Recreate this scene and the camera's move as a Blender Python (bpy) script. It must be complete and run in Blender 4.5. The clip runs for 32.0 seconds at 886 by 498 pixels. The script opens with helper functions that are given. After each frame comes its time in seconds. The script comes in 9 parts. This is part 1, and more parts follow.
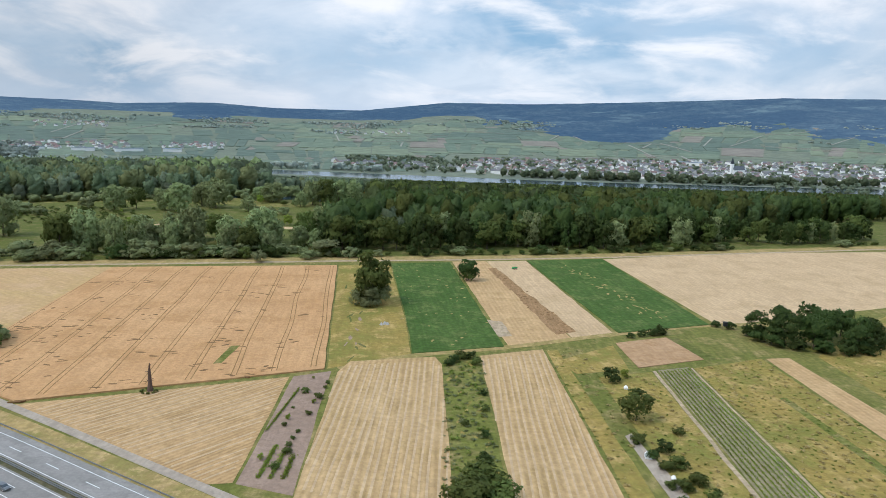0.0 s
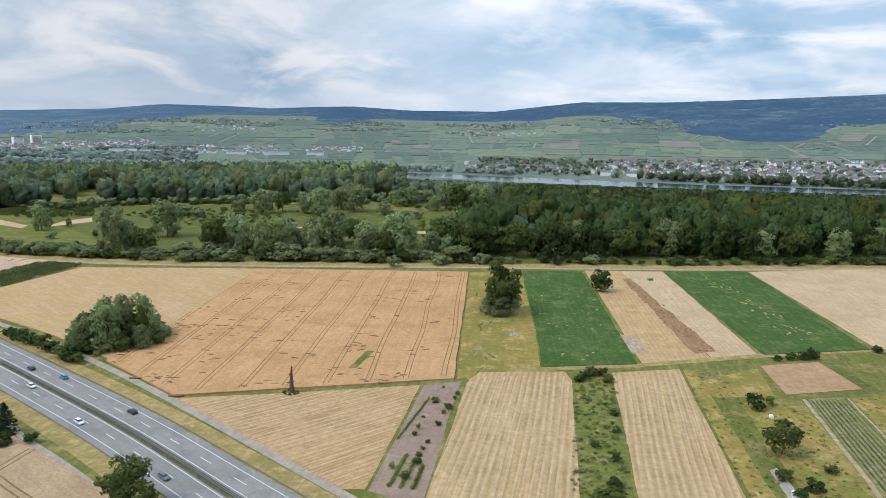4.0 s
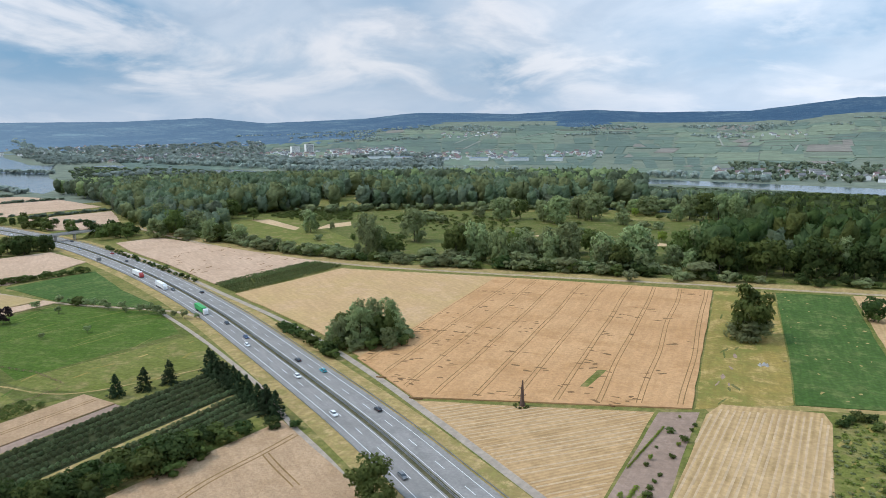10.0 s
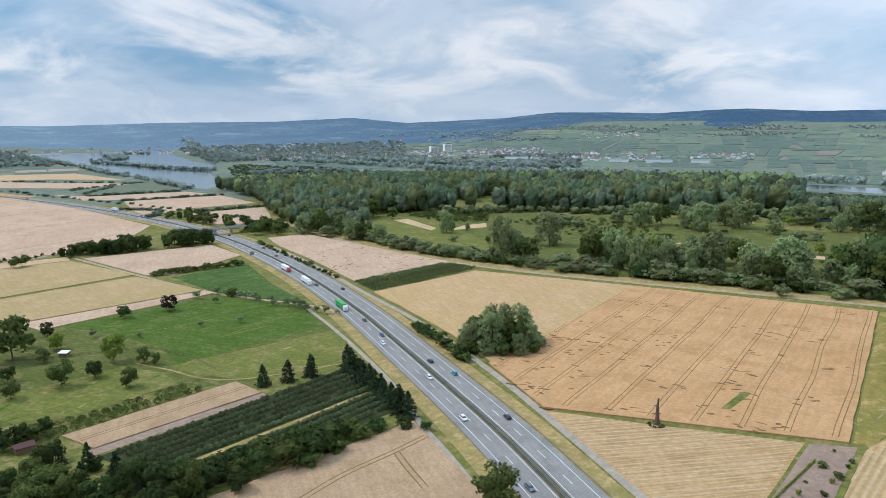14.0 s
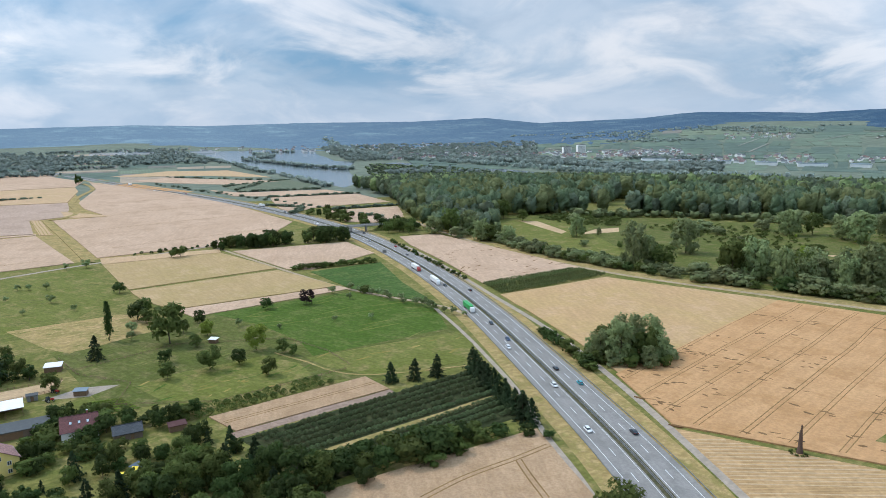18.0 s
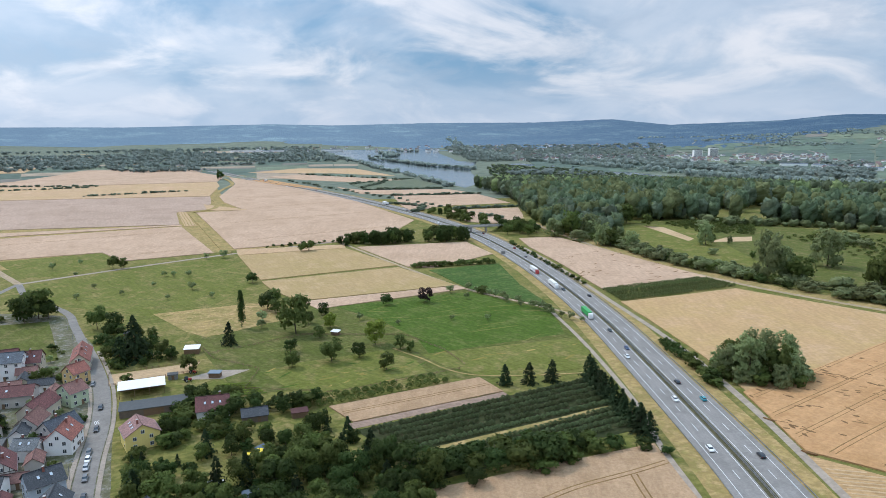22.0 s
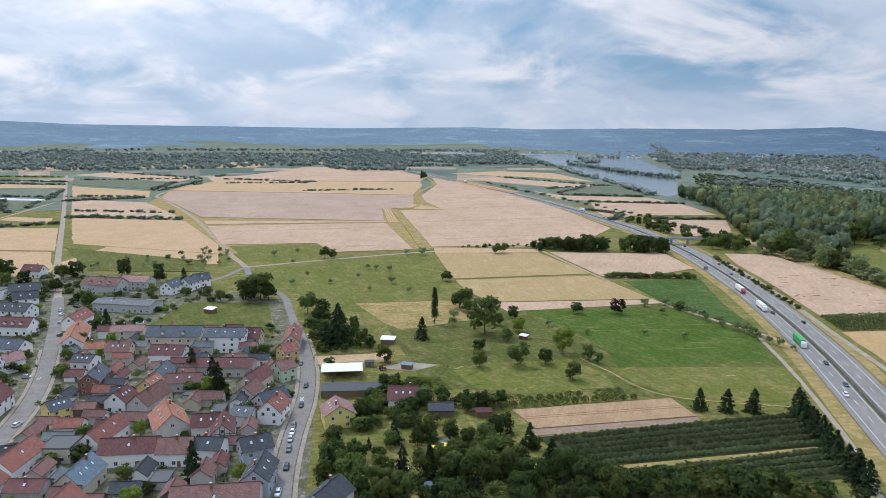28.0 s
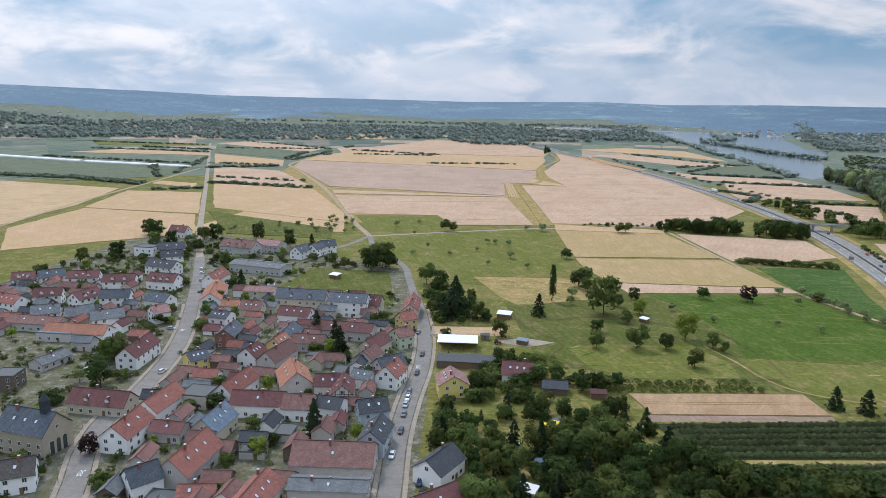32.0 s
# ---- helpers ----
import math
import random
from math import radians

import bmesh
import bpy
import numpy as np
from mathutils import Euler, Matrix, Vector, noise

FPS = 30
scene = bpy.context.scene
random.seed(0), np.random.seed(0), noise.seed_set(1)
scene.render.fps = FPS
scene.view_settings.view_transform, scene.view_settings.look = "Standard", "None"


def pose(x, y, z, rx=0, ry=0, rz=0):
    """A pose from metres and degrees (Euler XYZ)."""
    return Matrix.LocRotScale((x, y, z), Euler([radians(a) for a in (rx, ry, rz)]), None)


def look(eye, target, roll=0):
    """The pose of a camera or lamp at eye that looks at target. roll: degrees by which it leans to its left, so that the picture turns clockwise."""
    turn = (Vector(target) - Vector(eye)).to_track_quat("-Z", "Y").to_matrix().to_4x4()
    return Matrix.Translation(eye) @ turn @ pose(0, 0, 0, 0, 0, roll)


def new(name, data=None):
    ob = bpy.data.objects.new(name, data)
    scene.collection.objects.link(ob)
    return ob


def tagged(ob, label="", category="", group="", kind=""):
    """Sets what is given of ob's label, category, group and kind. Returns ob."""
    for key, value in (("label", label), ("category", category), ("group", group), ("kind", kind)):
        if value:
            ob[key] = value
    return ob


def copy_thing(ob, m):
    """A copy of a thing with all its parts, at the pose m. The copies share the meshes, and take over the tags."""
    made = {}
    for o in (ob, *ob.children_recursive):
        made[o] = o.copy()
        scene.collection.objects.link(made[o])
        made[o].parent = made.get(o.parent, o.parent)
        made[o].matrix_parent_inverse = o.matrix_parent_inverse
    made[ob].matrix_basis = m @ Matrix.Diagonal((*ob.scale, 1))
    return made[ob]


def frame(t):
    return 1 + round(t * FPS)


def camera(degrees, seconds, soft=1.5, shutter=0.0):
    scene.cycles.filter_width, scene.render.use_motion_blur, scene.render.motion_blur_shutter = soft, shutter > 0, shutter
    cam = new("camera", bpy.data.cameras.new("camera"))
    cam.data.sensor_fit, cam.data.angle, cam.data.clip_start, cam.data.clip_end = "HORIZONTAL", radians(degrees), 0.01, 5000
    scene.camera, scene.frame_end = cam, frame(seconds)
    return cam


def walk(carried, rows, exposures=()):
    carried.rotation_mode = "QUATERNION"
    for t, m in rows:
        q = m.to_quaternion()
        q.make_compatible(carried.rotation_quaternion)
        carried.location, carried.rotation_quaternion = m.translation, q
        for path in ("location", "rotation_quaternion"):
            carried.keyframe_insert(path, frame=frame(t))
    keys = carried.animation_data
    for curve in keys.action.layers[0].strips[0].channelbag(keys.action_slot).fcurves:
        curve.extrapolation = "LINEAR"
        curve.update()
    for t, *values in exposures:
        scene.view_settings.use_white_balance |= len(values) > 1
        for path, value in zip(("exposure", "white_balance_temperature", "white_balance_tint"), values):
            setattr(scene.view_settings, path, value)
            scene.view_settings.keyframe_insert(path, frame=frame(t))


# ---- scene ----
cam = camera(64.09, 32.0, soft=0.55)
# seconds, eye (m), yaw, pitch, roll (degrees)
ROWS = [
    (0.0, -0.00, -0.00, 97.00, 0.00, -10.43, 1.83),
    (0.5, -0.02, 0.10, 97.66, 1.17, -10.47, 1.75),
    (1.0, -0.03, 0.20, 98.31, 2.38, -10.50, 1.68),
    (1.5, -0.06, 0.31, 98.95, 3.68, -10.53, 1.61),
    (2.0, -0.12, 0.43, 99.58, 5.03, -10.58, 1.49),
    (2.5, -0.22, 0.54, 100.18, 6.45, -10.60, 1.36),
    (3.0, -0.33, 0.63, 100.76, 7.87, -10.62, 1.23),
    (3.5, -0.44, 0.74, 101.31, 9.27, -10.66, 1.13),
    (5.5, -0.70, 0.85, 103.12, 15.51, -10.62, 0.40),
    (6.0, -0.70, 0.86, 103.56, 17.24, -10.61, 0.24),
    (6.5, -0.68, 0.90, 103.99, 18.97, -10.60, 0.10),
    (7.0, -0.65, 0.99, 104.42, 20.70, -10.56, -0.01),
    (7.5, -0.62, 1.11, 104.85, 22.42, -10.54, -0.14),
    (8.0, -0.59, 1.24, 105.27, 24.13, -10.53, -0.29),
    (8.5, -0.55, 1.35, 105.72, 25.80, -10.52, -0.40),
    (9.0, -0.52, 1.46, 106.15, 27.23, -10.50, -0.47),
    (9.5, -0.50, 1.55, 106.57, 28.61, -10.49, -0.53),
    (10.0, -0.52, 1.63, 106.95, 29.98, -10.47, -0.58),
    (10.5, -0.57, 1.70, 107.32, 31.26, -10.45, -0.62),
    (11.0, -0.66, 1.77, 107.69, 32.65, -10.44, -0.66),
    (11.5, -0.74, 1.81, 108.08, 34.02, -10.42, -0.70),
    (12.0, -0.80, 1.84, 108.48, 35.41, -10.43, -0.70),
    (12.5, -0.85, 1.85, 108.88, 36.81, -10.44, -0.69),
    (13.0, -0.92, 1.86, 109.28, 38.20, -10.43, -0.69),
    (13.5, -0.97, 1.88, 109.69, 39.59, -10.43, -0.69),
    (14.0, -1.00, 1.89, 110.08, 40.97, -10.42, -0.69),
    (14.5, -1.02, 1.91, 110.47, 42.37, -10.41, -0.69),
    (15.0, -1.03, 1.94, 110.86, 43.76, -10.41, -0.68),
    (15.5, -1.03, 1.97, 111.23, 45.14, -10.40, -0.68),
    (17.5, -0.88, 1.98, 112.06, 50.37, -10.33, -0.70),
    (18.0, -0.94, 2.03, 112.18, 51.54, -10.31, -0.72),
    (18.5, -1.00, 2.07, 112.27, 52.72, -10.30, -0.73),
    (19.0, -1.03, 2.12, 112.34, 53.90, -10.28, -0.69),
    (19.5, -1.06, 2.17, 112.42, 55.13, -10.27, -0.65),
    (20.0, -1.07, 2.20, 112.49, 56.36, -10.25, -0.60),
    (20.5, -1.10, 2.20, 112.57, 57.59, -10.23, -0.56),
    (21.0, -1.14, 2.19, 112.65, 58.83, -10.20, -0.51),
    (21.5, -1.18, 2.19, 112.73, 60.06, -10.18, -0.44),
    (22.0, -1.24, 2.21, 112.79, 61.29, -10.18, -0.37),
    (22.5, -1.33, 2.25, 112.85, 62.53, -10.17, -0.30),
    (23.0, -1.41, 2.29, 112.87, 63.78, -10.14, -0.23),
    (23.5, -1.49, 2.30, 112.88, 65.03, -10.13, -0.17),
    (24.0, -1.58, 2.30, 112.92, 66.29, -10.11, -0.05),
    (24.5, -1.66, 2.29, 112.96, 67.54, -10.11, 0.09),
    (25.0, -1.72, 2.31, 113.00, 68.86, -10.06, 0.20),
    (25.5, -1.77, 2.36, 113.06, 70.22, -10.05, 0.28),
    (27.5, -1.66, 2.27, 113.46, 75.69, -9.92, 0.38),
    (28.0, -1.76, 2.25, 113.50, 77.06, -9.88, 0.46),
    (28.5, -1.87, 2.24, 113.52, 78.42, -9.82, 0.57),
    (29.0, -1.99, 2.24, 113.52, 79.76, -9.76, 0.64),
    (29.5, -2.08, 2.27, 113.52, 81.07, -9.68, 0.69),
    (30.0, -2.14, 2.29, 113.50, 82.32, -9.60, 0.77),
    (30.5, -2.16, 2.29, 113.45, 83.48, -10.09, 0.84),
    (31.0, -2.18, 2.24, 113.41, 84.58, -10.73, 0.89),
    (31.5, -2.17, 2.18, 113.37, 85.71, -11.39, 0.95),
    (32.0, -2.18, 2.11, 113.34, 86.84, -12.04, 1.05),
]
walk(cam, [(t, pose(x, y, z, 90 + pitch, 0, yaw) @ pose(0, 0, 0, 0, 0, roll)) for t, x, y, z, yaw, pitch, roll in ROWS],
     exposures=[(0.0, -0.04, 6400, 13), (8.0, 0.0, 6320, 13), (16.0, 0.0, 6180, 12), (24.0, 0.01, 6230, 15), (28.0, -0.05, 6330, 17), (32.0, -0.06, 6400, 17)])

# ---- light ----
SUN_FROM = Vector((-0.90, -0.42, 1.25)).normalized()
sun_el = math.asin(SUN_FROM.z)
sun_az = math.atan2(SUN_FROM.x, SUN_FROM.y)
sun = new("sun", bpy.data.lights.new("sun", "SUN"))
sun.data.energy, sun.data.angle, sun.data.color = 1.80, radians(6.0), (1.0, 0.940, 0.85)
sun.matrix_world = look(SUN_FROM * 100, (0, 0, 0))


def build_world():
    w = bpy.data.worlds.new("sky")
    scene.world = w
    w.use_nodes = True
    nt = w.node_tree
    nt.nodes.clear()
    n, ln = nt.nodes.new, nt.links.new
    out, bg = n("ShaderNodeOutputWorld"), n("ShaderNodeBackground")
    sky = n("ShaderNodeTexSky")
    sky.sky_type, sky.sun_disc = "NISHITA", False
    sky.sun_elevation, sky.sun_rotation = sun_el, sun_az
    sky.air_density, sky.dust_density, sky.ozone_density = 1.0, 1.5, 2.0
    skyk = n("ShaderNodeVectorMath")
    skyk.operation = "SCALE"
    skyk.inputs["Scale"].default_value = 0.115
    ln(sky.outputs[0], skyk.inputs[0])
    # cloud layer seen in perspective: direction divided by its height
    co = n("ShaderNodeTexCoord")
    sep = n("ShaderNodeSeparateXYZ")
    ln(co.outputs["Generated"], sep.inputs[0])
    zz = n("ShaderNodeMath")
    zz.operation = "MAXIMUM"
    zz.inputs[1].default_value = 0.0
    ln(sep.outputs[2], zz.inputs[0])
    za = n("ShaderNodeMath")
    za.operation = "ADD"
    za.inputs[1].default_value = 0.30
    ln(zz.outputs[0], za.inputs[0])
    comb = n("ShaderNodeCombineXYZ")
    for k in (0, 1):
        dv = n("ShaderNodeMath")
        dv.operation = "DIVIDE"
        ln(sep.outputs[k], dv.inputs[0])
        ln(za.outputs[0], dv.inputs[1])
        ln(dv.outputs[0], comb.inputs[k])

    def cloud(scale, detail, rough, lo, hi, shift, dist=0.6):
        mp = n("ShaderNodeMapping")
        mp.inputs["Location"].default_value = (shift, shift * 0.7, shift * 1.3)
        ln(comb.outputs[0], mp.inputs[0])
        no = n("ShaderNodeTexNoise")
        no.inputs["Scale"].default_value, no.inputs["Detail"].default_value = scale, detail
        no.inputs["Roughness"].default_value, no.inputs["Distortion"].default_value = rough, dist
        ln(mp.outputs[0], no.inputs[0])
        mr = n("ShaderNodeMapRange")
        mr.interpolation_type = "SMOOTHSTEP"
        mr.inputs[1].default_value, mr.inputs[2].default_value = lo, hi
        ln(no.outputs[0], mr.inputs[0])
        return mr.outputs[0]

    def mix(fac, a, b):
        m = n("ShaderNodeMix")
        m.data_type = "RGBA"
        for sock, v in ((m.inputs[0], fac), (m.inputs[6], a), (m.inputs[7], b)):
            if isinstance(v, (tuple, float)):
                sock.default_value = v
            else:
                ln(v, sock)
        return m.outputs[2]

    def scaled(fac, k):
        m = n("ShaderNodeMath")
        m.operation = "MULTIPLY"
        m.inputs[1].default_value = k
        ln(fac, m.inputs[0])
        return m.outputs[0]

    base = cloud(1.5, 7, 0.54, 0.34, 0.62, 3.1, 0.3)
    col = mix(base, (0.40, 0.57, 0.74, 1), (0.64, 0.75, 0.86, 1))
    deep = cloud(1.15, 6, 0.53, 0.49, 0.64, 21.7, 0.3)
    col = mix(scaled(deep, 0.88), col, (0.20, 0.41, 0.62, 1))
    lit = cloud(2.0, 9, 0.56, 0.45, 0.66, 7.3, 0.5)
    col = mix(scaled(lit, 0.86), col, (0.95, 0.97, 0.99, 1))
    under = cloud(3.6, 8, 0.57, 0.48, 0.68, 13.9, 0.5)
    col = mix(scaled(under, 0.42), col, (0.44, 0.57, 0.71, 1))
    col = mix(0.90, skyk.outputs[0], col)
    # the air close to the horizon is pale
    hz = n("ShaderNodeMapRange")
    hz.interpolation_type = "SMOOTHSTEP"
    hz.inputs[1].default_value, hz.inputs[2].default_value = 0.0, 0.085
    hz.inputs[3].default_value, hz.inputs[4].default_value = 0.55, 0.0
    ln(sep.outputs[2], hz.inputs[0])
    col = mix(hz.outputs[0], col, (0.60, 0.71, 0.83, 1))
    # clouds are brighter around the veiled sun and towards the zenith
    dot = n("ShaderNodeVectorMath")
    dot.operation = "DOT_PRODUCT"
    dot.inputs[1].default_value = SUN_FROM
    ln(co.outputs["Generated"], dot.inputs[0])
    glow = n("ShaderNodeMapRange")
    glow.interpolation_type = "SMOOTHSTEP"
    glow.inputs[1].default_value, glow.inputs[2].default_value, glow.inputs[3].default_value, glow.inputs[4].default_value = 0.35, 0.95, 0.90, 1.25
    ln(dot.outputs["Value"], glow.inputs[0])
    zen = n("ShaderNodeMapRange")
    zen.interpolation_type = "SMOOTHSTEP"
    zen.inputs[1].default_value, zen.inputs[2].default_value, zen.inputs[3].default_value, zen.inputs[4].default_value = 0.28, 0.8, 1.0, 2.0
    ln(sep.outputs[2], zen.inputs[0])
    both = n("ShaderNodeMath")
    both.operation = "MULTIPLY"
    ln(glow.outputs[0], both.inputs[0])
    ln(zen.outputs[0], both.inputs[1])
    # the cloud cover is thinner towards the river valley
    north = n("ShaderNodeVectorMath")
    north.operation = "DOT_PRODUCT"
    north.inputs[1].default_value = Vector((0.12, 0.95, 0.28)).normalized()
    ln(co.outputs["Generated"], north.inputs[0])
    thin = n("ShaderNodeMapRange")
    thin.interpolation_type = "SMOOTHSTEP"
    thin.inputs[1].default_value, thin.inputs[2].default_value, thin.inputs[3].default_value, thin.inputs[4].default_value = 0.80, 0.99, 1.0, 1.28
    ln(north.outputs["Value"], thin.inputs[0])
    allk = n("ShaderNodeMath")
    allk.operation = "MULTIPLY"
    ln(both.outputs[0], allk.inputs[0])
    ln(thin.outputs[0], allk.inputs[1])
    ln(allk.outputs[0], bg.inputs[1])
    ln(col, bg.inputs[0])
    ln(bg.outputs[0], out.inputs[0])


build_world()

# ---- materials ----
def shader(name, rough=0.85, spec=0.2):
    m = bpy.data.materials.new(name)
    m.use_nodes = True
    b = m.node_tree.nodes["Principled BSDF"]
    b.inputs["Roughness"].default_value = rough
    b.inputs["Specular IOR Level"].default_value = spec
    return m, m.node_tree.nodes.new, m.node_tree.links.new, b


def rgba(c):
    return (c[0], c[1], c[2], 1.0)


def mix_rgb(n, ln, fac, a, b, mode="MIX"):
    m = n("ShaderNodeMix")
    m.data_type, m.blend_type = "RGBA", mode
    for sock, v in ((m.inputs[0], fac), (m.inputs[6], a), (m.inputs[7], b)):
        if isinstance(v, (tuple, float, int)):
            sock.default_value = v if not isinstance(v, tuple) else rgba(v)
        else:
            ln(v, sock)
    return m.outputs[2]


def noise_fac(n, ln, vec, scale, detail=4, lo=0.35, hi=0.65, rough=0.6):
    no = n("ShaderNodeTexNoise")
    no.inputs["Scale"].default_value, no.inputs["Detail"].default_value, no.inputs["Roughness"].default_value = scale, detail, rough
    ln(vec, no.inputs["Vector"])
    mr = n("ShaderNodeMapRange")
    mr.inputs[1].default_value, mr.inputs[2].default_value = lo, hi
    ln(no.outputs[0], mr.inputs[0])
    return mr.outputs[0]


def add_bump(n, ln, b, h, strength, dist):
    bp = n("ShaderNodeBump")
    bp.inputs["Strength"].default_value, bp.inputs["Distance"].default_value = strength, dist
    ln(h, bp.inputs["Height"])
    ln(bp.outputs[0], b.inputs["Normal"])


def sunny(c, on=True):
    """Near crops and grass are warmed; far ones skip it, as their colours already hold haze."""
    return (c[0] * 1.0, c[1] * (0.945 if c[0] > c[1] else 0.99), c[2] * 0.93) if on and c[2] < 0.75 * max(c[0], c[1]) else c


def field_mat(name, a, b, c=None, angle=0.0, row=0.0, row_amount=0.3, patch=0.03, fine=0.9, bump=0.5, warm=True, grit=0.42):
    """Crop, grass or soil: patches (metres by 1/patch), grain, and rows along the given angle (degrees from +y, counterclockwise)."""
    a, b = sunny(a, warm), sunny(b, warm)
    c = sunny(c, warm) if c else None
    m, n, ln, bs = shader(name, 0.95, 0.1)
    geo = n("ShaderNodeNewGeometry")
    mp = n("ShaderNodeMapping")
    mp.vector_type = "POINT"
    mp.inputs["Rotation"].default_value = (0, 0, radians(-angle))
    ln(geo.outputs["Position"], mp.inputs[0])
    st = n("ShaderNodeMapping")
    st.inputs["Scale"].default_value = (1.0, 0.12, 1.0)
    ln(mp.outputs[0], st.inputs[0])
    f1 = noise_fac(n, ln, geo.outputs["Position"], patch, 6, 0.40, 0.60)
    col = mix_rgb(n, ln, f1, a, b)
    if c:
        f2 = noise_fac(n, ln, geo.outputs["Position"], patch * 2.7, 7, 0.50, 0.62, 0.7)
        col = mix_rgb(n, ln, f2, col, c)
    if row:
        wv = n("ShaderNodeTexWave")
        wv.wave_type, wv.bands_direction = "BANDS", "X"
        wv.inputs["Scale"].default_value = 0.314 / row
        wv.inputs["Distortion"].default_value, wv.inputs["Detail"].default_value = 0.6, 2
        wv.inputs["Detail Scale"].default_value = 0.5
        ln(mp.outputs[0], wv.inputs[0])
        k = n("ShaderNodeMath")
        k.operation = "MULTIPLY"
        k.inputs[1].default_value = row_amount
        ln(wv.outputs[1], k.inputs[0])
        col = mix_rgb(n, ln, k.outputs[0], col, tuple(min(1.0, v * 1.5) for v in b))
    streak = noise_fac(n, ln, st.outputs[0], 0.45, 2.5, 0.40, 0.60, 0.55)
    s2 = n("ShaderNodeMath")
    s2.operation = "MULTIPLY"
    s2.inputs[1].default_value = grit * 0.9
    ln(streak, s2.inputs[0])
    col = mix_rgb(n, ln, s2.outputs[0], col, tuple(v * 0.62 for v in a))
    grain = noise_fac(n, ln, geo.outputs["Position"], fine * 0.5, 2.5, 0.40, 0.60, 0.6)
    g2 = n("ShaderNodeMath")
    g2.operation = "MULTIPLY"
    g2.inputs[1].default_value = grit
    ln(grain, g2.inputs[0])
    col = mix_rgb(n, ln, g2.outputs[0], col, tuple(v * 0.5 for v in a))
    ln(col, bs.inputs["Base Color"])
    add_bump(n, ln, bs, grain, bump, 0.4)
    return m


def plain_mat(name, a, b, scale=2.0, rough=0.7, bump=0.15, vary=0.0, metal=0.0, spec=0.3):
    """Painted, plastered or wooden surface: two tones, fine relief, tone varying from object to object."""
    m, n, ln, bs = shader(name, rough, spec)
    bs.inputs["Metallic"].default_value = metal
    tc = n("ShaderNodeTexCoord")
    f = noise_fac(n, ln, tc.outputs["Object"], scale, 6, 0.3, 0.7)
    f2 = noise_fac(n, ln, tc.outputs["Object"], scale * 7, 3, 0.3, 0.7)
    col = mix_rgb(n, ln, f, a, b)
    k = n("ShaderNodeMath")
    k.operation = "MULTIPLY"
    k.inputs[1].default_value = 0.2
    ln(f2, k.inputs[0])
    col = mix_rgb(n, ln, k.outputs[0], col, tuple(v * 0.6 for v in a))
    if vary:
        oi = n("ShaderNodeObjectInfo")
        hs = n("ShaderNodeHueSaturation")
        mr = n("ShaderNodeMapRange")
        mr.inputs[3].default_value, mr.inputs[4].default_value = 1 - vary, 1 + vary
        ln(oi.outputs["Random"], mr.inputs[0])
        ln(mr.outputs[0], hs.inputs["Value"])
        ln(col, hs.inputs["Color"])
        col = hs.outputs[0]
    ln(col, bs.inputs["Base Color"])
    if bump:
        add_bump(n, ln, bs, f2, bump, 0.05)
    return m


def leaf_mat(name, a, b, vary=0.25):
    a, b = ((1.48 * c[0], 1.42 * c[1], 1.20 * c[2]) for c in (a, b))
    m, n, ln, bs = shader(name, 0.75, 0.15)
    geo, oi = n("ShaderNodeNewGeometry"), n("ShaderNodeObjectInfo")
    tone = n("ShaderNodeMapRange")
    tone.inputs[3].default_value, tone.inputs[4].default_value = 0.12, 0.80
    ln(geo.outputs["Random Per Island"], tone.inputs[0])
    col = mix_rgb(n, ln, tone.outputs[0], a, b)
    stand = noise_fac(n, ln, geo.outputs["Position"], 0.07, 3, 0.38, 0.62)
    dk = n("ShaderNodeMath")
    dk.operation = "MULTIPLY"
    dk.inputs[1].default_value = 0.40
    ln(stand, dk.inputs[0])
    col = mix_rgb(n, ln, dk.outputs[0], col, (b[0] * 1.15, b[1] * 1.12, b[2] * 1.2))
    clump = noise_fac(n, ln, geo.outputs["Position"], 0.75, 5, 0.36, 0.62, 0.7)
    ck = n("ShaderNodeMath")
    ck.operation = "MULTIPLY"
    ck.inputs[1].default_value = 0.45
    ln(clump, ck.inputs[0])
    col = mix_rgb(n, ln, ck.outputs[0], col, tuple(0.62 * v for v in a))
    add_bump(n, ln, bs, clump, 0.35, 0.5)
    hs = n("ShaderNodeHueSaturation")
    for sock, lo, hi in (("Value", 1 - vary, 1 + vary), ("Hue", 0.485, 0.515)):
        mr = n("ShaderNodeMapRange")
        mr.inputs[3].default_value, mr.inputs[4].default_value = lo, hi
        ln(oi.outputs["Random"], mr.inputs[0])
        ln(mr.outputs[0], hs.inputs[sock])
    ln(col, hs.inputs["Color"])
    ln(hs.outputs[0], bs.inputs["Base Color"])
    tr = n("ShaderNodeBsdfTranslucent")
    ln(hs.outputs[0], tr.inputs[0])
    ms = n("ShaderNodeMixShader")
    ms.inputs[0].default_value = 0.42
    ln(bs.outputs[0], ms.inputs[1])
    ln(tr.outputs[0], ms.inputs[2])
    ln(ms.outputs[0], m.node_tree.nodes["Material Output"].inputs[0])
    return m


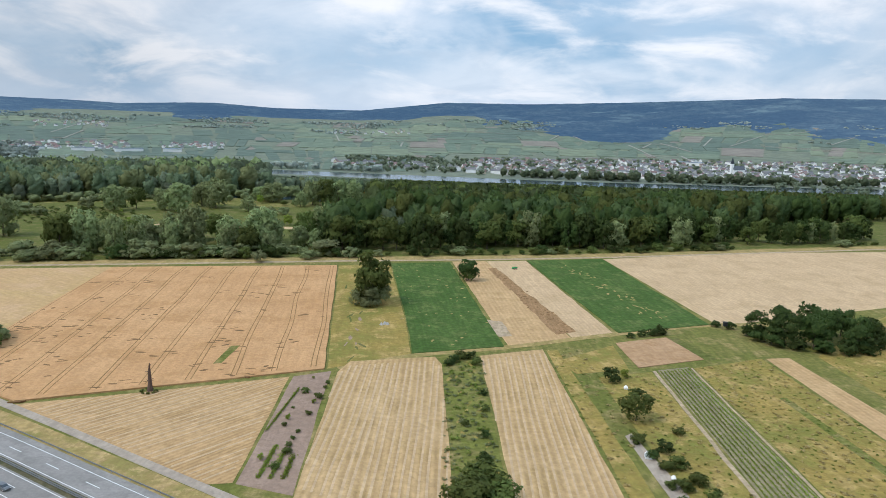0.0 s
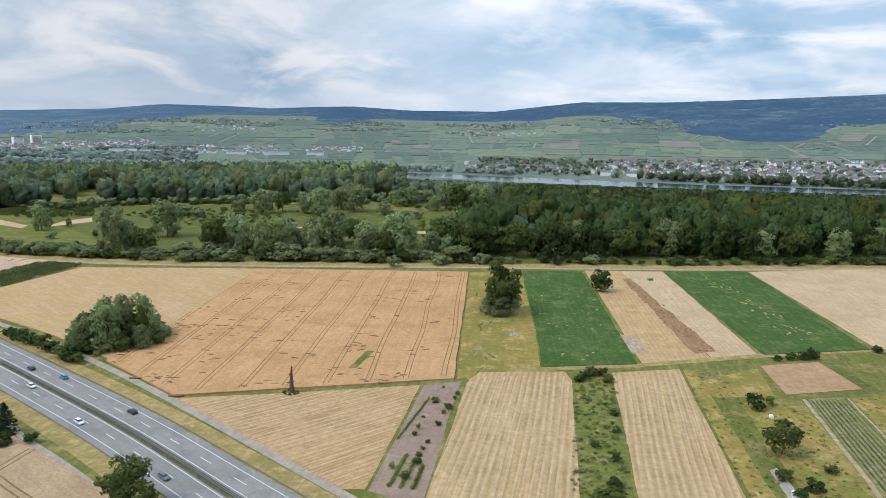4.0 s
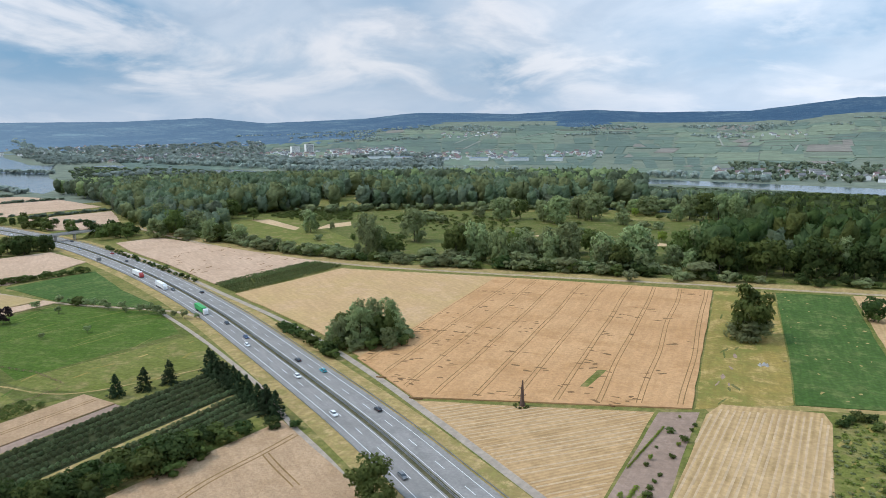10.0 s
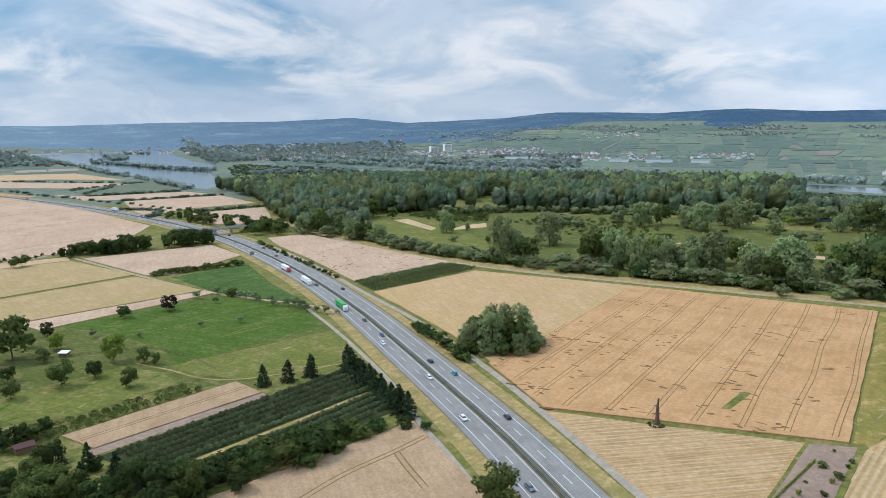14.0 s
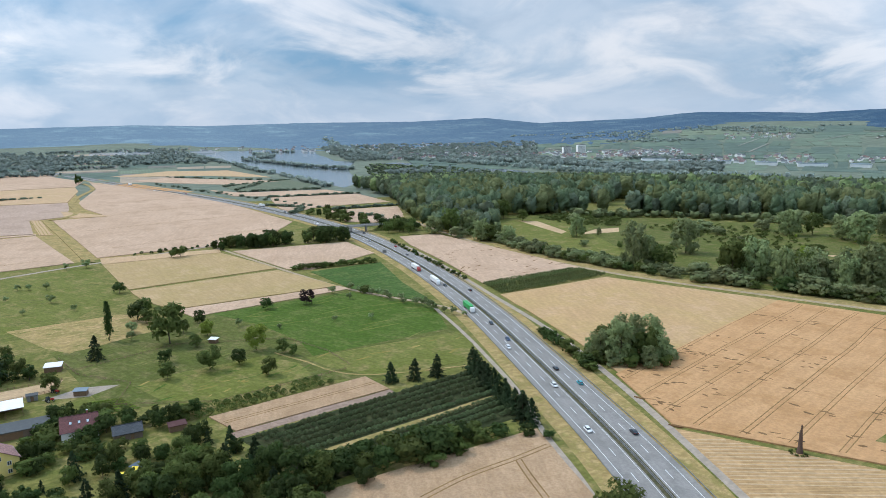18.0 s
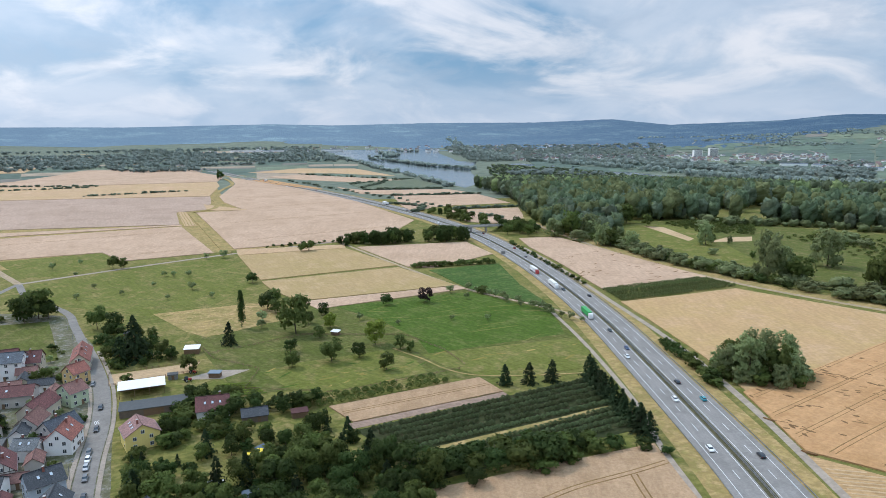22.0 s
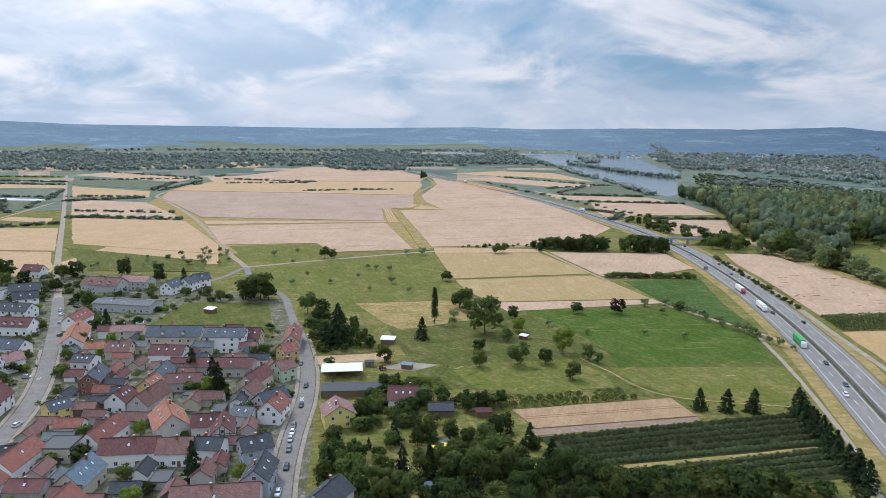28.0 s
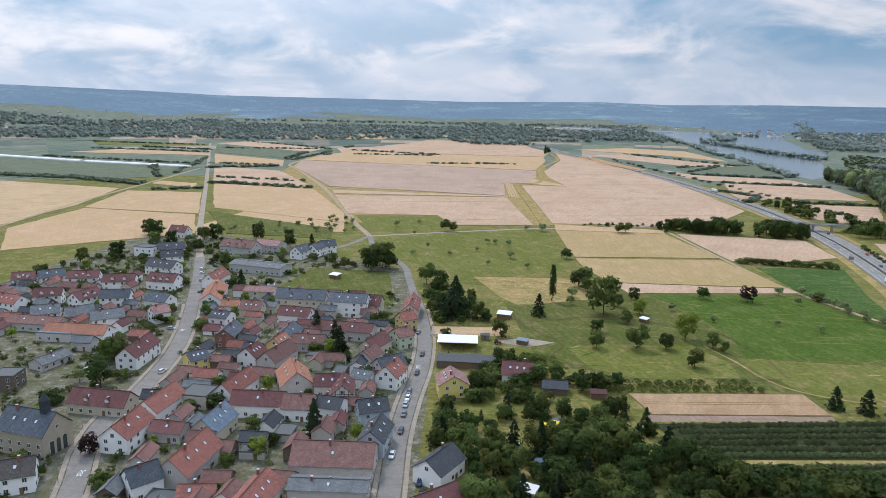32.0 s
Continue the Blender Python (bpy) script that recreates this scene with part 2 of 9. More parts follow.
def tile_mat(name, a, b, vary=0.15, size=0.36):
    """Roof tiles: courses along the slope in object space, mossy stains."""
    m, n, ln, bs = shader(name, 0.8, 0.25)
    tc = n("ShaderNodeTexCoord")
    br = n("ShaderNodeTexBrick")
    br.inputs["Scale"].default_value = 1.0 / size
    br.inputs["Mortar Size"].default_value, br.inputs["Brick Width"].default_value, br.inputs["Row Height"].default_value = 0.07, 0.75, 1.0
    br.inputs["Color1"].default_value, br.inputs["Color2"].default_value = rgba(a), rgba(b)
    br.inputs["Mortar"].default_value = rgba(tuple(v * 0.45 for v in a))
    ln(tc.outputs["UV"], br.inputs[0])
    f = noise_fac(n, ln, tc.outputs["Object"], 0.55, 7, 0.42, 0.64, 0.75)
    k = n("ShaderNodeMath")
    k.operation = "MULTIPLY"
    k.inputs[1].default_value = 0.68
    ln(f, k.inputs[0])
    col = mix_rgb(n, ln, k.outputs[0], br.outputs[0], tuple(v * 0.5 + 0.012 for v in a))
    oi, hs, mr = n("ShaderNodeObjectInfo"), n("ShaderNodeHueSaturation"), n("ShaderNodeMapRange")
    mr.inputs[3].default_value, mr.inputs[4].default_value = 1 - vary, 1 + vary
    ln(oi.outputs["Random"], mr.inputs[0])
    ln(mr.outputs[0], hs.inputs["Value"])
    ln(col, hs.inputs["Color"])
    ln(hs.outputs[0], bs.inputs["Base Color"])
    add_bump(n, ln, bs, br.outputs[1], -0.4, 0.05)
    return m


def water_mat():
    m, n, ln, bs = shader("river_water", 0.12, 0.5)
    geo = n("ShaderNodeNewGeometry")
    f = noise_fac(n, ln, geo.outputs["Position"], 0.02, 5)
    ln(mix_rgb(n, ln, f, (0.030, 0.052, 0.060), (0.050, 0.075, 0.080)), bs.inputs["Base Color"])
    add_bump(n, ln, bs, noise_fac(n, ln, geo.outputs["Position"], 0.25, 4, 0.2, 0.8), 0.12, 0.6)
    return m


def far_hill_mat(name="far_woods_hazed", glow=(0.060, 0.122, 0.228), pale=(0.075, 0.100, 0.085)):
    """Wooded ridges kilometres away; the blue haze before them is put into their emission."""
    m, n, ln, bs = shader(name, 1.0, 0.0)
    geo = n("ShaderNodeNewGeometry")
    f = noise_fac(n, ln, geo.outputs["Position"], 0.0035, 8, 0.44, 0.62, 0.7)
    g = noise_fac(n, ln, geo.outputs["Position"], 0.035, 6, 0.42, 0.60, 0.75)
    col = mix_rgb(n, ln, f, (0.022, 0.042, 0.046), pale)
    gk = n("ShaderNodeMath")
    gk.operation = "MULTIPLY"
    gk.inputs[1].default_value = 0.8
    ln(g, gk.inputs[0])
    col = mix_rgb(n, ln, gk.outputs[0], col, (0.004, 0.010, 0.016))
    add_bump(n, ln, bs, g, 0.8, 14.0)
    vo = n("ShaderNodeTexVoronoi")
    vo.inputs["Scale"].default_value = 0.009
    ln(geo.outputs["Position"], vo.inputs[0])
    sp = n("ShaderNodeSeparateColor")
    ln(vo.outputs["Color"], sp.inputs[0])
    pk = n("ShaderNodeMapRange")
    pk.inputs[1].default_value, pk.inputs[2].default_value, pk.inputs[4].default_value = 0.72, 1.0, 0.6
    ln(sp.outputs[0], pk.inputs[0])
    gate = n("ShaderNodeMath")
    gate.operation = "MULTIPLY"
    ln(pk.outputs[0], gate.inputs[0])
    ln(f, gate.inputs[1])
    col = mix_rgb(n, ln, gate.outputs[0], col, tuple(2.4 * v for v in pale))
    ln(col, bs.inputs["Base Color"])
    # the emission that stands for haze is painted paler towards the west
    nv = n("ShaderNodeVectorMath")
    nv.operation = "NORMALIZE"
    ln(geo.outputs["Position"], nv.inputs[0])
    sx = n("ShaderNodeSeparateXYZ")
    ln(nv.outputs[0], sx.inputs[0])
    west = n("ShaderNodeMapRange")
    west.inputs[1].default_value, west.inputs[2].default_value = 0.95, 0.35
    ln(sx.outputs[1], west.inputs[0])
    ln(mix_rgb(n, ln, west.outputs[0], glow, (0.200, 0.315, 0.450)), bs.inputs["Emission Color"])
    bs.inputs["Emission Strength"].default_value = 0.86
    return m


M = {}
M["grass"] = field_mat("rough_grass", (0.138, 0.152, 0.036), (0.225, 0.208, 0.066), (0.310, 0.252, 0.105), patch=0.03)
M["meadow"] = field_mat("meadow_grass", (0.105, 0.124, 0.028), (0.138, 0.146, 0.042), (0.205, 0.182, 0.076), angle=-75, patch=0.035)
M["meadow_lush"] = field_mat("lush_meadow", (0.070, 0.122, 0.016), (0.094, 0.140, 0.026), (0.134, 0.158, 0.044), angle=-75, patch=0.03)
M["meadow_bright"] = field_mat("mown_meadow", (0.144, 0.160, 0.034), (0.178, 0.184, 0.050), (0.265, 0.226, 0.090), angle=-75, patch=0.03)
M["dry_meadow"] = field_mat("dry_meadow", (0.325, 0.248, 0.072), (0.185, 0.186, 0.046), (0.440, 0.325, 0.125), angle=10, patch=0.035)
M["wheat"] = field_mat("ripe_wheat", (0.505, 0.302, 0.142), (0.552, 0.342, 0.168), (0.450, 0.264, 0.118), angle=7, patch=0.02, fine=1.4, grit=0.26)
M["wheat_pink"] = field_mat("ripe_wheat_reddish", (0.500, 0.340, 0.226), (0.550, 0.380, 0.260), (0.448, 0.302, 0.198), angle=60, patch=0.012, fine=0.8, warm=False, grit=0.26)
M["wheat_grey"] = field_mat("ripe_wheat_greyish", (0.430, 0.306, 0.226), (0.476, 0.340, 0.254), (0.385, 0.270, 0.198), angle=85, patch=0.012, fine=0.8, warm=False, grit=0.26)
M["barley"] = field_mat("pale_barley", (0.520, 0.345, 0.200), (0.490, 0.340, 0.178), (0.555, 0.375, 0.228), angle=60, patch=0.016, warm=False, grit=0.26)
M["barley_yellow"] = field_mat("yellowing_barley", (0.495, 0.318, 0.162), (0.470, 0.325, 0.138), (0.525, 0.345, 0.190), angle=60, patch=0.011, grit=0.26, warm=False)
M["barley_green"] = field_mat("half_ripe_barley", (0.432, 0.300, 0.148), (0.392, 0.284, 0.124), (0.470, 0.330, 0.174), angle=85, patch=0.02, warm=False, grit=0.26)
M["stubble"] = field_mat("straw_stubble", (0.395, 0.272, 0.128), (0.450, 0.322, 0.165), (0.330, 0.232, 0.100), angle=0, row=2.3, row_amount=0.40, patch=0.03, grit=0.26)
M["stubble_diag"] = field_mat("straw_stubble_diagonal", (0.395, 0.262, 0.124), (0.455, 0.312, 0.158), (0.340, 0.226, 0.104), angle=-38, row=1.6, row_amount=0.35, patch=0.03, grit=0.26)
M["swath"] = field_mat("straw_swath", (0.490, 0.365, 0.215), (0.535, 0.405, 0.245), patch=0.2, grit=0.26)
M["tan"] = field_mat("harvested_field", (0.440, 0.300, 0.150), (0.500, 0.350, 0.180), (0.380, 0.260, 0.120), angle=6, row=2.2, row_amount=0.2, patch=0.03, grit=0.26)
M["tan_pale"] = field_mat("pale_harvested_field", (0.490, 0.362, 0.212), (0.545, 0.405, 0.242), (0.435, 0.320, 0.178), angle=6, row=2.0, row_amount=0.15, patch=0.02, grit=0.26)
M["brown_plot"] = field_mat("reddish_dry_plot", (0.400, 0.260, 0.140), (0.450, 0.300, 0.170), (0.350, 0.220, 0.110), patch=0.06, grit=0.26)
M["turned"] = field_mat("turned_straw", (0.330, 0.205, 0.100), (0.420, 0.275, 0.140), (0.250, 0.150, 0.070), patch=0.25, fine=2.0, grit=0.5)
M["crop_soil"] = field_mat("row_crop_soil", (0.300, 0.262, 0.165), (0.235, 0.228, 0.120), (0.350, 0.300, 0.200), angle=0, patch=0.1)
M["median"] = field_mat("median_weeds", (0.115, 0.110, 0.062), (0.165, 0.150, 0.085), (0.080, 0.090, 0.040), patch=0.2, fine=2.0)
# grass colour darkened to hold the shade between the orchard rows
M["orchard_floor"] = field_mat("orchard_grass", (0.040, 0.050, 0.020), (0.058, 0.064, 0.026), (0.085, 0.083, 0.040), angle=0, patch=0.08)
M["clover"] = field_mat("green_crop", (0.056, 0.108, 0.024), (0.080, 0.132, 0.034), (0.135, 0.168, 0.055), angle=7, row=1.5, row_amount=0.10, patch=0.03)
M["soil"] = field_mat("bare_soil", (0.300, 0.220, 0.165), (0.336, 0.250, 0.190), (0.268, 0.196, 0.144), patch=0.06, grit=0.26)
M["track_soil"] = field_mat("wheel_track", (0.250, 0.160, 0.065), (0.300, 0.195, 0.085), patch=0.2)
M["laid"] = field_mat("laid_crop", (0.205, 0.122, 0.056), (0.260, 0.158, 0.074), patch=0.4)
M["verge"] = field_mat("dry_verge", (0.400, 0.300, 0.125), (0.240, 0.222, 0.072), (0.470, 0.350, 0.170), patch=0.08)
M["dirt"] = field_mat("dirt_track", (0.420, 0.340, 0.230), (0.480, 0.390, 0.270), (0.330, 0.270, 0.150), patch=0.1)
M["far_lane"] = field_mat("distant_lane", (0.300, 0.295, 0.250), (0.340, 0.330, 0.280), patch=0.05, warm=False)
M["concrete_track"] = field_mat("old_concrete_track", (0.350, 0.305, 0.245), (0.410, 0.360, 0.290), patch=0.15, grit=0.26)
M["asphalt"] = field_mat("asphalt", (0.250, 0.234, 0.214), (0.282, 0.265, 0.243), (0.222, 0.207, 0.189), angle=58, patch=0.05, fine=2.0, bump=0.08, grit=0.22)
M["street"] = field_mat("street_asphalt", (0.240, 0.220, 0.197), (0.270, 0.249, 0.224), (0.208, 0.190, 0.169), patch=0.08, fine=2.0, bump=0.08, grit=0.22)
M["paving"] = field_mat("pale_paving", (0.340, 0.300, 0.245), (0.390, 0.345, 0.285), patch=0.2, fine=2.0, grit=0.22)
M["paint"] = plain_mat("road_paint", (0.68, 0.68, 0.67), (0.58, 0.58, 0.57), 0.5, 0.7, 0)
M["steel"] = plain_mat("galvanised_steel", (0.26, 0.265, 0.27), (0.20, 0.205, 0.21), 1.0, 0.6, 0.05, metal=0.3)
M["water"] = water_mat()
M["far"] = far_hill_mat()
M["bark"] = plain_mat("bark", (0.115, 0.090, 0.065), (0.075, 0.058, 0.042), 2.0, 0.95, 0.6)
M["deadwood"] = plain_mat("weathered_dead_wood", (0.150, 0.095, 0.070), (0.095, 0.060, 0.045), 1.0, 0.95, 0.6)
M["leaf"] = leaf_mat("broadleaf_foliage", (0.048, 0.075, 0.020), (0.110, 0.138, 0.042))
M["leaf_dark"] = leaf_mat("dark_foliage", (0.024, 0.046, 0.014), (0.060, 0.087, 0.026))
M["leaf_poplar"] = leaf_mat("poplar_foliage", (0.118, 0.165, 0.078), (0.235, 0.276, 0.140))
M["leaf_willow"] = leaf_mat("willow_foliage", (0.122, 0.154, 0.076), (0.208, 0.236, 0.128))
M["leaf_bright"] = leaf_mat("young_foliage", (0.124, 0.190, 0.030), (0.212, 0.260, 0.055))
M["leaf_orchard"] = leaf_mat("orchard_foliage", (0.060, 0.090, 0.046), (0.150, 0.190, 0.100))
M["leaf_sage"] = leaf_mat("young_fruit_foliage", (0.075, 0.105, 0.040), (0.150, 0.180, 0.080))
M["leaf_conifer"] = leaf_mat("conifer_needles", (0.015, 0.030, 0.014), (0.038, 0.057, 0.026))
M["leaf_copper"] = leaf_mat("copper_foliage", (0.020, 0.015, 0.016), (0.046, 0.028, 0.030))
M["leaf_deep"] = leaf_mat("deep_forest_foliage", (0.040, 0.066, 0.026), (0.080, 0.112, 0.044))
M["leaf_vine"] = leaf_mat("vine_foliage", (0.088, 0.147, 0.028), (0.160, 0.210, 0.047))
M["leaf_wood"] = leaf_mat("floodplain_foliage", (0.070, 0.106, 0.066), (0.140, 0.182, 0.116))
# the pale blue haze over far trees is mixed into these two leaf colours
M["leaf_haze"] = leaf_mat("haze_paled_foliage", (0.190, 0.245, 0.255), (0.275, 0.330, 0.330))
M["leaf_far"] = leaf_mat("haze_tinted_foliage", (0.104, 0.146, 0.108), (0.176, 0.220, 0.162))
M["leaf_straw"] = leaf_mat("dry_flower_tufts", (0.300, 0.260, 0.110), (0.430, 0.370, 0.190))
M["cabbage"] = field_mat("blue_green_crop", (0.125, 0.155, 0.105), (0.165, 0.190, 0.130), (0.210, 0.205, 0.140), angle=70, row=3.0, row_amount=0.2, patch=0.03)
M["wheat_tan"] = field_mat("ripe_wheat_brownish", (0.440, 0.288, 0.168), (0.490, 0.328, 0.196), (0.390, 0.252, 0.142), angle=60, patch=0.03, fine=2.2, grit=0.32, warm=False)
M["pool_water"] = plain_mat("pool_water", (0.12, 0.42, 0.58), (0.16, 0.48, 0.62), 0.5, 0.1, 0)
M["yellow_sheet"] = plain_mat("yellow_canvas", (0.80, 0.60, 0.04), (0.72, 0.52, 0.03), 1.0, 0.6, 0.05)

# ---- building helpers ----
rnd = random.Random(7)


class Shape:
    """Collects vertices and faces of one mesh."""

    def __init__(self):
        self.v, self.f = [], []

    def add(self, verts, faces):
        k = len(self.v)
        self.v += [tuple(p) for p in verts]
        self.f += [tuple(i + k for i in q) for q in faces]
        return self

    def box(self, c, s, turn=0.0):
        x, y, z = (v / 2 for v in s)
        cs, sn = math.cos(turn), math.sin(turn)
        pts = [(-x, -y, -z), (x, -y, -z), (x, y, -z), (-x, y, -z), (-x, -y, z), (x, -y, z), (x, y, z), (-x, y, z)]
        pts = [(c[0] + px * cs - py * sn, c[1] + px * sn + py * cs, c[2] + pz) for px, py, pz in pts]
        return self.add(pts, [(3, 2, 1, 0), (4, 5, 6, 7), (0, 1, 5, 4), (1, 2, 6, 5), (2, 3, 7, 6), (3, 0, 4, 7)])

    def prism(self, outline, z0, z1):
        """An upright slab on a counterclockwise outline."""
        if sum(a[0] * b[1] - b[0] * a[1] for a, b in zip(outline, outline[1:] + outline[:1])) < 0:
            outline = outline[::-1]
        n = len(outline)
        top = [(p[0], p[1], z1 + (p[2] if len(p) > 2 else 0)) for p in outline]
        low = [(p[0], p[1], z0 + (p[2] if len(p) > 2 else 0)) for p in outline]
        return self.add(low + top, [tuple(range(n, 2 * n))] + [(i, (i + 1) % n, n + (i + 1) % n, n + i) for i in range(n)])

    def tube(self, p, q, r0, r1, n=6, cap=False):
        p, q = Vector(p), Vector(q)
        d = (q - p).normalized()
        a = d.orthogonal().normalized()
        b = d.cross(a)
        ring = [(math.cos(2 * math.pi * i / n), math.sin(2 * math.pi * i / n)) for i in range(n)]
        vs = [p + (a * c + b * s) * r0 for c, s in ring] + [q + (a * c + b * s) * r1 for c, s in ring]
        fs = [(i, (i + 1) % n, n + (i + 1) % n, n + i) for i in range(n)]
        if cap:
            fs += [tuple(range(n, 2 * n)), tuple(range(n - 1, -1, -1))]
        return self.add(vs, fs)

    def mesh(self, name, *mats):
        me = bpy.data.meshes.new(name)
        me.from_pydata(self.v, [], self.f)
        for m in mats:
            me.materials.append(m)
        return me


def part(name, shape, material, parent, label=""):
    me = shape.mesh(name, material) if isinstance(shape, Shape) else shape
    ob = new(name, me)
    ob.parent = parent
    if label:
        tagged(ob, label)
    return ob


def thing(name, label, category, group="", kind="", at=None, shape=None, material=None):
    data = None
    if shape is not None:
        data = shape.mesh(name, material) if isinstance(shape, Shape) else shape
    ob = tagged(new(name, data), label, category, group, kind)
    if at is not None:
        ob.matrix_world = at
    return ob


def np_mesh(name, verts, quads, mat, soft=None):
    me = bpy.data.meshes.new(name)
    verts, quads = np.asarray(verts, np.float32), np.asarray(quads, np.int32)
    me.vertices.add(len(verts))
    me.vertices.foreach_set("co", verts.ravel())
    me.loops.add(quads.size)
    me.loops.foreach_set("vertex_index", quads.ravel())
    me.polygons.add(len(quads))
    me.polygons.foreach_set("loop_start", np.arange(0, quads.size, quads.shape[1], dtype=np.int32))
    me.update(calc_edges=True)
    me.materials.append(mat)
    if soft is not None:
        me.normals_split_custom_set_from_vertices(soft)
    return me


def inside(x, y, poly):
    hit = False
    for (x0, y0), (x1, y1) in zip(poly, poly[1:] + poly[:1]):
        if (y0 > y) != (y1 > y) and x < x0 + (y - y0) * (x1 - x0) / (y1 - y0):
            hit = not hit
    return hit


def spline(pts, step):
    """Catmull-Rom through plan points, every step metres."""
    out = []
    P = [Vector(p) for p in pts]
    P = [2 * P[0] - P[1]] + P + [2 * P[-1] - P[-2]]
    for a, b, c, d in zip(P, P[1:], P[2:], P[3:]):
        k = max(1, round((c - b).length / step))
        for i in range(k):
            u = i / k
            out.append(0.5 * (2 * b + (c - a) * u + (2 * a - 5 * b + 4 * c - d) * u * u + (3 * b - a - 3 * c + d) * u ** 3))
    return out + [P[-2]]


def normals(line):
    res = []
    for i in range(len(line)):
        d = (line[min(i + 1, len(line) - 1)] - line[max(i - 1, 0)]).normalized()
        res.append(Vector((d.y, -d.x)))
    return res


def ribbon(shape, line, off, width, z0, z1):
    """A strip along a plan line, off metres to its right, with sides down to z0."""
    ns = normals(line)
    vs, fs = [], []
    for p, n in zip(line, ns):
        a, b = p + n * (off - width / 2), p + n * (off + width / 2)
        vs += [(a.x, a.y, z0), (a.x, a.y, z1), (b.x, b.y, z1), (b.x, b.y, z0)]
    for i in range(len(line) - 1):
        k = 4 * i
        fs += [(k, k + 1, k + 5, k + 4), (k + 1, k + 2, k + 6, k + 5), (k + 2, k + 3, k + 7, k + 6)]
    return shape.add(vs, fs)


# ---- terrain ----
RIDGE = {-180: 0.5, -60: 1.9, -31: 2.0, -25: 2.0, -15: 1.5, -6.6: 1.12, 0: 1.05, 6.8: 0.22, 13.7: 0.2, 18.4: 0.45, 26.5: 0.5, 31.8: 0.4,
         36: -0.05, 43.7: -0.35, 48: 0.1, 54: -0.12, 62: -0.1, 70: -0.25, 74.6: -0.12, 85: -0.28, 94: -0.2, 104: -0.12, 109: 0.1, 118: 0.35, 180: 0.5}
RB, RE = np.array(list(RIDGE)), np.array(list(RIDGE.values()))


def ground_z(x, y):
    r = math.hypot(x, y)
    if r < 1700:
        return 0.0
    b = math.degrees(math.atan2(-x, y))
    e = float(np.interp(b, RB, RE))
    r0 = float(np.interp(b, (-60, 34, 50, 105, 120), (1750, 1750, 2900, 2900, 2000)))
    s = max(0.0, (r - r0) / (4700 - r0))
    lump = noise.noise(Vector((x * 0.0011, y * 0.0011, 3.0))) * 14 * s * max(0.0, 1.15 - s)
    return (105 + 4700 * math.tan(radians(e))) * min(s, 1.0) ** 1.75 + lump


# where the forest begins on the slopes: bearing and distance
EDGE_B = [-60, -31.5, -28.4, -25.5, -23.7, -21.8, -18.2, -15.8, -13.7, -10.7, -7.1, -3.1, 0.3, 4.1, 8.5, 15, 21, 27, 32, 40, 60]
EDGE_R = [3400, 3100, 3240, 3460, 3340, 3500, 3300, 2940, 2840, 3020, 3520, 3680, 4160, 3880, 4320, 4280, 3340, 3720, 3460, 3750, 3750]


def wood_edge(x, y):
    """How far the wooded ridge stands above or below the open slope: an uneven forest edge."""
    r = math.hypot(x, y)
    edge = float(np.interp(math.degrees(math.atan2(-x, y)), EDGE_B, EDGE_R))
    k = (r - edge) / 400 + 1.3 * noise.noise(Vector((x * 0.0013, y * 0.0013, 8.0))) + 0.5 * noise.noise(Vector((x * 0.005, y * 0.005, 4.0)))
    return max(-8.0, min(9.0, 12 * k)) + (2.5 * noise.noise(Vector((x * 0.02, y * 0.02, 1.0))) if k > 0 else 0)


def near_edge(x, y):
    """The nearer ridge sinks away behind the valley mouth."""
    b = math.degrees(math.atan2(-x, y))
    return wood_edge(x, y) - max(0.0, b - 17) ** 1.5 * 1.3


def far_edge(x, y):
    b = math.degrees(math.atan2(-x, y))
    r = math.hypot(x, y)
    low = (r - float(np.interp(b, (56, 72), (2750, 3750)))) / 300 + 1.2 * noise.noise(Vector((x * 0.0016, y * 0.0016, 2.0))) + max(-1.5, min(1.0, (b - 46) / 12)) - 0.8 + 1.4 * noise.noise(Vector((x * 0.004, y * 0.004, 12.0)))
    return max(wood_edge(x, y), max(-8.0, min(2.0, 4 * low))) - max(0.0, 33 - b) * 3


def polar_sheet(name, radii, mat, lift=None, b0=-60, b1=135):
    angs = list(np.arange(b0, b1, 1.0 if not lift else 0.4)) + (list(np.arange(135, 300, 7.5)) if b1 == 135 and b0 == -60 else [b1])
    vs = [(-r * math.sin(radians(b)), r * math.cos(radians(b)), ground_z(-r * math.sin(radians(b)), r * math.cos(radians(b))) + (lift(-r * math.sin(radians(b)), r * math.cos(radians(b))) if lift else 0)) for r in radii for b in angs]
    n = len(angs)
    fs = [(i * n + j, i * n + (j + 1) % n, (i + 1) * n + (j + 1) % n, (i + 1) * n + j) for i in range(len(radii) - 1) for j in range(n if b1 == 135 and b0 == -60 else n - 1)]
    s = Shape().add(vs, fs)
    if radii[0] < 10:
        s.f.append(tuple(range(n))[::-1])
    me = s.mesh(name, mat)
    me.shade_smooth()
    return me


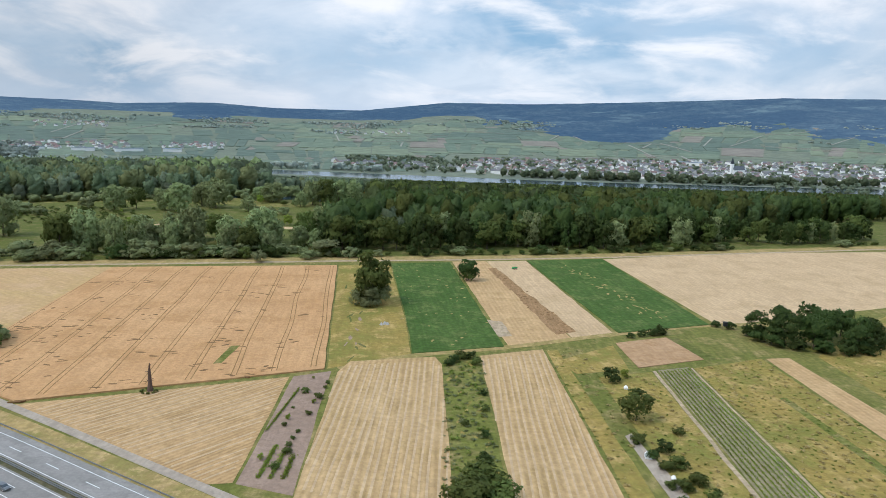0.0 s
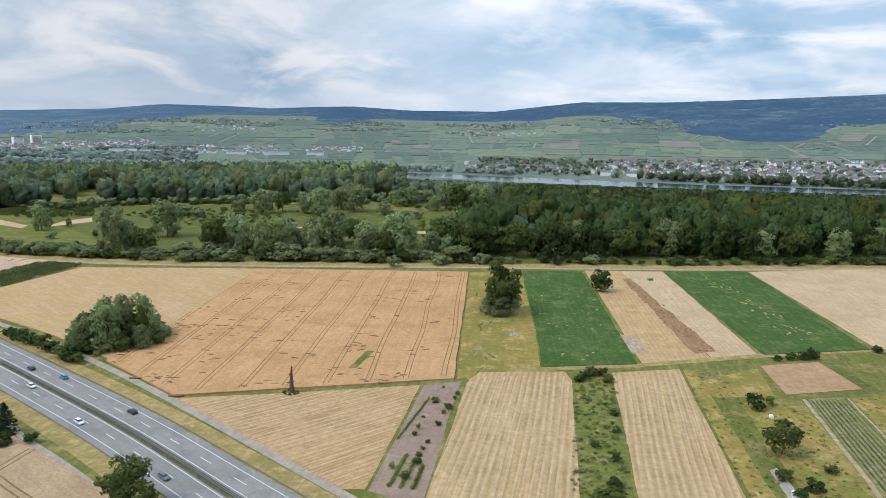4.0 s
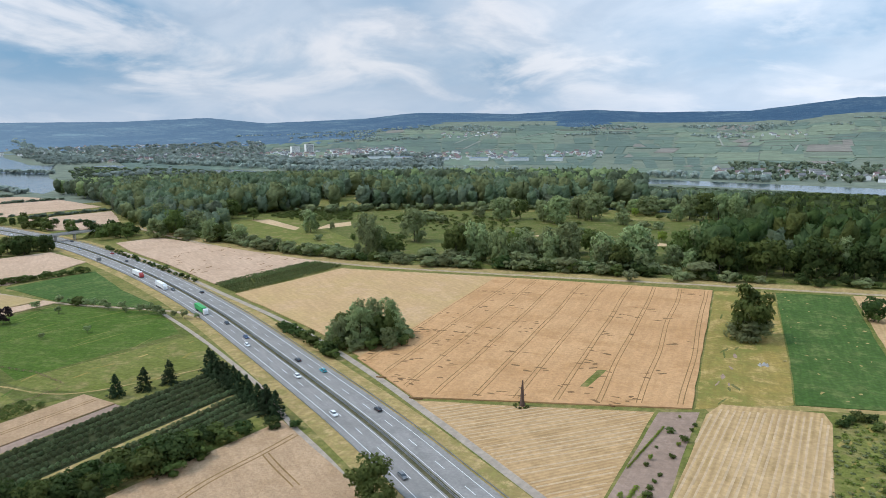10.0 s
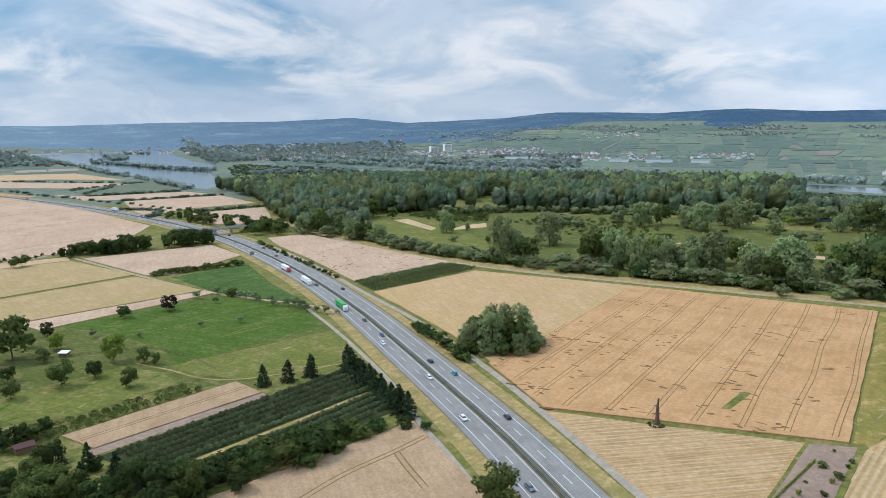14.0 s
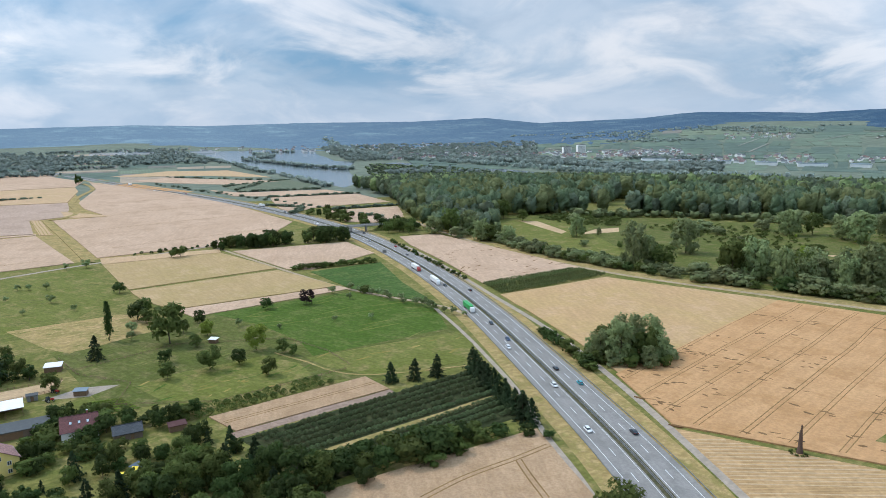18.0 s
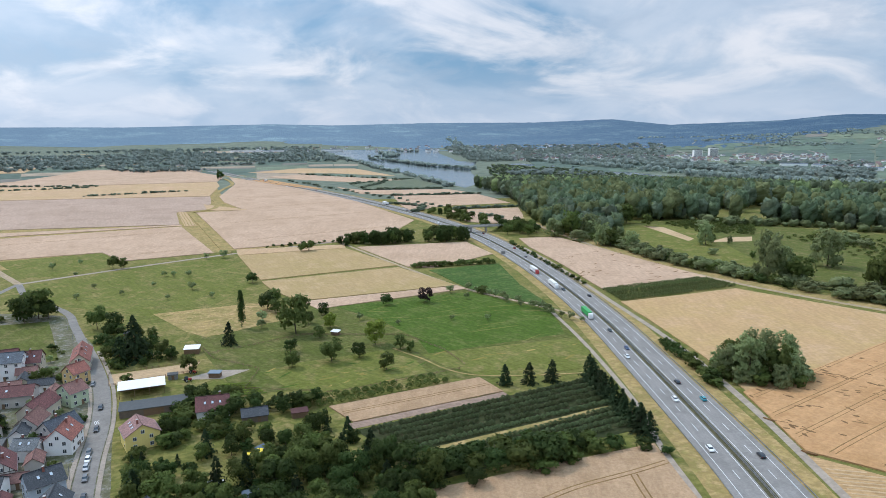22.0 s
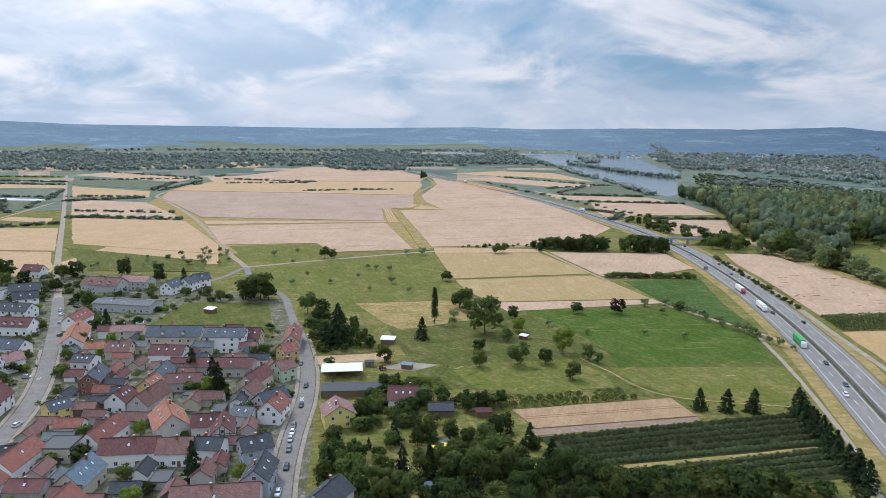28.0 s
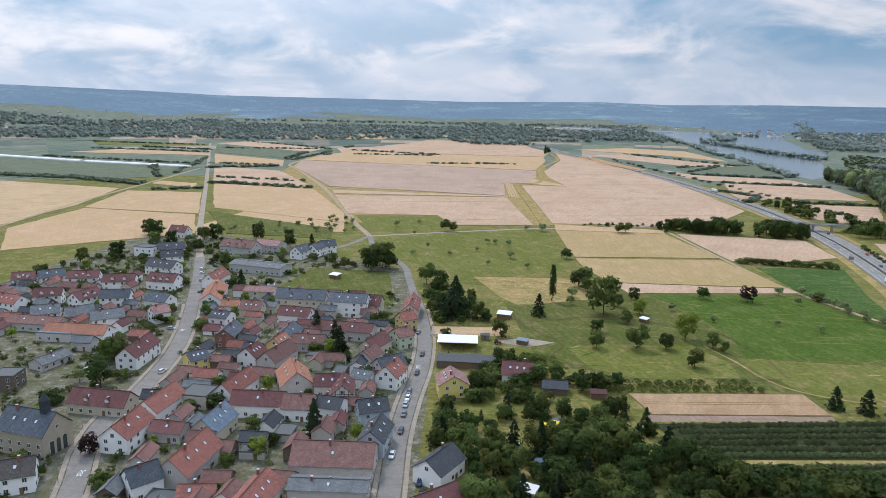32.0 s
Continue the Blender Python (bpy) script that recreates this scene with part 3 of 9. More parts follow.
# greyed green: the haze over the far slopes is part of this base colour
M["farland"] = field_mat("hazed_farmland", (0.165, 0.192, 0.138), (0.198, 0.222, 0.160), (0.135, 0.163, 0.128), patch=0.006, fine=0.08, warm=False)
thing("ground", "flat river plain of rough grass and farmland", "ground", kind="structure",
      shape=polar_sheet("ground", [1, 60, 150, 300, 500, 800, 1060], M["grass"]))
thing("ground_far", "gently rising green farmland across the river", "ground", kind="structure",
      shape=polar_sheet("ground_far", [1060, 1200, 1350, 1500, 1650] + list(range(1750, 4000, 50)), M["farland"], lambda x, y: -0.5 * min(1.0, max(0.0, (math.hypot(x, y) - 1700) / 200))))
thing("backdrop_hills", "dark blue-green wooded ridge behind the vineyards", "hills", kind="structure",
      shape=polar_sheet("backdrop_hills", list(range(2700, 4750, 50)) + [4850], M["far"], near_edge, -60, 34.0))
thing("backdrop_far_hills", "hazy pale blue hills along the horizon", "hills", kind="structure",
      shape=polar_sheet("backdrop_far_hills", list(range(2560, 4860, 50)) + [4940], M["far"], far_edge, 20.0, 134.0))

def wavy(corners, step=12.0, amp=0.5, seed=0):
    out = []
    n = len(corners)
    for i in range(n):
        a, b = Vector(corners[i]), Vector(corners[(i + 1) % n])
        k = max(1, int((b - a).length / step))
        for j in range(k):
            p = a.lerp(b, j / k)
            w = amp if j else 0
            out.append((p.x + w * noise.noise(Vector((p.x * 0.09, p.y * 0.09, seed))), p.y + w * noise.noise(Vector((p.y * 0.09, p.x * 0.09, seed + 5)))))
    return out


# ---- river ----
def water_sheet(name, label, pts, widths, z=0.10):
    line = spline(pts, 40)
    ns = normals(line)
    vs, fs = [], []
    for i, (p, n) in enumerate(zip(line, ns)):
        w = float(np.interp(i / (len(line) - 1), np.linspace(0, 1, len(widths)), widths)) / 2 + 6 * noise.noise(Vector((i * 0.37, 1.0, 2.0)))
        vs += [(p.x - n.x * w, p.y - n.y * w, z), (p.x + n.x * w, p.y + n.y * w, z)]
    fs = [(2 * i, 2 * i + 1, 2 * i + 3, 2 * i + 2) for i in range(len(line) - 1)]
    thing(name, label, "river", kind="structure", shape=Shape().add(vs, fs), material=M["water"])


water_sheet("water_river", "wide calm grey-blue river with tree-lined banks",
            [(1700, 1560), (1150, 1290), (700, 1160), (250, 1136), (-40, 1166), (-290, 1195), (-560, 1170), (-830, 1112), (-1100, 1085), (-1315, 1125), (-1600, 1090)],
            [150, 130, 122, 118, 118, 95, 80, 60, 56, 56, 60])
thing("water_river_west", "wide pale blue-grey river bend with wooded islands", "river", kind="structure", material=M["water"],
      shape=Shape().prism(wavy([(-1060, 627), (-1149, 641), (-1384, 688), (-1592, 714), (-1881, 782), (-2175, 834), (-2420, 884), (-2900, 1010), (-3089, 1383), (-3024, 1619), (-2268, 1234), (-1799, 1038), (-1732, 1063), (-1471, 885), (-1120, 690)], 40, 8, 7), 0.0, 0.14))
water_sheet("water_oxbow", "narrow side arm of the river between trees", [(-40, 790), (-110, 812), (-172, 828), (-228, 815), (-262, 822)], [14, 26, 44, 30, 10], 0.12)
water_sheet("water_pool", "dark still pool in front of the floodplain forest", [(-735, 724), (-690, 715), (-640, 724), (-590, 694)], [14, 24, 24, 12], 0.12)


# ---- fields ----
FIELD_NO = [0]


def field(label, corners, mat, h=0.06, amp=0.6, name="field", category="field"):
    FIELD_NO[0] += 1
    s = Shape().prism(wavy(corners, 12, amp, FIELD_NO[0]), -0.3, h)
    ob = thing(name, label, category, "fields of the plain", shape=s, material=M[mat] if isinstance(mat, str) else mat)
    return ob


def cut_line(corners, p, d):
    """Where a plan line through p along d enters and leaves an outline."""
    hits = []
    n = len(corners)
    for i in range(n):
        a, b = Vector(corners[i]), Vector(corners[(i + 1) % n])
        e = b - a
        den = d.x * e.y - d.y * e.x
        if abs(den) < 1e-6:
            continue
        w = a - p
        u = (w.x * d.y - w.y * d.x) / den
        if 0 <= u < 1:
            hits.append((w.x * e.y - w.y * e.x) / den)
    hits.sort()
    return list(zip(hits[::2], hits[1::2]))


def strips(ob, name, corners, angle, spacing, width, mat, h, pair=0.0, margin=3.0, wob=0.5, start=0.5, label="", skip=0.0):
    """Wheel tracks or straw swaths across a field, each a part of it."""
    d = Vector((-math.sin(radians(angle)), math.cos(radians(angle))))
    nn = Vector((d.y, -d.x))
    offs = [Vector(c).dot(nn) for c in corners]
    lo, hi = min(offs), max(offs)
    base = Vector((0.0, 0.0))
    o = lo + spacing * start
    while o < hi:
        s = Shape()
        for q in ((-pair / 2, pair / 2) if pair else (0.0,)):
            for t0, t1 in cut_line(corners, base + nn * (o + q), d):
                t0, t1 = t0 + margin, t1 - margin
                if t1 - t0 < 8 or rnd.random() < skip:
                    continue
                k = max(3, int((t1 - t0) / 9))
                line = []
                for i in range(k + 1):
                    t = t0 + (t1 - t0) * i / k
                    p = base + nn * (o + q + wob * noise.noise(Vector((t * 0.02, o * 0.1, 1.0)))) + d * t
                    line.append(p)
                ribbon(s, line, 0, width * (0.85 + 0.3 * rnd.random()), 0.0, h)
        if s.f:
            part(name, s, M[mat], ob, label)
        o += spacing


def blotches(ob, name, corners, count, mat, h, size=(1.5, 5.0), angle=60, label="", region=None, clump=1):
    """Uneven flat patches; clump: how many of them lie together."""
    xs, ys = [c[0] for c in corners], [c[1] for c in corners]
    made = 0
    while made < count:
        if made % clump == 0:
            seat = (rnd.uniform(min(xs), max(xs)), rnd.uniform(min(ys), max(ys)))
        x, y = seat if clump == 1 else (seat[0] + rnd.gauss(0, 5.5), seat[1] + rnd.gauss(0, 2.5))
        if clump > 1 and not inside(*seat, corners):
            made += 1
            count += 1
            continue
        if not inside(x, y, corners) or (region and not region(x, y)):
            continue
        made += 1
        s = Shape()
        for _ in range(1):
            cx, cy = x + rnd.uniform(-3, 3), y + rnd.uniform(-2, 2)
            a, w = rnd.uniform(*size), rnd.uniform(0.35, 1.0)
            t = radians(angle + rnd.uniform(-30, 30))
            pts = []
            for i in range(9):
                g = 2 * math.pi * i / 9
                rr = rnd.uniform(0.6, 1.15)
                px, py = a * rr * math.cos(g), w * rr * math.sin(g)
                pts.append((cx + px * math.cos(t) - py * math.sin(t), cy + px * math.sin(t) + py * math.cos(t)))
            s.prism(pts, 0.0, h + 0.01 * rnd.random())
        part(name, s, M[mat], ob, label)


WHEAT_A = [(-204, 427), (-69, 454), (-44.5, 261), (-100, 238), (-141, 221), (-188, 248), (-190, 292)]
wheat_a = field("ripe orange wheat field with wheel tracks and laid patches", WHEAT_A, "wheat", 0.55, name="wheat_field")
strips(wheat_a, "wheel_track", WHEAT_A, 7.2, 15.0, 0.40, "track_soil", 0.556, pair=1.9, start=0.35, wob=1.2)
blotches(wheat_a, "laid_patch", WHEAT_A, 150, "laid", 0.562, (0.8, 3.2), 14, clump=5)
blotches(wheat_a, "laid_patch", WHEAT_A, 45, "laid", 0.567, (1.2, 3.4), 14, region=lambda x, y: x < -140 and y < 320)
part("green_gap", Shape().prism([(-88, 262), (-85, 263), (-84, 285), (-87.5, 284)], 0.0, 0.566), M["grass"], wheat_a, "green weedy gap in the wheat")
BARLEY_B = [(-328, 309), (-316, 401), (-204, 427), (-190, 292), (-188, 250), (-230, 271), (-282, 292)]
field("pale yellow barley field", BARLEY_B, "barley_yellow", 0.45, name="barley_field")
PINK_D = [(-564, 395), (-554, 433), (-350, 413), (-359, 322), (-445, 353), (-520, 376)]
pink_d = field("reddish ripe wheat field beside the motorway", PINK_D, "wheat_pink", 0.5, name="wheat_field")
blotches(pink_d, "laid_patch", PINK_D, 40, "laid", 0.51, (2, 5), 95, region=lambda x, y: x > -470)
TRI_E = [(-139.5, 219), (-100, 234), (-56, 252), (-54, 173.5), (-62, 172)]
tri_e = field("triangular stubble field with diagonal straw rows", TRI_E, "stubble_diag", 0.08, name="stubble_field")
strips(tri_e, "straw_swath", TRI_E, -42, 2.6, 0.7, "swath", 0.12, margin=2.0, wob=0.6, skip=0.15)
BARE_F = [(-54.6, 252.5), (-41.5, 259.5), (-36.8, 168), (-53, 173)]
field("bare brown garden soil strip with young shrubs", BARE_F, "soil", 0.07, name="garden_strip")
STUB_G = [(-39, 259), (-35.8, 271), (-2, 280), (1, 271), (5.5, 146), (-36.4, 167)]
stub_g = field("mown stubble field with pale straw swaths", STUB_G, "stubble", 0.08, name="stubble_field")
strips(stub_g, "straw_swath", STUB_G, -1.0, 5.0, 0.75, "swath", 0.13, pair=2.2, margin=5.0, wob=0.8, start=0.5)
wstrip = field("overgrown green strip with shrubs and weeds", [(0.5, 283), (16, 286), (20.5, 142), (7, 146)], "meadow_bright", 0.10, name="weed_strip")
STUB_I = [(17, 283), (44.6, 294), (50, 172), (49.5, 132), (21.5, 142)]
stub_i = field("mown stubble field with pale straw swaths", STUB_I, "stubble", 0.08, name="stubble_field")
strips(stub_i, "straw_swath", STUB_I, -1.0, 4.8, 0.7, "swath", 0.13, pair=2.1, margin=5.0, wob=0.8, start=0.5)
GREEN_J = [(-34.6, 466), (5, 476), (28, 296), (-11.4, 283), (-17.4, 339)]
green_j = field("dense dark green clover field", GREEN_J, "clover", 0.30, name="clover_field")
gstrip = field("mown grass strip between wheat and clover", [(-68, 455), (-35.4, 466), (-18, 339), (-12, 283), (-43.5, 262)], "dry_meadow", 0.05, name="grass_strip")
TAN_L = [(6.5, 480), (30, 485), (60, 312), (30, 298)]
tan_l = field("harvested orange-tan field", TAN_L, "tan", 0.08, name="harvested_field")
part("turned_band", Shape().prism(wavy([(30, 462), (36, 463), (64, 322), (54, 316)], 6, 1.6, 4), 0.0, 0.105), M["turned"], tan_l, "rough brown band of turned straw")
part("bare_spot", Shape().prism(wavy([(22, 338), (30, 335), (33, 312), (27, 310)], 4, 1.5, 5), 0.0, 0.10), M["dirt"], tan_l, "pale bare spot of spilt sand")
blotches(tan_l, "straw_heap_row", [(31, 460), (35, 461), (62, 324), (55, 318)], 60, "laid", 0.12, (0.5, 1.9), 97)
field("pale harvested strip", [(30.5, 485), (58.6, 491), (81.5, 321.7), (60.5, 312)], "tan_pale", 0.07, name="harvested_field")
GREEN_M = [(59.4, 491), (116, 506), (134, 341), (84, 322)]
green_m = field("dense dark green clover field", GREEN_M, "clover", 0.30, name="clover_field")
blotches(green_m, "thin_patch", [(80, 480), (90, 480), (118, 350), (105, 345)], 50, "verge", 0.31, (0.6, 2.6), 100)
blotches(green_j, "thin_patch", GREEN_J, 40, "verge", 0.31, (0.3, 1.4), 100)
field("large pale harvested field", [(117, 506), (230, 549), (366, 577), (430, 560), (252, 388), (146, 343), (138, 342)], "tan_pale", 0.07, name="harvested_field")
field("small reddish dry plot", [(79, 306), (105, 317), (112, 287), (81, 274)], "brown_plot", 0.25, name="grain_plot")
field("dry yellow-green meadow square", [(49, 280), (77, 303), (76.5, 272), (54, 265)], "dry_meadow", 0.06, name="meadow")
field("green grass path beside the plot", [(105.5, 317), (110, 318), (118, 288), (112.5, 287)], "meadow", 0.06, name="grass_path")
field("pale weedy soil of the row crop", [(88, 272), (102, 277), (103.6, 110), (87.6, 110)], "crop_soil", 0.06, name="crop_bed")
field("long reddish-brown harvested strip", [(140, 291), (151, 293), (158, 213), (160, 150), (148, 150), (144, 213)], "tan", 0.07, name="harvested_field")
field("dry yellow meadow with flowers", [(104, 276), (138, 291), (143, 213), (146, 120), (106, 120)], "dry_meadow", 0.05, name="meadow")
field("dry yellow meadow with flowers", [(62, 262), (85, 270), (86, 174), (84, 110), (70, 110)], "dry_meadow", 0.05, name="meadow")
field("dry grassland behind the grove", [(165, 296), (250, 380), (330, 330), (300, 150), (167, 150)], "dry_meadow", 0.05, name="meadow")

field("worn green grass track beside the stubble", [(46, 292), (51, 294), (58, 180), (62, 110), (52, 110), (51.5, 172)], "dry_meadow", 0.055, name="grass_path")
field("green grass track through the dry meadow", [(125, 246), (128, 247), (134, 180), (136, 120), (132, 120), (130, 180)], "meadow_bright", 0.06, name="grass_path")

# fields west of the motorway
field("green crop rectangle beside the motorway", [(-476, 250), (-471, 311), (-400, 282), (-335, 263), (-409, 245)], "clover", 0.25, name="clover_field")
field("half-ripe yellow-green barley field", [(-614, 136), (-600, 229), (-505, 237), (-507, 128), (-538, 129)], "barley_green", 0.4, name="barley_field")
field("half-ripe yellow-green barley field", [(-502, 127), (-498, 234), (-421, 242), (-433, 134), (-466, 126)], "barley_green", 0.4, name="barley_field")
field("pale trodden strip beside the barley", [(-644, 141), (-619, 235), (-602, 230), (-616, 136)], "barley", 0.3, name="grain_strip")
field("narrow strip of reddish wheat", [(-431, 134), (-419, 242), (-408, 243), (-408, 137)], "wheat_pink", 0.4, name="wheat_strip")
field("reddish ripe wheat field", [(-601, 240), (-574, 341), (-508, 329), (-482, 255), (-497, 241)], "wheat_pink", 0.4, name="wheat_field")
BIG_A = [(-943, 158), (-938, 218), (-1049, 215), (-1135, 226), (-1355, 300), (-1538, 328), (-1186, 378), (-960, 384), (-735, 366), (-628, 276), (-646, 200), (-648, 140)]
big_a = field("huge reddish ripe wheat field", BIG_A, "wheat_pink", 0.5, name="wheat_field")
BIG_B = [(-1162, -178), (-1284, -182), (-1213, 34), (-1144, 214), (-1046, 196), (-970, 176), (-958, 136), (-840, 122), (-912, -95), (-1052, -141)]
field("dry tan margins between the large wheat fields", [(-650, -150), (-900, -190), (-1400, -180), (-1440, 60), (-1400, 270), (-1100, 225), (-800, 250), (-640, 215)], "verge", 0.02, name="field_margin")
field("wide greyish-brown ripe wheat field", BIG_B, "wheat_grey", 0.5, name="wheat_field")
field("broad pale yellow band of barley", [(-1290, -180), (-1420, -150), (-1513, -111), (-1470, 44), (-1425, 280), (-1330, 266), (-1150, 214), (-1217, 34)], "barley", 0.52, name="barley_field")
field("far pale reddish wheat field", [(-1520, -112), (-1680, -60), (-1802, 8), (-1960, 64), (-1900, 280), (-1560, 322), (-1432, 282), (-1476, 44)], "wheat_pink", 0.5, name="wheat_field")
BIG_C = [(-828, -80), (-822, 121), (-638, 120), (-637, 46), (-690, 34), (-695, -54)]
big_c = field("reddish ripe wheat field with wheel tracks", BIG_C, "wheat_pink", 0.5, name="wheat_field")
field("narrow ripe strip between two dark furrows", [(-876, -88), (-836, 124), (-829, 122), (-844, -82)], "wheat_pink", 0.5, name="wheat_strip")
plot = field("pale strip plot with bare lines", [(-964, 138), (-956, 147), (-820, 137), (-824, 125)], "barley", 0.53, name="strip_plot")
strips(plot, "bare_line", [(-964, 138), (-956, 147), (-820, 137), (-824, 125)], 85, 3.2, 0.9, "verge", 0.54, margin=2.0)
field("small straw-coloured triangle between the tracks", [(-1036, 184), (-938, 223), (-950, 184), (-970, 176)], "barley", 0.55, name="grain_plot")
for ob, cs, an, sp in ((big_c, BIG_C, 2, 120), (big_a, BIG_A, 4, 130)):
    strips(ob, "wheel_track", cs, an, sp, 0.5, "track_soil", 0.507, pair=2.4, start=0.4, margin=20)
gstr = field("long reddish grain strip beside the orchard", [(-260, 91), (-258, 161), (-239, 161), (-241, 94)], "wheat_tan", 0.4, name="wheat_strip")
GS = Shape()
for o in (-0.9, 0.9):
    ribbon(GS, spline([(-251, 93.5), (-250, 125), (-249, 160)], 5), o, 0.5, 0.0, 0.407)
part("wheel_track", GS, M["track_soil"], gstr)
NEAR_W = [(-182, 95), (-171, 180), (-123, 157), (-90, 137), (-110, 80)]
near_w = field("small reddish wheat field with curved tracks", NEAR_W, "wheat_tan", 0.5, name="wheat_field")
for pts in ([(-158.8, 118.5), (-160.4, 136.6), (-159.1, 157.7), (-158.8, 173.4)], [(-157.9, 157.7), (-148.0, 152.7), (-135.1, 146.9)]):
    s = Shape()
    for o in (-1.0, 1.0):
        ribbon(s, spline([Vector(p) for p in pts], 4), o, 0.55, 0.0, 0.507)
    part("wheel_track", s, M["track_soil"], near_w)
mead = field("large green meadow with orchard trees", [(-383, 59), (-420, 142), (-409, 243), (-335, 262), (-300, 246), (-256, 222), (-254, 163), (-274, 135), (-290, 62)], "meadow", 0.06, name="meadow")
LUSH = [(-408, 148), (-400, 240), (-335, 258), (-312, 247), (-292, 236), (-299, 157), (-324, 163), (-364, 161)]
BRIGHT = [(-299, 153), (-294, 179), (-284, 236), (-263, 229), (-245, 212), (-250, 178), (-261, 163), (-280, 155)]
PALE = [(-313, 78), (-318, 96), (-315, 139), (-294, 147), (-276, 144), (-275, 114), (-277, 85)]
lush = field("lush green upper part of the meadow", LUSH, "meadow_lush", 0.085, name="meadow")
blotches(lush, "mown_edge", LUSH, 14, "meadow_bright", 0.09, (6, 20), 80)
corner = field("mown lighter meadow corner", BRIGHT, "meadow_bright", 0.10, name="meadow")
grazed = field("grazed yellowish paddock in the meadow", PALE, "meadow_bright", 0.085, name="meadow")
blotches(grazed, "dry_patch", PALE, 12, "dry_meadow", 0.089, (1.5, 5), 100)
blotches(grazed, "lush_patch", PALE, 10, "meadow_lush", 0.093, (2, 6), 100)
part("mown_line", ribbon(Shape(), spline([(-370, 127), (-361, 164), (-353, 213), (-349, 240)], 6), 0, 0.7, 0.0, 0.095), M["meadow_bright"], lush, "lighter mown line")
part("mown_line", ribbon(Shape(), spline([(-298, 153), (-294, 179), (-284, 234)], 6), 0, 0.8, 0.0, 0.106), M["grass"], corner, "lighter mown line")
blotches(corner, "dry_patch", BRIGHT, 10, "dry_meadow", 0.104, (2, 6), 100)
past = field("green pasture with scattered fruit trees", [(-525, -27), (-576, -22), (-615, 123), (-497, 119), (-420, 60), (-452, 38)], "meadow_bright", 0.06, name="meadow")
DRY = [(-447, 47), (-443, 106), (-425, 118), (-394, 110), (-382, 66), (-400, 58)]
dry = field("dry tan grass patch", DRY, "verge", 0.10, name="meadow")
blotches(dry, "green_patch", DRY, 14, "grass", 0.104, (1.5, 5), 70)
blotches(dry, "straw_patch", DRY, 12, "tan", 0.108, (2, 7), 70)
field("green paddock at the village edge", [(-415, -75), (-470, -60), (-460, -8), (-380, -4), (-372, -60)], "meadow", 0.07, name="meadow")
field("green field corner at the lane", [(-604, -24), (-688, -47), (-690, 34), (-637, 44), (-624, 44), (-598, -4)], "meadow_bright", 0.07, name="meadow")
field("tan fallow field", [(-598, -185), (-880, -110), (-700, -58), (-600, -50)], "barley", 0.10, name="fallow_field")

blotches(mead, "dry_patch", [(-383, 65), (-405, 142), (-395, 235), (-300, 240), (-262, 215), (-276, 140), (-292, 66)], 26, "meadow_bright", 0.065, (2, 7), 100)
blotches(past, "dry_patch", [(-525, -22), (-576, -10), (-610, 118), (-500, 114), (-430, 58), (-455, 40)], 26, "meadow", 0.065, (3, 11), 60)
blotches(gstrip, "green_patch", [(-60, 445), (-40, 452), (-22, 345), (-16, 290), (-40, 268)], 16, "meadow", 0.055, (2, 6), 97)
blotches(gstrip, "bare_patch", [(-46, 350), (-38, 350), (-34, 290), (-40, 290)], 5, "soil", 0.058, (2, 5), 97)
blotches(wstrip, "dry_patch", [(2, 280), (15, 283), (19, 150), (8, 150)], 22, "dry_meadow", 0.105, (1.5, 4), 92)
part("mown_path", ribbon(Shape(), spline([(-316, 145), (-303, 148), (-293, 151), (-280, 152.5), (-267, 157), (-258, 166), (-250, 181), (-240, 205)], 6), 0, 1.1, 0.0, 0.108), M["verge"], mead, "pale trodden path")
field("green floodplain meadow behind the levee", [(-620, 482), (-577, 466), (-444, 440), (-321, 436), (-207, 456), (-71, 487), (18, 506), (133, 535), (376, 611), (520, 660), (520, 800), (300, 720), (120, 640), (-60, 700), (-300, 760), (-560, 650)], "meadow", 0.03, name="floodplain_meadow")

# ---- motorway ----
CENTRE = spline([(160, 18), (60, 76), (-20, 123), (-90, 163.6), (-135, 189.6), (-180, 213), (-273.5, 259.5), (-316, 279), (-370, 301.5), (-438, 326.5), (-517, 351),
                 (-597, 371), (-700, 387), (-800, 394), (-950, 396), (-1100, 389), (-1450, 356), (-1850, 327), (-2500, 260)], 6.0)
thing("motorway_verge", "dry straw-coloured grass verges of the motorway", "verge", kind="structure",
      shape=ribbon(Shape(), CENTRE, 0, 38, -0.2, 0.035), material=M["verge"])
for side, lab in ((-1, "carriageway_west"), (1, "carriageway_east")):
    thing("road_" + lab, "grey asphalt two-lane motorway carriageway with hard shoulder", "road", kind="structure",
          shape=ribbon(Shape(), CENTRE, side * 6.75, 10.6, -0.2, 0.12), material=M["asphalt"])
thing("motorway_median", "narrow gravel median between the carriageways", "median", kind="structure",
      shape=ribbon(Shape(), CENTRE, 0, 2.86, -0.2, 0.10), material=M["median"])
for off in (-9.6, -2.2, 2.2, 9.6):
    thing("edge_line", "solid white painted motorway edge line", "road marking", "motorway markings", "structure",
          shape=ribbon(Shape(), CENTRE, off, 0.22, 0.10, 0.128), material=M["paint"])


def along(line, start, step, count):
    """Points at even distances along a plan line, with directions."""
    out, want, gone = [], start, 0.0
    for a, b in zip(line, line[1:]):
        L = (b - a).length
        while want <= gone + L and len(out) < count:
            out.append((a.lerp(b, (want - gone) / L), (b - a).normalized()))
            want += step
        gone += L
    return out


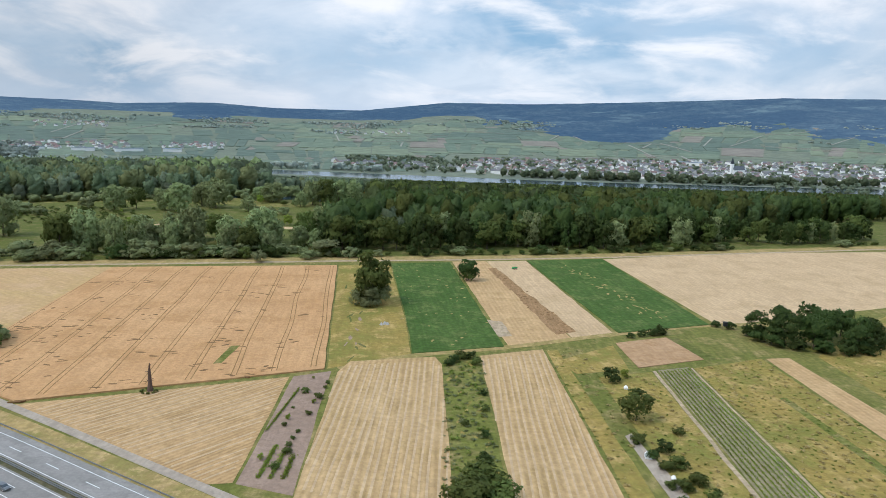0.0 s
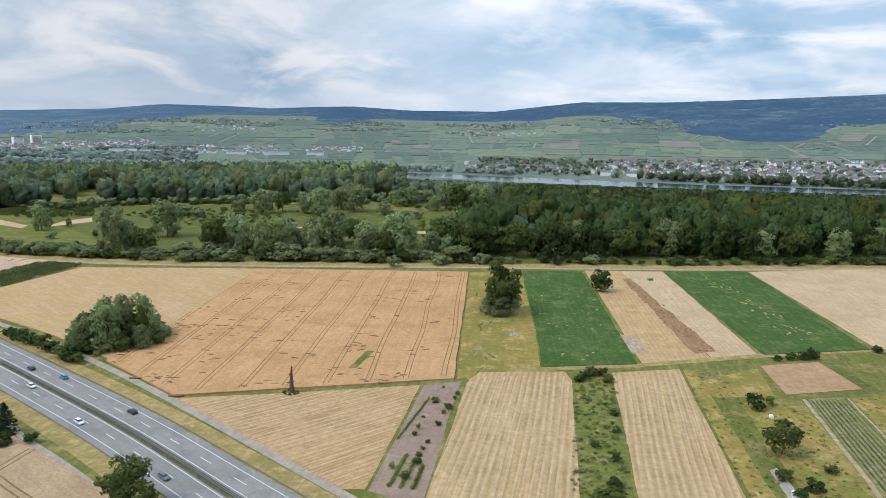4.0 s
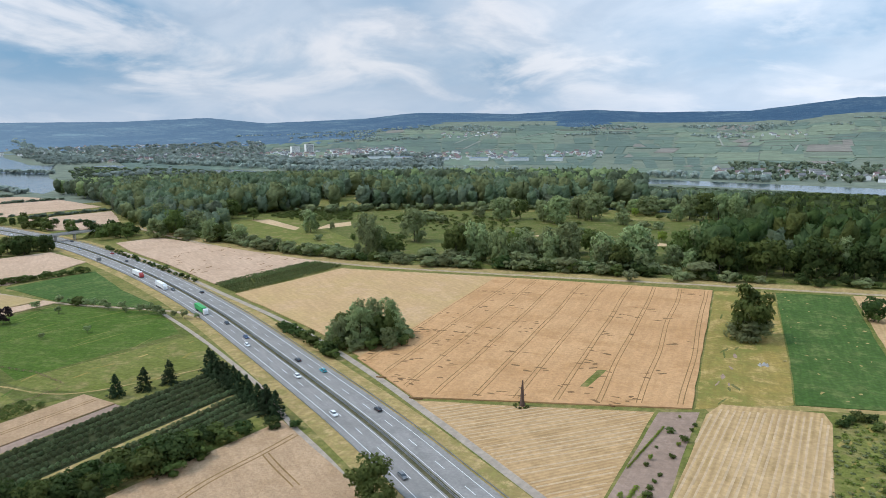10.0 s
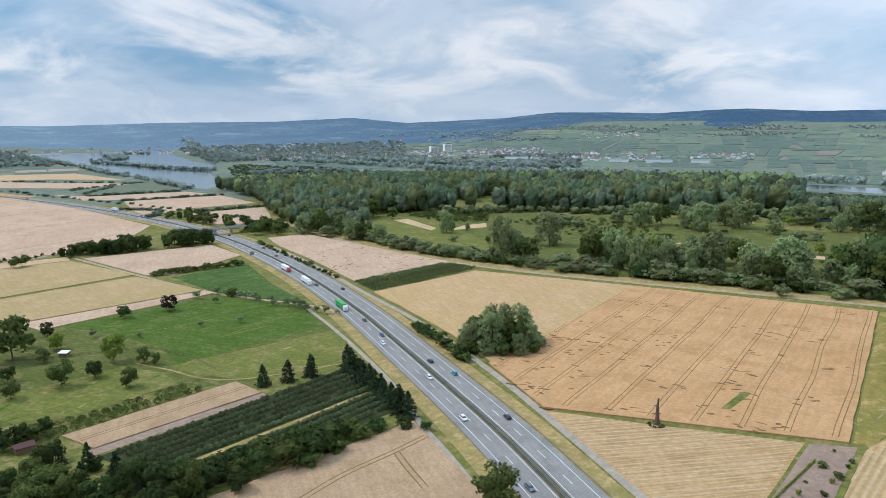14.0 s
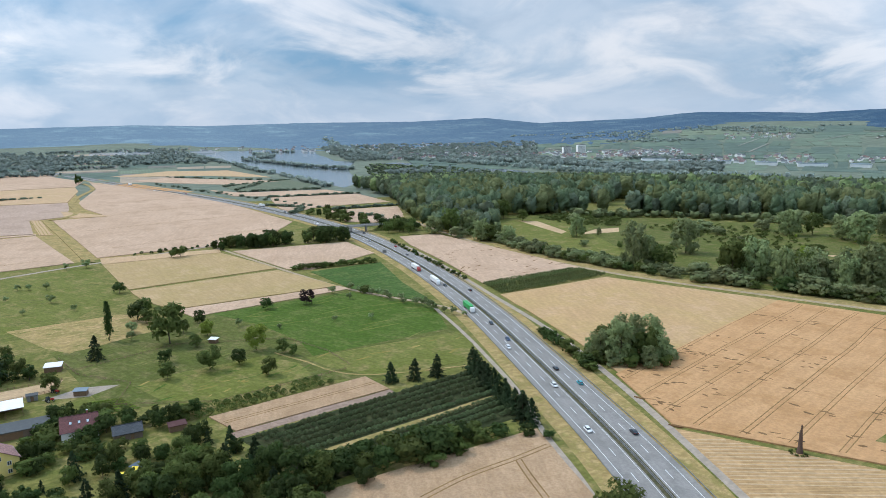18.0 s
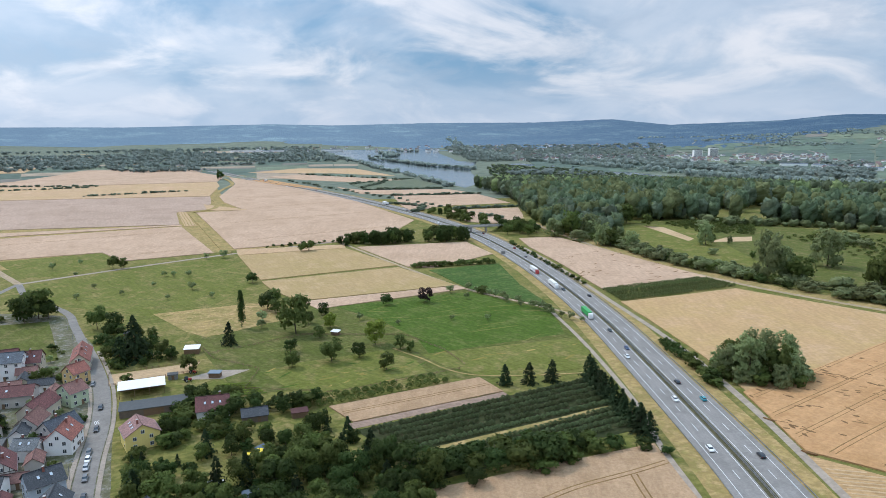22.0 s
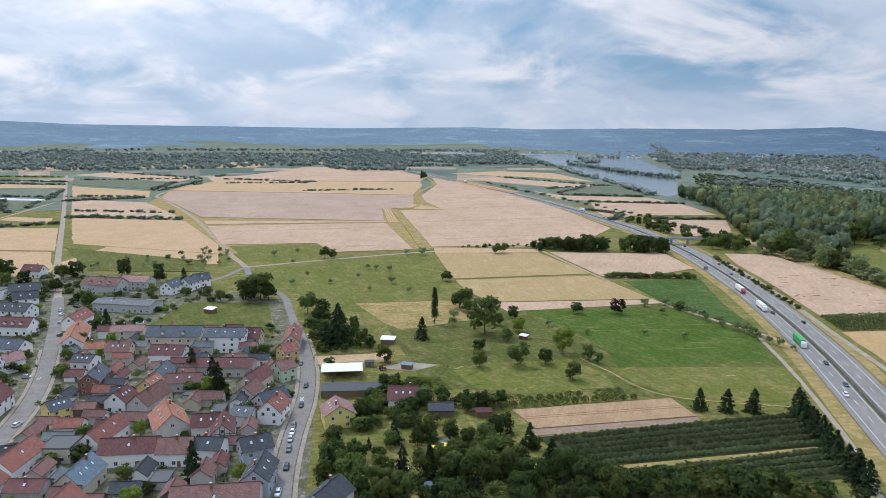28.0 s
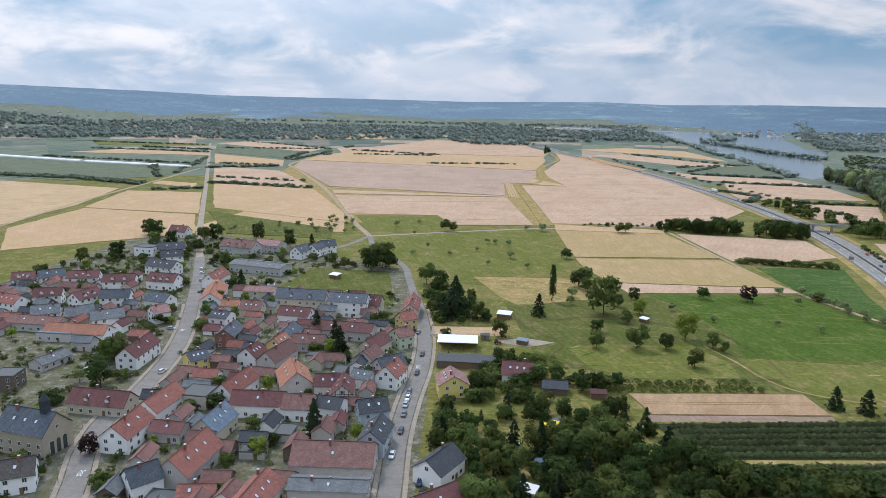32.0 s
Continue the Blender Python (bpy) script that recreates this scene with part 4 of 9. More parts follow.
dash = Shape().box((0, 0, 0.122), (6.0, 0.24, 0.012)).mesh("lane_dash", M["paint"])
lanes = thing("lane_markings", "broken white lane lines of the motorway", "road marking", "motorway markings", "structure")
for off in (-5.85, 5.85):
    for p, d in along(CENTRE, 4.0, 18.0, 60):
        q = p + Vector((d.y, -d.x)) * off
        ob = part("dash", dash, None, lanes)
        ob.matrix_basis = pose(q.x, q.y, 0, 0, 0, math.degrees(math.atan2(d.y, d.x)))


def guard_rail(name, label, off, height=0.75, double=False):
    rail = thing(name, label, "guard rail", "motorway guard rails", "structure")
    ns = normals(CENTRE)
    line = [p + n * off for p, n in zip(CENTRE, ns)]
    s = Shape()
    for o in ((-0.28, 0.28) if double else (0.0,)):
        for z in (height - 0.08, height - 0.26):
            ribbon(s, line, o, 0.10, z - 0.07, z + 0.07)
    part("rail", s, M["steel"], rail)
    posts = Shape()
    for p, d in along(line, 2.0, 4.0, 190):
        posts.box((p.x, p.y, height / 2), (0.12, 0.12, height), math.atan2(d.y, d.x))
    tagged(part("posts", posts, M["steel"], rail), kind="stuff")


guard_rail("guard_rail_west", "galvanised steel guard rail along the hard shoulder", -12.6)
guard_rail("guard_rail_east", "galvanised steel guard rail along the hard shoulder", 12.6)
guard_rail("guard_rail_median", "double galvanised guard rail on the motorway median", 0.0, 0.85, True)


def lane(name, label, pts, width, mat, z=0.10, cat="road"):
    thing(name, label, cat, kind="structure", shape=ribbon(Shape(), spline(pts, 8), 0, width, -0.2, z), material=M[mat])


lane("road_service_east", "pale concrete farm track beside the motorway", [(60, 103), (-20, 147), (-63, 172), (-120, 206), (-180, 240), (-250, 274), (-340, 308), (-440, 345), (-520, 370)], 3.2, "concrete_track")
lane("road_service_west", "old concrete farm track below the motorway", [(-60, 118), (-129, 160), (-169, 181), (-202, 201), (-273, 234), (-330, 257)], 2.2, "concrete_track")
lane("road_levee", "pale dirt track on the grassy levee before the woods", [(-640, 470), (-577, 450), (-444, 421), (-321, 416), (-207, 437), (-71, 469), (18, 488), (133, 517), (376, 592), (600, 660)], 4.0, "dirt", 0.14)
lane("levee_verge", "dry grassy verge of the levee track", [(-640, 476), (-577, 456), (-444, 427), (-321, 422), (-207, 443), (-71, 475), (18, 494), (133, 523), (376, 598), (600, 666)], 17.0, "verge", 0.05, "verge")
lane("road_field", "grassy field track between the plots", [(-39, 262), (-10, 281), (30, 296), (82, 320), (136, 341), (180, 345)], 4.5, "verge", 0.075)
lane("road_meadow", "pale dirt path beside the green crop", [(-640, 236), (-500, 238), (-409, 243), (-335, 262), (-306, 262)], 3.0, "dirt", 0.11)
lane("road_village_street", "grey asphalt village street", [(-120, -6), (-188, -2), (-223, 0), (-255, 4), (-289, 9.5), (-325, 12), (-362, 11), (-400, 8)], 6.6, "street", 0.11)
lane("road_village_lane", "narrow grey lane out of the village", [(-400, 8), (-440, 5), (-478, 1), (-533, -20), (-582, -27)], 4.5, "street", 0.115)
lane("road_main_street", "grey asphalt main street of the village", [(-140, -84), (-190, -93), (-220, -101), (-245, -103), (-266, -100), (-326, -103), (-430, -125), (-500, -143)], 6.8, "street", 0.11)
lane("road_country", "straight pale country lane through the fields", [(-500, -143), (-623, -177), (-1000, -273), (-1696, -453)], 5.0, "concrete_track", 0.115)
lane("road_farm_west", "winding pale farm track", [(-582, -27), (-650, -45), (-700, -55), (-912, -104), (-1120, -165), (-1215, -191), (-1400, -160), (-1560, -140)], 5.0, "dirt", 0.12)
lane("road_farm_link", "pale farm track past the pasture", [(-582, -27), (-605, 50), (-624, 128), (-640, 236), (-660, 330)], 4.0, "concrete_track", 0.125)
lane("road_lane_spur", "short lane to the village houses", [(-582, -27), (-532, -52), (-505, -100)], 4.0, "street", 0.12)
lane("road_wheat", "grassy track between the huge fields", [(-630, 131), (-655, 132), (-800, 142), (-950, 152), (-952, 162), (-985, 190), (-1050, 205), (-1120, 214), (-1230, 246), (-1340, 290), (-1420, 305), (-1500, 310)], 7.0, "verge", 0.57)

# ---- trees ----
def leaf_quads(cent, nrm, size, rng, flat=0.45):
    """Small leaf sprays: one triangle at each centre, roughly facing its normal, and soft normals that follow the crown."""
    n = len(cent)
    nrm = nrm / (np.linalg.norm(nrm, axis=1)[:, None] + 1e-9)
    j = nrm + rng.normal(0, flat, (n, 3))
    j /= np.linalg.norm(j, axis=1)[:, None] + 1e-9
    ref = rng.normal(0, 1, (n, 3))
    a = np.cross(j, ref)
    a /= np.linalg.norm(a, axis=1)[:, None] + 1e-9
    b = np.cross(j, a)
    s = (size * rng.uniform(0.6, 1.3, n))[:, None]
    s2 = s * rng.uniform(0.55, 1.0, n)[:, None]
    v = np.stack([cent - a * s - b * s2 * 0.8, cent + a * s - b * s2 * 0.5 + j * s * 0.2, cent + a * s * rng.uniform(-0.6, 0.6, n)[:, None] + b * s2 * 1.2], 1)
    face = np.cross(v[:, 1] - v[:, 0], v[:, 2] - v[:, 0])
    turn = (face * nrm).sum(1) < 0
    v[turn] = v[turn][:, [0, 2, 1]]
    soft = nrm + 0.55 * j
    soft /= np.linalg.norm(soft, axis=1)[:, None] + 1e-9
    return v.reshape(-1, 3), np.repeat(soft, 3, 0)


def crown_points(kind, n, rng):
    """Centres and outward normals of leaf sprays of a crown in a unit box: height 1, half-width 0.5 at most."""
    cs, ns = [], []
    if kind == "conifer":
        # whorls of drooping branches
        br = 90
        zb = np.sort(rng.uniform(0, 1, br) ** 1.3)
        ab = np.arange(br) * 2.4 + rng.uniform(-0.4, 0.4, br)
        lb = (0.47 * (1 - zb) ** 0.8 + 0.03) * rng.uniform(0.65, 1.15, br)
        k = rng.integers(0, br, n)
        u = rng.uniform(0.15, 1.0, n) ** 0.7
        r = lb[k] * u
        a = ab[k] + rng.normal(0, 0.16, n) * (1.2 - u)
        c = np.stack([r * np.cos(a), r * np.sin(a), 0.07 + 0.93 * zb[k] - 0.10 * u * lb[k] / 0.47 + rng.normal(0, 0.012, n)], 1)
        m = np.stack([0.5 * np.cos(a), 0.5 * np.sin(a), np.full(n, 0.8)], 1)
        return c, m
    lobes = {"round": 18, "tall": 22, "column": 14, "bush": 13, "fruit": 9}[kind]
    per = n // lobes + 1
    for k in range(lobes):
        u = rng.uniform(0, 1)
        a = k * 2.399 + rng.uniform(-0.5, 0.5)
        if kind == "round":
            z = 0.20 + 0.62 * u
            rad = 0.33 * math.sqrt(max(0.05, 1 - ((z - 0.50) / 0.42) ** 2)) * rng.uniform(0.7, 1.1)
            R = rng.uniform(0.15, 0.22)
        elif kind == "tall":
            z = 0.10 + 0.76 * (k + u) / lobes
            rad = 0.36 * math.sqrt(max(0.04, 1 - ((z - 0.44) / 0.54) ** 2)) * rng.uniform(0.5, 1.05)
            R = rng.uniform(0.13, 0.20)
        elif kind == "column":
            z = 0.14 + 0.76 * (k + 0.5) / lobes
            rad = 0.22 * math.sin(math.pi * min(1, 0.12 + z)) * rng.uniform(0.4, 1.0)
            R = rng.uniform(0.14, 0.22) * (1.15 - 0.5 * z)
        elif kind == "fruit":
            z = 0.36 + 0.40 * u
            rad = 0.28 * rng.uniform(0.6, 1.1)
            R = rng.uniform(0.15, 0.22)
        else:
            z = 0.12 + 0.55 * u
            rad = 0.34 * math.sqrt(max(0.05, 1 - (z / 0.95) ** 2)) * rng.uniform(0.6, 1.1)
            R = rng.uniform(0.15, 0.24)
        d = rng.normal(0, 1, (per, 3))
        d[:, 2] = np.where(rng.uniform(0, 1, per) < 0.7, np.abs(d[:, 2]), d[:, 2])
        d /= np.linalg.norm(d, axis=1)[:, None]
        c = np.array([rad * math.cos(a), rad * math.sin(a), z]) + d * R * rng.uniform(0.55, 1.08, per)[:, None] * np.array([1, 1, 0.85])
        cs.append(c)
        ns.append(d)
    c, m = np.concatenate(cs), np.concatenate(ns)
    pick = rng.permutation(len(c))[:n]
    c, m = c[pick], m[pick]
    c[:, 2] = np.clip(c[:, 2], 0.03, 1.05)
    out = c - np.array([0.0, 0.0, 0.42])
    out /= np.linalg.norm(out, axis=1)[:, None] + 1e-9
    return c, m + 0.7 * out


def crown_mesh(kind, seed, n, size, mat):
    rng = np.random.default_rng(seed)
    c, m = crown_points(kind, n, rng)
    v, soft = leaf_quads(c, m, size, rng)
    return np_mesh("crown", v, np.arange(len(v)).reshape(-1, 3), mat, soft)


def trunk_mesh(kind, seed):
    r = random.Random(seed)
    s = Shape()
    top = {"round": 0.5, "tall": 0.7, "column": 0.8, "bush": 0.35, "fruit": 0.5, "conifer": 0.92}[kind]
    lean = Vector((r.uniform(-0.03, 0.03), r.uniform(-0.03, 0.03), 0))
    knots = [Vector((0, 0, -0.02)), Vector((0, 0, top * 0.45)) + lean, Vector((0, 0, top)) + lean * 2]
    w = {"fruit": 0.018, "bush": 0.015, "conifer": 0.016}.get(kind, 0.019)
    s.tube(knots[0], knots[1], w, w * 0.75, 7)
    s.tube(knots[1], knots[2], w * 0.75, w * 0.25, 7)
    if kind != "conifer":
        for k in range(6):
            a = k * 1.05 + r.uniform(-0.3, 0.3)
            z = top * r.uniform(0.4, 0.9)
            p = Vector((0, 0, z)) + lean
            q = p + Vector((math.cos(a) * 0.2, math.sin(a) * 0.2, r.uniform(0.08, 0.2)))
            s.tube(p, q, w * 0.45, w * 0.12, 5)
    return s.mesh("trunk", M["bark"])


TREES = {}


def tree_set(key, kind, mat, n, size, variants=3):
    TREES[key] = [(trunk_mesh(kind, 31 * i + n), crown_mesh(kind, 101 * i + n + len(key) * 7, n, size, M[mat])) for i in range(variants)]


for suffix, grow, small in (("", 1.0, 1.0), ("_fine", 2.0, 0.72)):
    for key, kind, mat, n, size, variants in (("broad", "round", "leaf", 900, 0.056, 3), ("dark", "round", "leaf_dark", 900, 0.056, 3), ("bright", "round", "leaf_bright", 900, 0.056, 2), ("poplar", "tall", "leaf_poplar", 1100, 0.050, 4),
                                              ("tall_dark", "tall", "leaf_dark", 1100, 0.050, 3), ("willow", "bush", "leaf_willow", 520, 0.070, 4), ("bush", "bush", "leaf", 380, 0.080, 4), ("bush_dark", "bush", "leaf_dark", 380, 0.080, 3),
                                              ("column", "column", "leaf_dark", 1400, 0.034, 1), ("conifer", "conifer", "leaf_conifer", 900, 0.056, 4), ("fruit", "fruit", "leaf_poplar", 420, 0.070, 3), ("copper", "round", "leaf_copper", 1250, 0.046, 1)):
        if suffix and kind == "bush":
            grow, small = 2.8, 0.60
        elif suffix:
            grow, small = 1.8, 0.74
        tree_set(key + suffix, kind, mat, int(n * grow), size * small, variants)

NAMES = {"broad": ("broadleaf_tree", "broad-crowned green deciduous tree", "tree"), "dark": ("shade_tree", "dense dark green deciduous tree", "tree"),
         "bright": ("broadleaf_tree", "light fresh green deciduous tree", "tree"), "poplar": ("poplar_tree", "tall grey-green floodplain poplar tree", "tree"),
         "tall_dark": ("poplar_tree", "tall dark green floodplain tree", "tree"), "willow": ("willow_shrub", "rounded silvery green willow shrub", "shrub"),
         "bush": ("shrub", "rounded green leafy shrub", "shrub"), "bush_dark": ("hedge_shrub", "dense dark green hedge shrub", "shrub"),
         "column": ("columnar_poplar", "narrow columnar dark green poplar", "tree"), "conifer": ("conifer_tree", "dark green conical conifer tree", "tree"),
         "fruit": ("fruit_tree", "small fruit tree with sparse crown", "tree"), "copper": ("copper_tree", "round tree with dark copper-red leaves", "tree")}


def tree(key, x, y, h, w=None, label="", group="", z=0.0):
    name, lab, cat = NAMES[key]
    size_key = key + "_fine" if (math.hypot(x, y) < 225 or (h > 10 and math.hypot(x, y) < 370)) else key
    trunk, crown = TREES[size_key][rnd.randrange(len(TREES[size_key]))]
    kind_w = {"poplar": 0.82, "tall_dark": 0.80, "column": 0.44, "conifer": 0.74, "willow": 1.5, "bush": 1.35, "bush_dark": 1.35, "fruit": 1.0}.get(key, 0.95)
    w = w or h * kind_w * rnd.uniform(0.88, 1.12)
    ob = thing(name, label or lab, cat, group)
    if key in ("bush", "bush_dark", "willow"):
        bpy.data.objects.remove(ob)
        ob = thing(name, label or lab, cat, group, shape=crown)
    else:
        part("trunk", trunk, None, ob)
        part("crown", crown, None, ob)
    ob.matrix_world = Matrix.LocRotScale((x, y, z), Euler((0, 0, rnd.uniform(0, 6.28))), (w, w, h))
    return ob


def lobed_crown(kind, rng, around, rings):
    """One far crown: the outer surface of a cluster of rounded lobes in a unit box, with soft normals, as triangles."""
    count = {"stand": 12, "bush": 8, "round": 10}.get(kind, 10)
    low, high, wide = {"stand": (0.20, 0.84, 0.34), "bush": (0.12, 0.62, 0.34), "round": (0.22, 0.80, 0.34)}.get(kind, (0.22, 0.80, 0.34))
    mid, half = (low + high) / 2, (high - low) / 2 + 0.06
    lobes = []
    for k in range(count):
        z = low + (high - low) * (k + rng.uniform(0.1, 0.9)) / count
        rad = wide * math.sqrt(max(0.03, 1 - ((z - mid) / half) ** 2)) * rng.uniform(0.7, 1.0)
        a = k * 2.399 + rng.uniform(-0.5, 0.5)
        lobes.append((rad * math.cos(a), rad * math.sin(a), z, rng.uniform(0.15, 0.22)))
    L = np.array(lobes)
    heart = np.array([0.0, 0.0, mid])
    up = np.linspace(-0.92, 1.0, rings + 1)
    ang = np.arange(around) * 2 * math.pi / around
    U, A = np.meshgrid(up, ang, indexing="ij")
    A = A + np.arange(rings + 1)[:, None] * 0.35 + rng.normal(0, 0.10, A.shape)
    flat = np.sqrt(np.maximum(0.0, 1 - U ** 2))
    D = np.stack([flat * np.cos(A), flat * np.sin(A), U], -1).reshape(-1, 3)
    rel = L[:, :3] - heart
    dot = D @ rel.T
    disc = dot ** 2 - (rel ** 2).sum(1)[None] + L[:, 3][None] ** 2
    reach = np.where(disc > 0, dot + np.sqrt(np.maximum(disc, 0)), 0.12)
    best = reach.argmax(1)
    R = np.maximum(reach.max(1), 0.16) * rng.uniform(0.94, 1.06, len(D))
    P = heart + D * R[:, None]
    N = P - L[best, :3]
    N /= np.linalg.norm(N, axis=1)[:, None] + 1e-9
    N = N + 0.5 * D
    N /= np.linalg.norm(N, axis=1)[:, None] + 1e-9
    P[:, 2] = np.clip(P[:, 2], 0.02, 1.05)
    i, j = np.meshgrid(np.arange(rings), np.arange(around), indexing="ij")
    p, q = (i * around + j).ravel(), (i * around + (j + 1) % around).ravel()
    T = np.concatenate([np.stack([p, q, q + around], 1), np.stack([p, q + around, p + around], 1)])
    return P, N, T


def crown_stuff(name, label, pts, mat, kind="stand", around=12, rings=8, sprays=60, size=0.05, category="woods", lift=0.0):
    """Many far crowns in one mesh: lobed hearts with loose leaf sprays round them. pts: x, y, z, height, width; lift:
    how far shading normals tip up to lighten undersides.
    """
    rng = np.random.default_rng(len(pts) + 29)
    bases = []
    for i in range(8):
        P, N, T = lobed_crown(kind, rng, around, rings)
        pick = rng.integers(0, len(P), sprays)
        v, soft = leaf_quads(P[pick] + N[pick] * rng.uniform(0.0, 0.05, sprays)[:, None], N[pick], size, rng, 0.6)
        bases.append((np.concatenate([P, v]), np.concatenate([N, soft]), np.concatenate([T, len(P) + np.arange(len(v)).reshape(-1, 3)])))
    vs, ns, ts, k = [], [], [], 0
    for i, (x, y, z, h, w) in enumerate(pts):
        a = rng.uniform(0, 6.28)
        b, m, t = bases[i % 8]
        cs, sn = math.cos(a), math.sin(a)
        vs.append(np.stack([x + (b[:, 0] * cs - b[:, 1] * sn) * w, y + (b[:, 0] * sn + b[:, 1] * cs) * w, z + b[:, 2] * h], 1))
        ns.append(np.stack([m[:, 0] * cs - m[:, 1] * sn, m[:, 0] * sn + m[:, 1] * cs, m[:, 2] + lift], 1))
        ts.append(t + k)
        k += len(b)
    return thing(name, label, category, "", "stuff", shape=np_mesh(name, np.concatenate(vs), np.concatenate(ts), M[mat], np.concatenate(ns)))


def foliage_stuff(name, label, pts, mat, base_kind="round", quads=64, size=0.12, category="woods", group=""):
    """Many far crowns in one mesh. pts: x, y, z, height, width."""
    rng = np.random.default_rng(len(pts) + 17)
    bases = []
    for i in range(6):
        c, m = crown_points(base_kind, quads, rng)
        bases.append(leaf_quads(c, m, size, rng, 0.4))
    out, soft = [], []
    for i, (x, y, z, h, w) in enumerate(pts):
        a = rng.uniform(0, 6.28)
        b, m = bases[i % 6]
        cs, sn = math.cos(a), math.sin(a)
        out.append(np.stack([x + (b[:, 0] * cs - b[:, 1] * sn) * w, y + (b[:, 0] * sn + b[:, 1] * cs) * w, z + b[:, 2] * h], 1))
        soft.append(np.stack([m[:, 0] * cs - m[:, 1] * sn, m[:, 0] * sn + m[:, 1] * cs, m[:, 2]], 1))
    v = np.concatenate(out)
    return thing(name, label, category, group, "stuff", shape=np_mesh(name, v, np.arange(len(v)).reshape(-1, 3), M[mat], np.concatenate(soft)))


def scatter(poly, spacing, seed, jitter=0.45, keep=None):
    r = random.Random(seed)
    xs, ys = [p[0] for p in poly], [p[1] for p in poly]
    out = []
    y = min(ys)
    odd = 0
    while y < max(ys):
        x = min(xs) + (spacing / 2 if odd else 0)
        while x < max(xs):
            px, py = x + r.uniform(-jitter, jitter) * spacing, y + r.uniform(-jitter, jitter) * spacing
            if inside(px, py, poly) and (keep is None or keep(px, py)):
                out.append((px, py))
            x += spacing
        y += spacing * 0.87
        odd ^= 1
    return out


def sized(pts, h0, h1, wk, seed):
    r = random.Random(seed)
    out = []
    for x, y in pts:
        h = r.uniform(h0, h1)
        if h1 > 25 and math.atan2(-x, y) < radians(14):
            h = min(h, 97 - 0.0862 * y + r.uniform(-1.5, 1.0))
            if h < 2.0:
                continue
        elif h1 > 25:
            h = min(h, max(5.0, 113 - 0.073 * math.hypot(x, y)))
        out.append((x, y, ground_z(x, y), h, max(h, 16.0 if h1 > 25 else 0) * wk * r.uniform(0.85, 1.25)))
    return out


# woods of the floodplain
WOOD_A = [(-600, 500), (-700, 512), (-880, 596), (-1030, 632), (-1060, 690), (-850, 890), (-560, 1085), (-300, 1125), (-60, 1085), (-93, 870), (-177, 860), (-232, 845), (-307, 785), (-399, 756), (-474, 700), (-560, 655), (-610, 575)]
WOOD_B = [(-90, 515), (-35, 530), (50, 550), (140, 570), (250, 622), (346, 715), (483, 785), (830, 905), (840, 1110), (700, 1094), (500, 1084), (200, 1074), (-60, 1100), (-90, 860), (-70, 640)]
pa = scatter(WOOD_A, 15.0, 1, keep=lambda x, y: noise.noise(Vector((x * 0.008, y * 0.008, 0))) > -0.42)
pb = scatter(WOOD_B, 14.0, 2, keep=lambda x, y: noise.noise(Vector((x * 0.008, y * 0.008, 0))) > -0.40)
WOOD_C = [(-1030, 640), (-1090, 720), (-1300, 830), (-1470, 930), (-1590, 1030), (-1300, 1080), (-1000, 1048), (-800, 1070), (-560, 1110), (-850, 890), (-1060, 690)]
BELT = [(-761, 536), (-640, 470), (-551, 440), (-552, 456), (-500, 470), (-560, 520), (-604, 560), (-716, 637), (-860, 690), (-900, 610)]
pa += scatter(WOOD_C, 19, 3)
pa = [p for p in pa if not (-745 < p[0] < -580 and 690 < p[1] < 740)]


def wood_front(x, y):
    """How far behind the open meadow a tree of the right-hand wood stands."""
    return y - float(np.interp(x, (-90, 50, 140, 250, 346, 483, 830), (515, 550, 570, 622, 715, 785, 905)))


def woods(label, pts, mat, h0, h1, wk, seed, near):
    if pts:
        crown_stuff("forest", label, sized(pts, h0, h1, wk, seed), mat, "stand", *((14, 9, 140, 0.055) if near else (9, 6, 30, 0.07)))


for i, (mt, lab, share) in enumerate((("leaf_wood", "dense dark green floodplain forest", (0, 1, 2, 3, 4)), ("leaf_far", "dense grey-green floodplain forest", (5, 6)), ("leaf_far", "paler willow crowns in the floodplain forest", (7,)), ("leaf_poplar", "grey-green poplar crowns in the floodplain forest", (8, 9)))):
    mine = [p for k, p in enumerate(pa) if (int(abs(p[0]) * 5 + p[1] * 3) + k) % 10 in share]
    for near in (True, False):
        woods(lab, [p for p in mine if (p[1] < 900 and p[0] > -860) == near], mt, (22, 20, 10, 24)[i], (33, 32, 26, 36)[i], 0.62, i, near)
    belt = [p for k, p in enumerate(scatter(BELT, 13.5, 4)) if k % 10 in share]
    woods(lab, belt, mt, 12, 25, 0.75, i + 9, True)
for i, (mt, lab, share) in enumerate((("leaf_deep", "dense dark green floodplain forest with tall crowns", (0, 1, 2, 3)), ("leaf_dark", "tall dark green floodplain trees", (4, 5, 6)), ("leaf", "grey-green poplars of the floodplain forest", (7, 8)), ("leaf_wood", "lighter crowns in the floodplain forest", (9,)))):
    mine = [p for k, p in enumerate(pb) if (int(abs(p[0]) * 7 + p[1] * 3) + k) % 10 in share]
    for near in (True, False):
        woods(lab, [p for p in mine if (wood_front(*p) < 130) == near], mt, (23, 24, 26, 14)[i], (36, 38, 39, 28)[i], 0.56, i + 5, near)

LEVEE = spline([(-620, 470), (-577, 452), (-444, 423), (-321, 418), (-207, 439), (-71, 471), (18, 490), (133, 519), (376, 594), (520, 640)], 4.0)


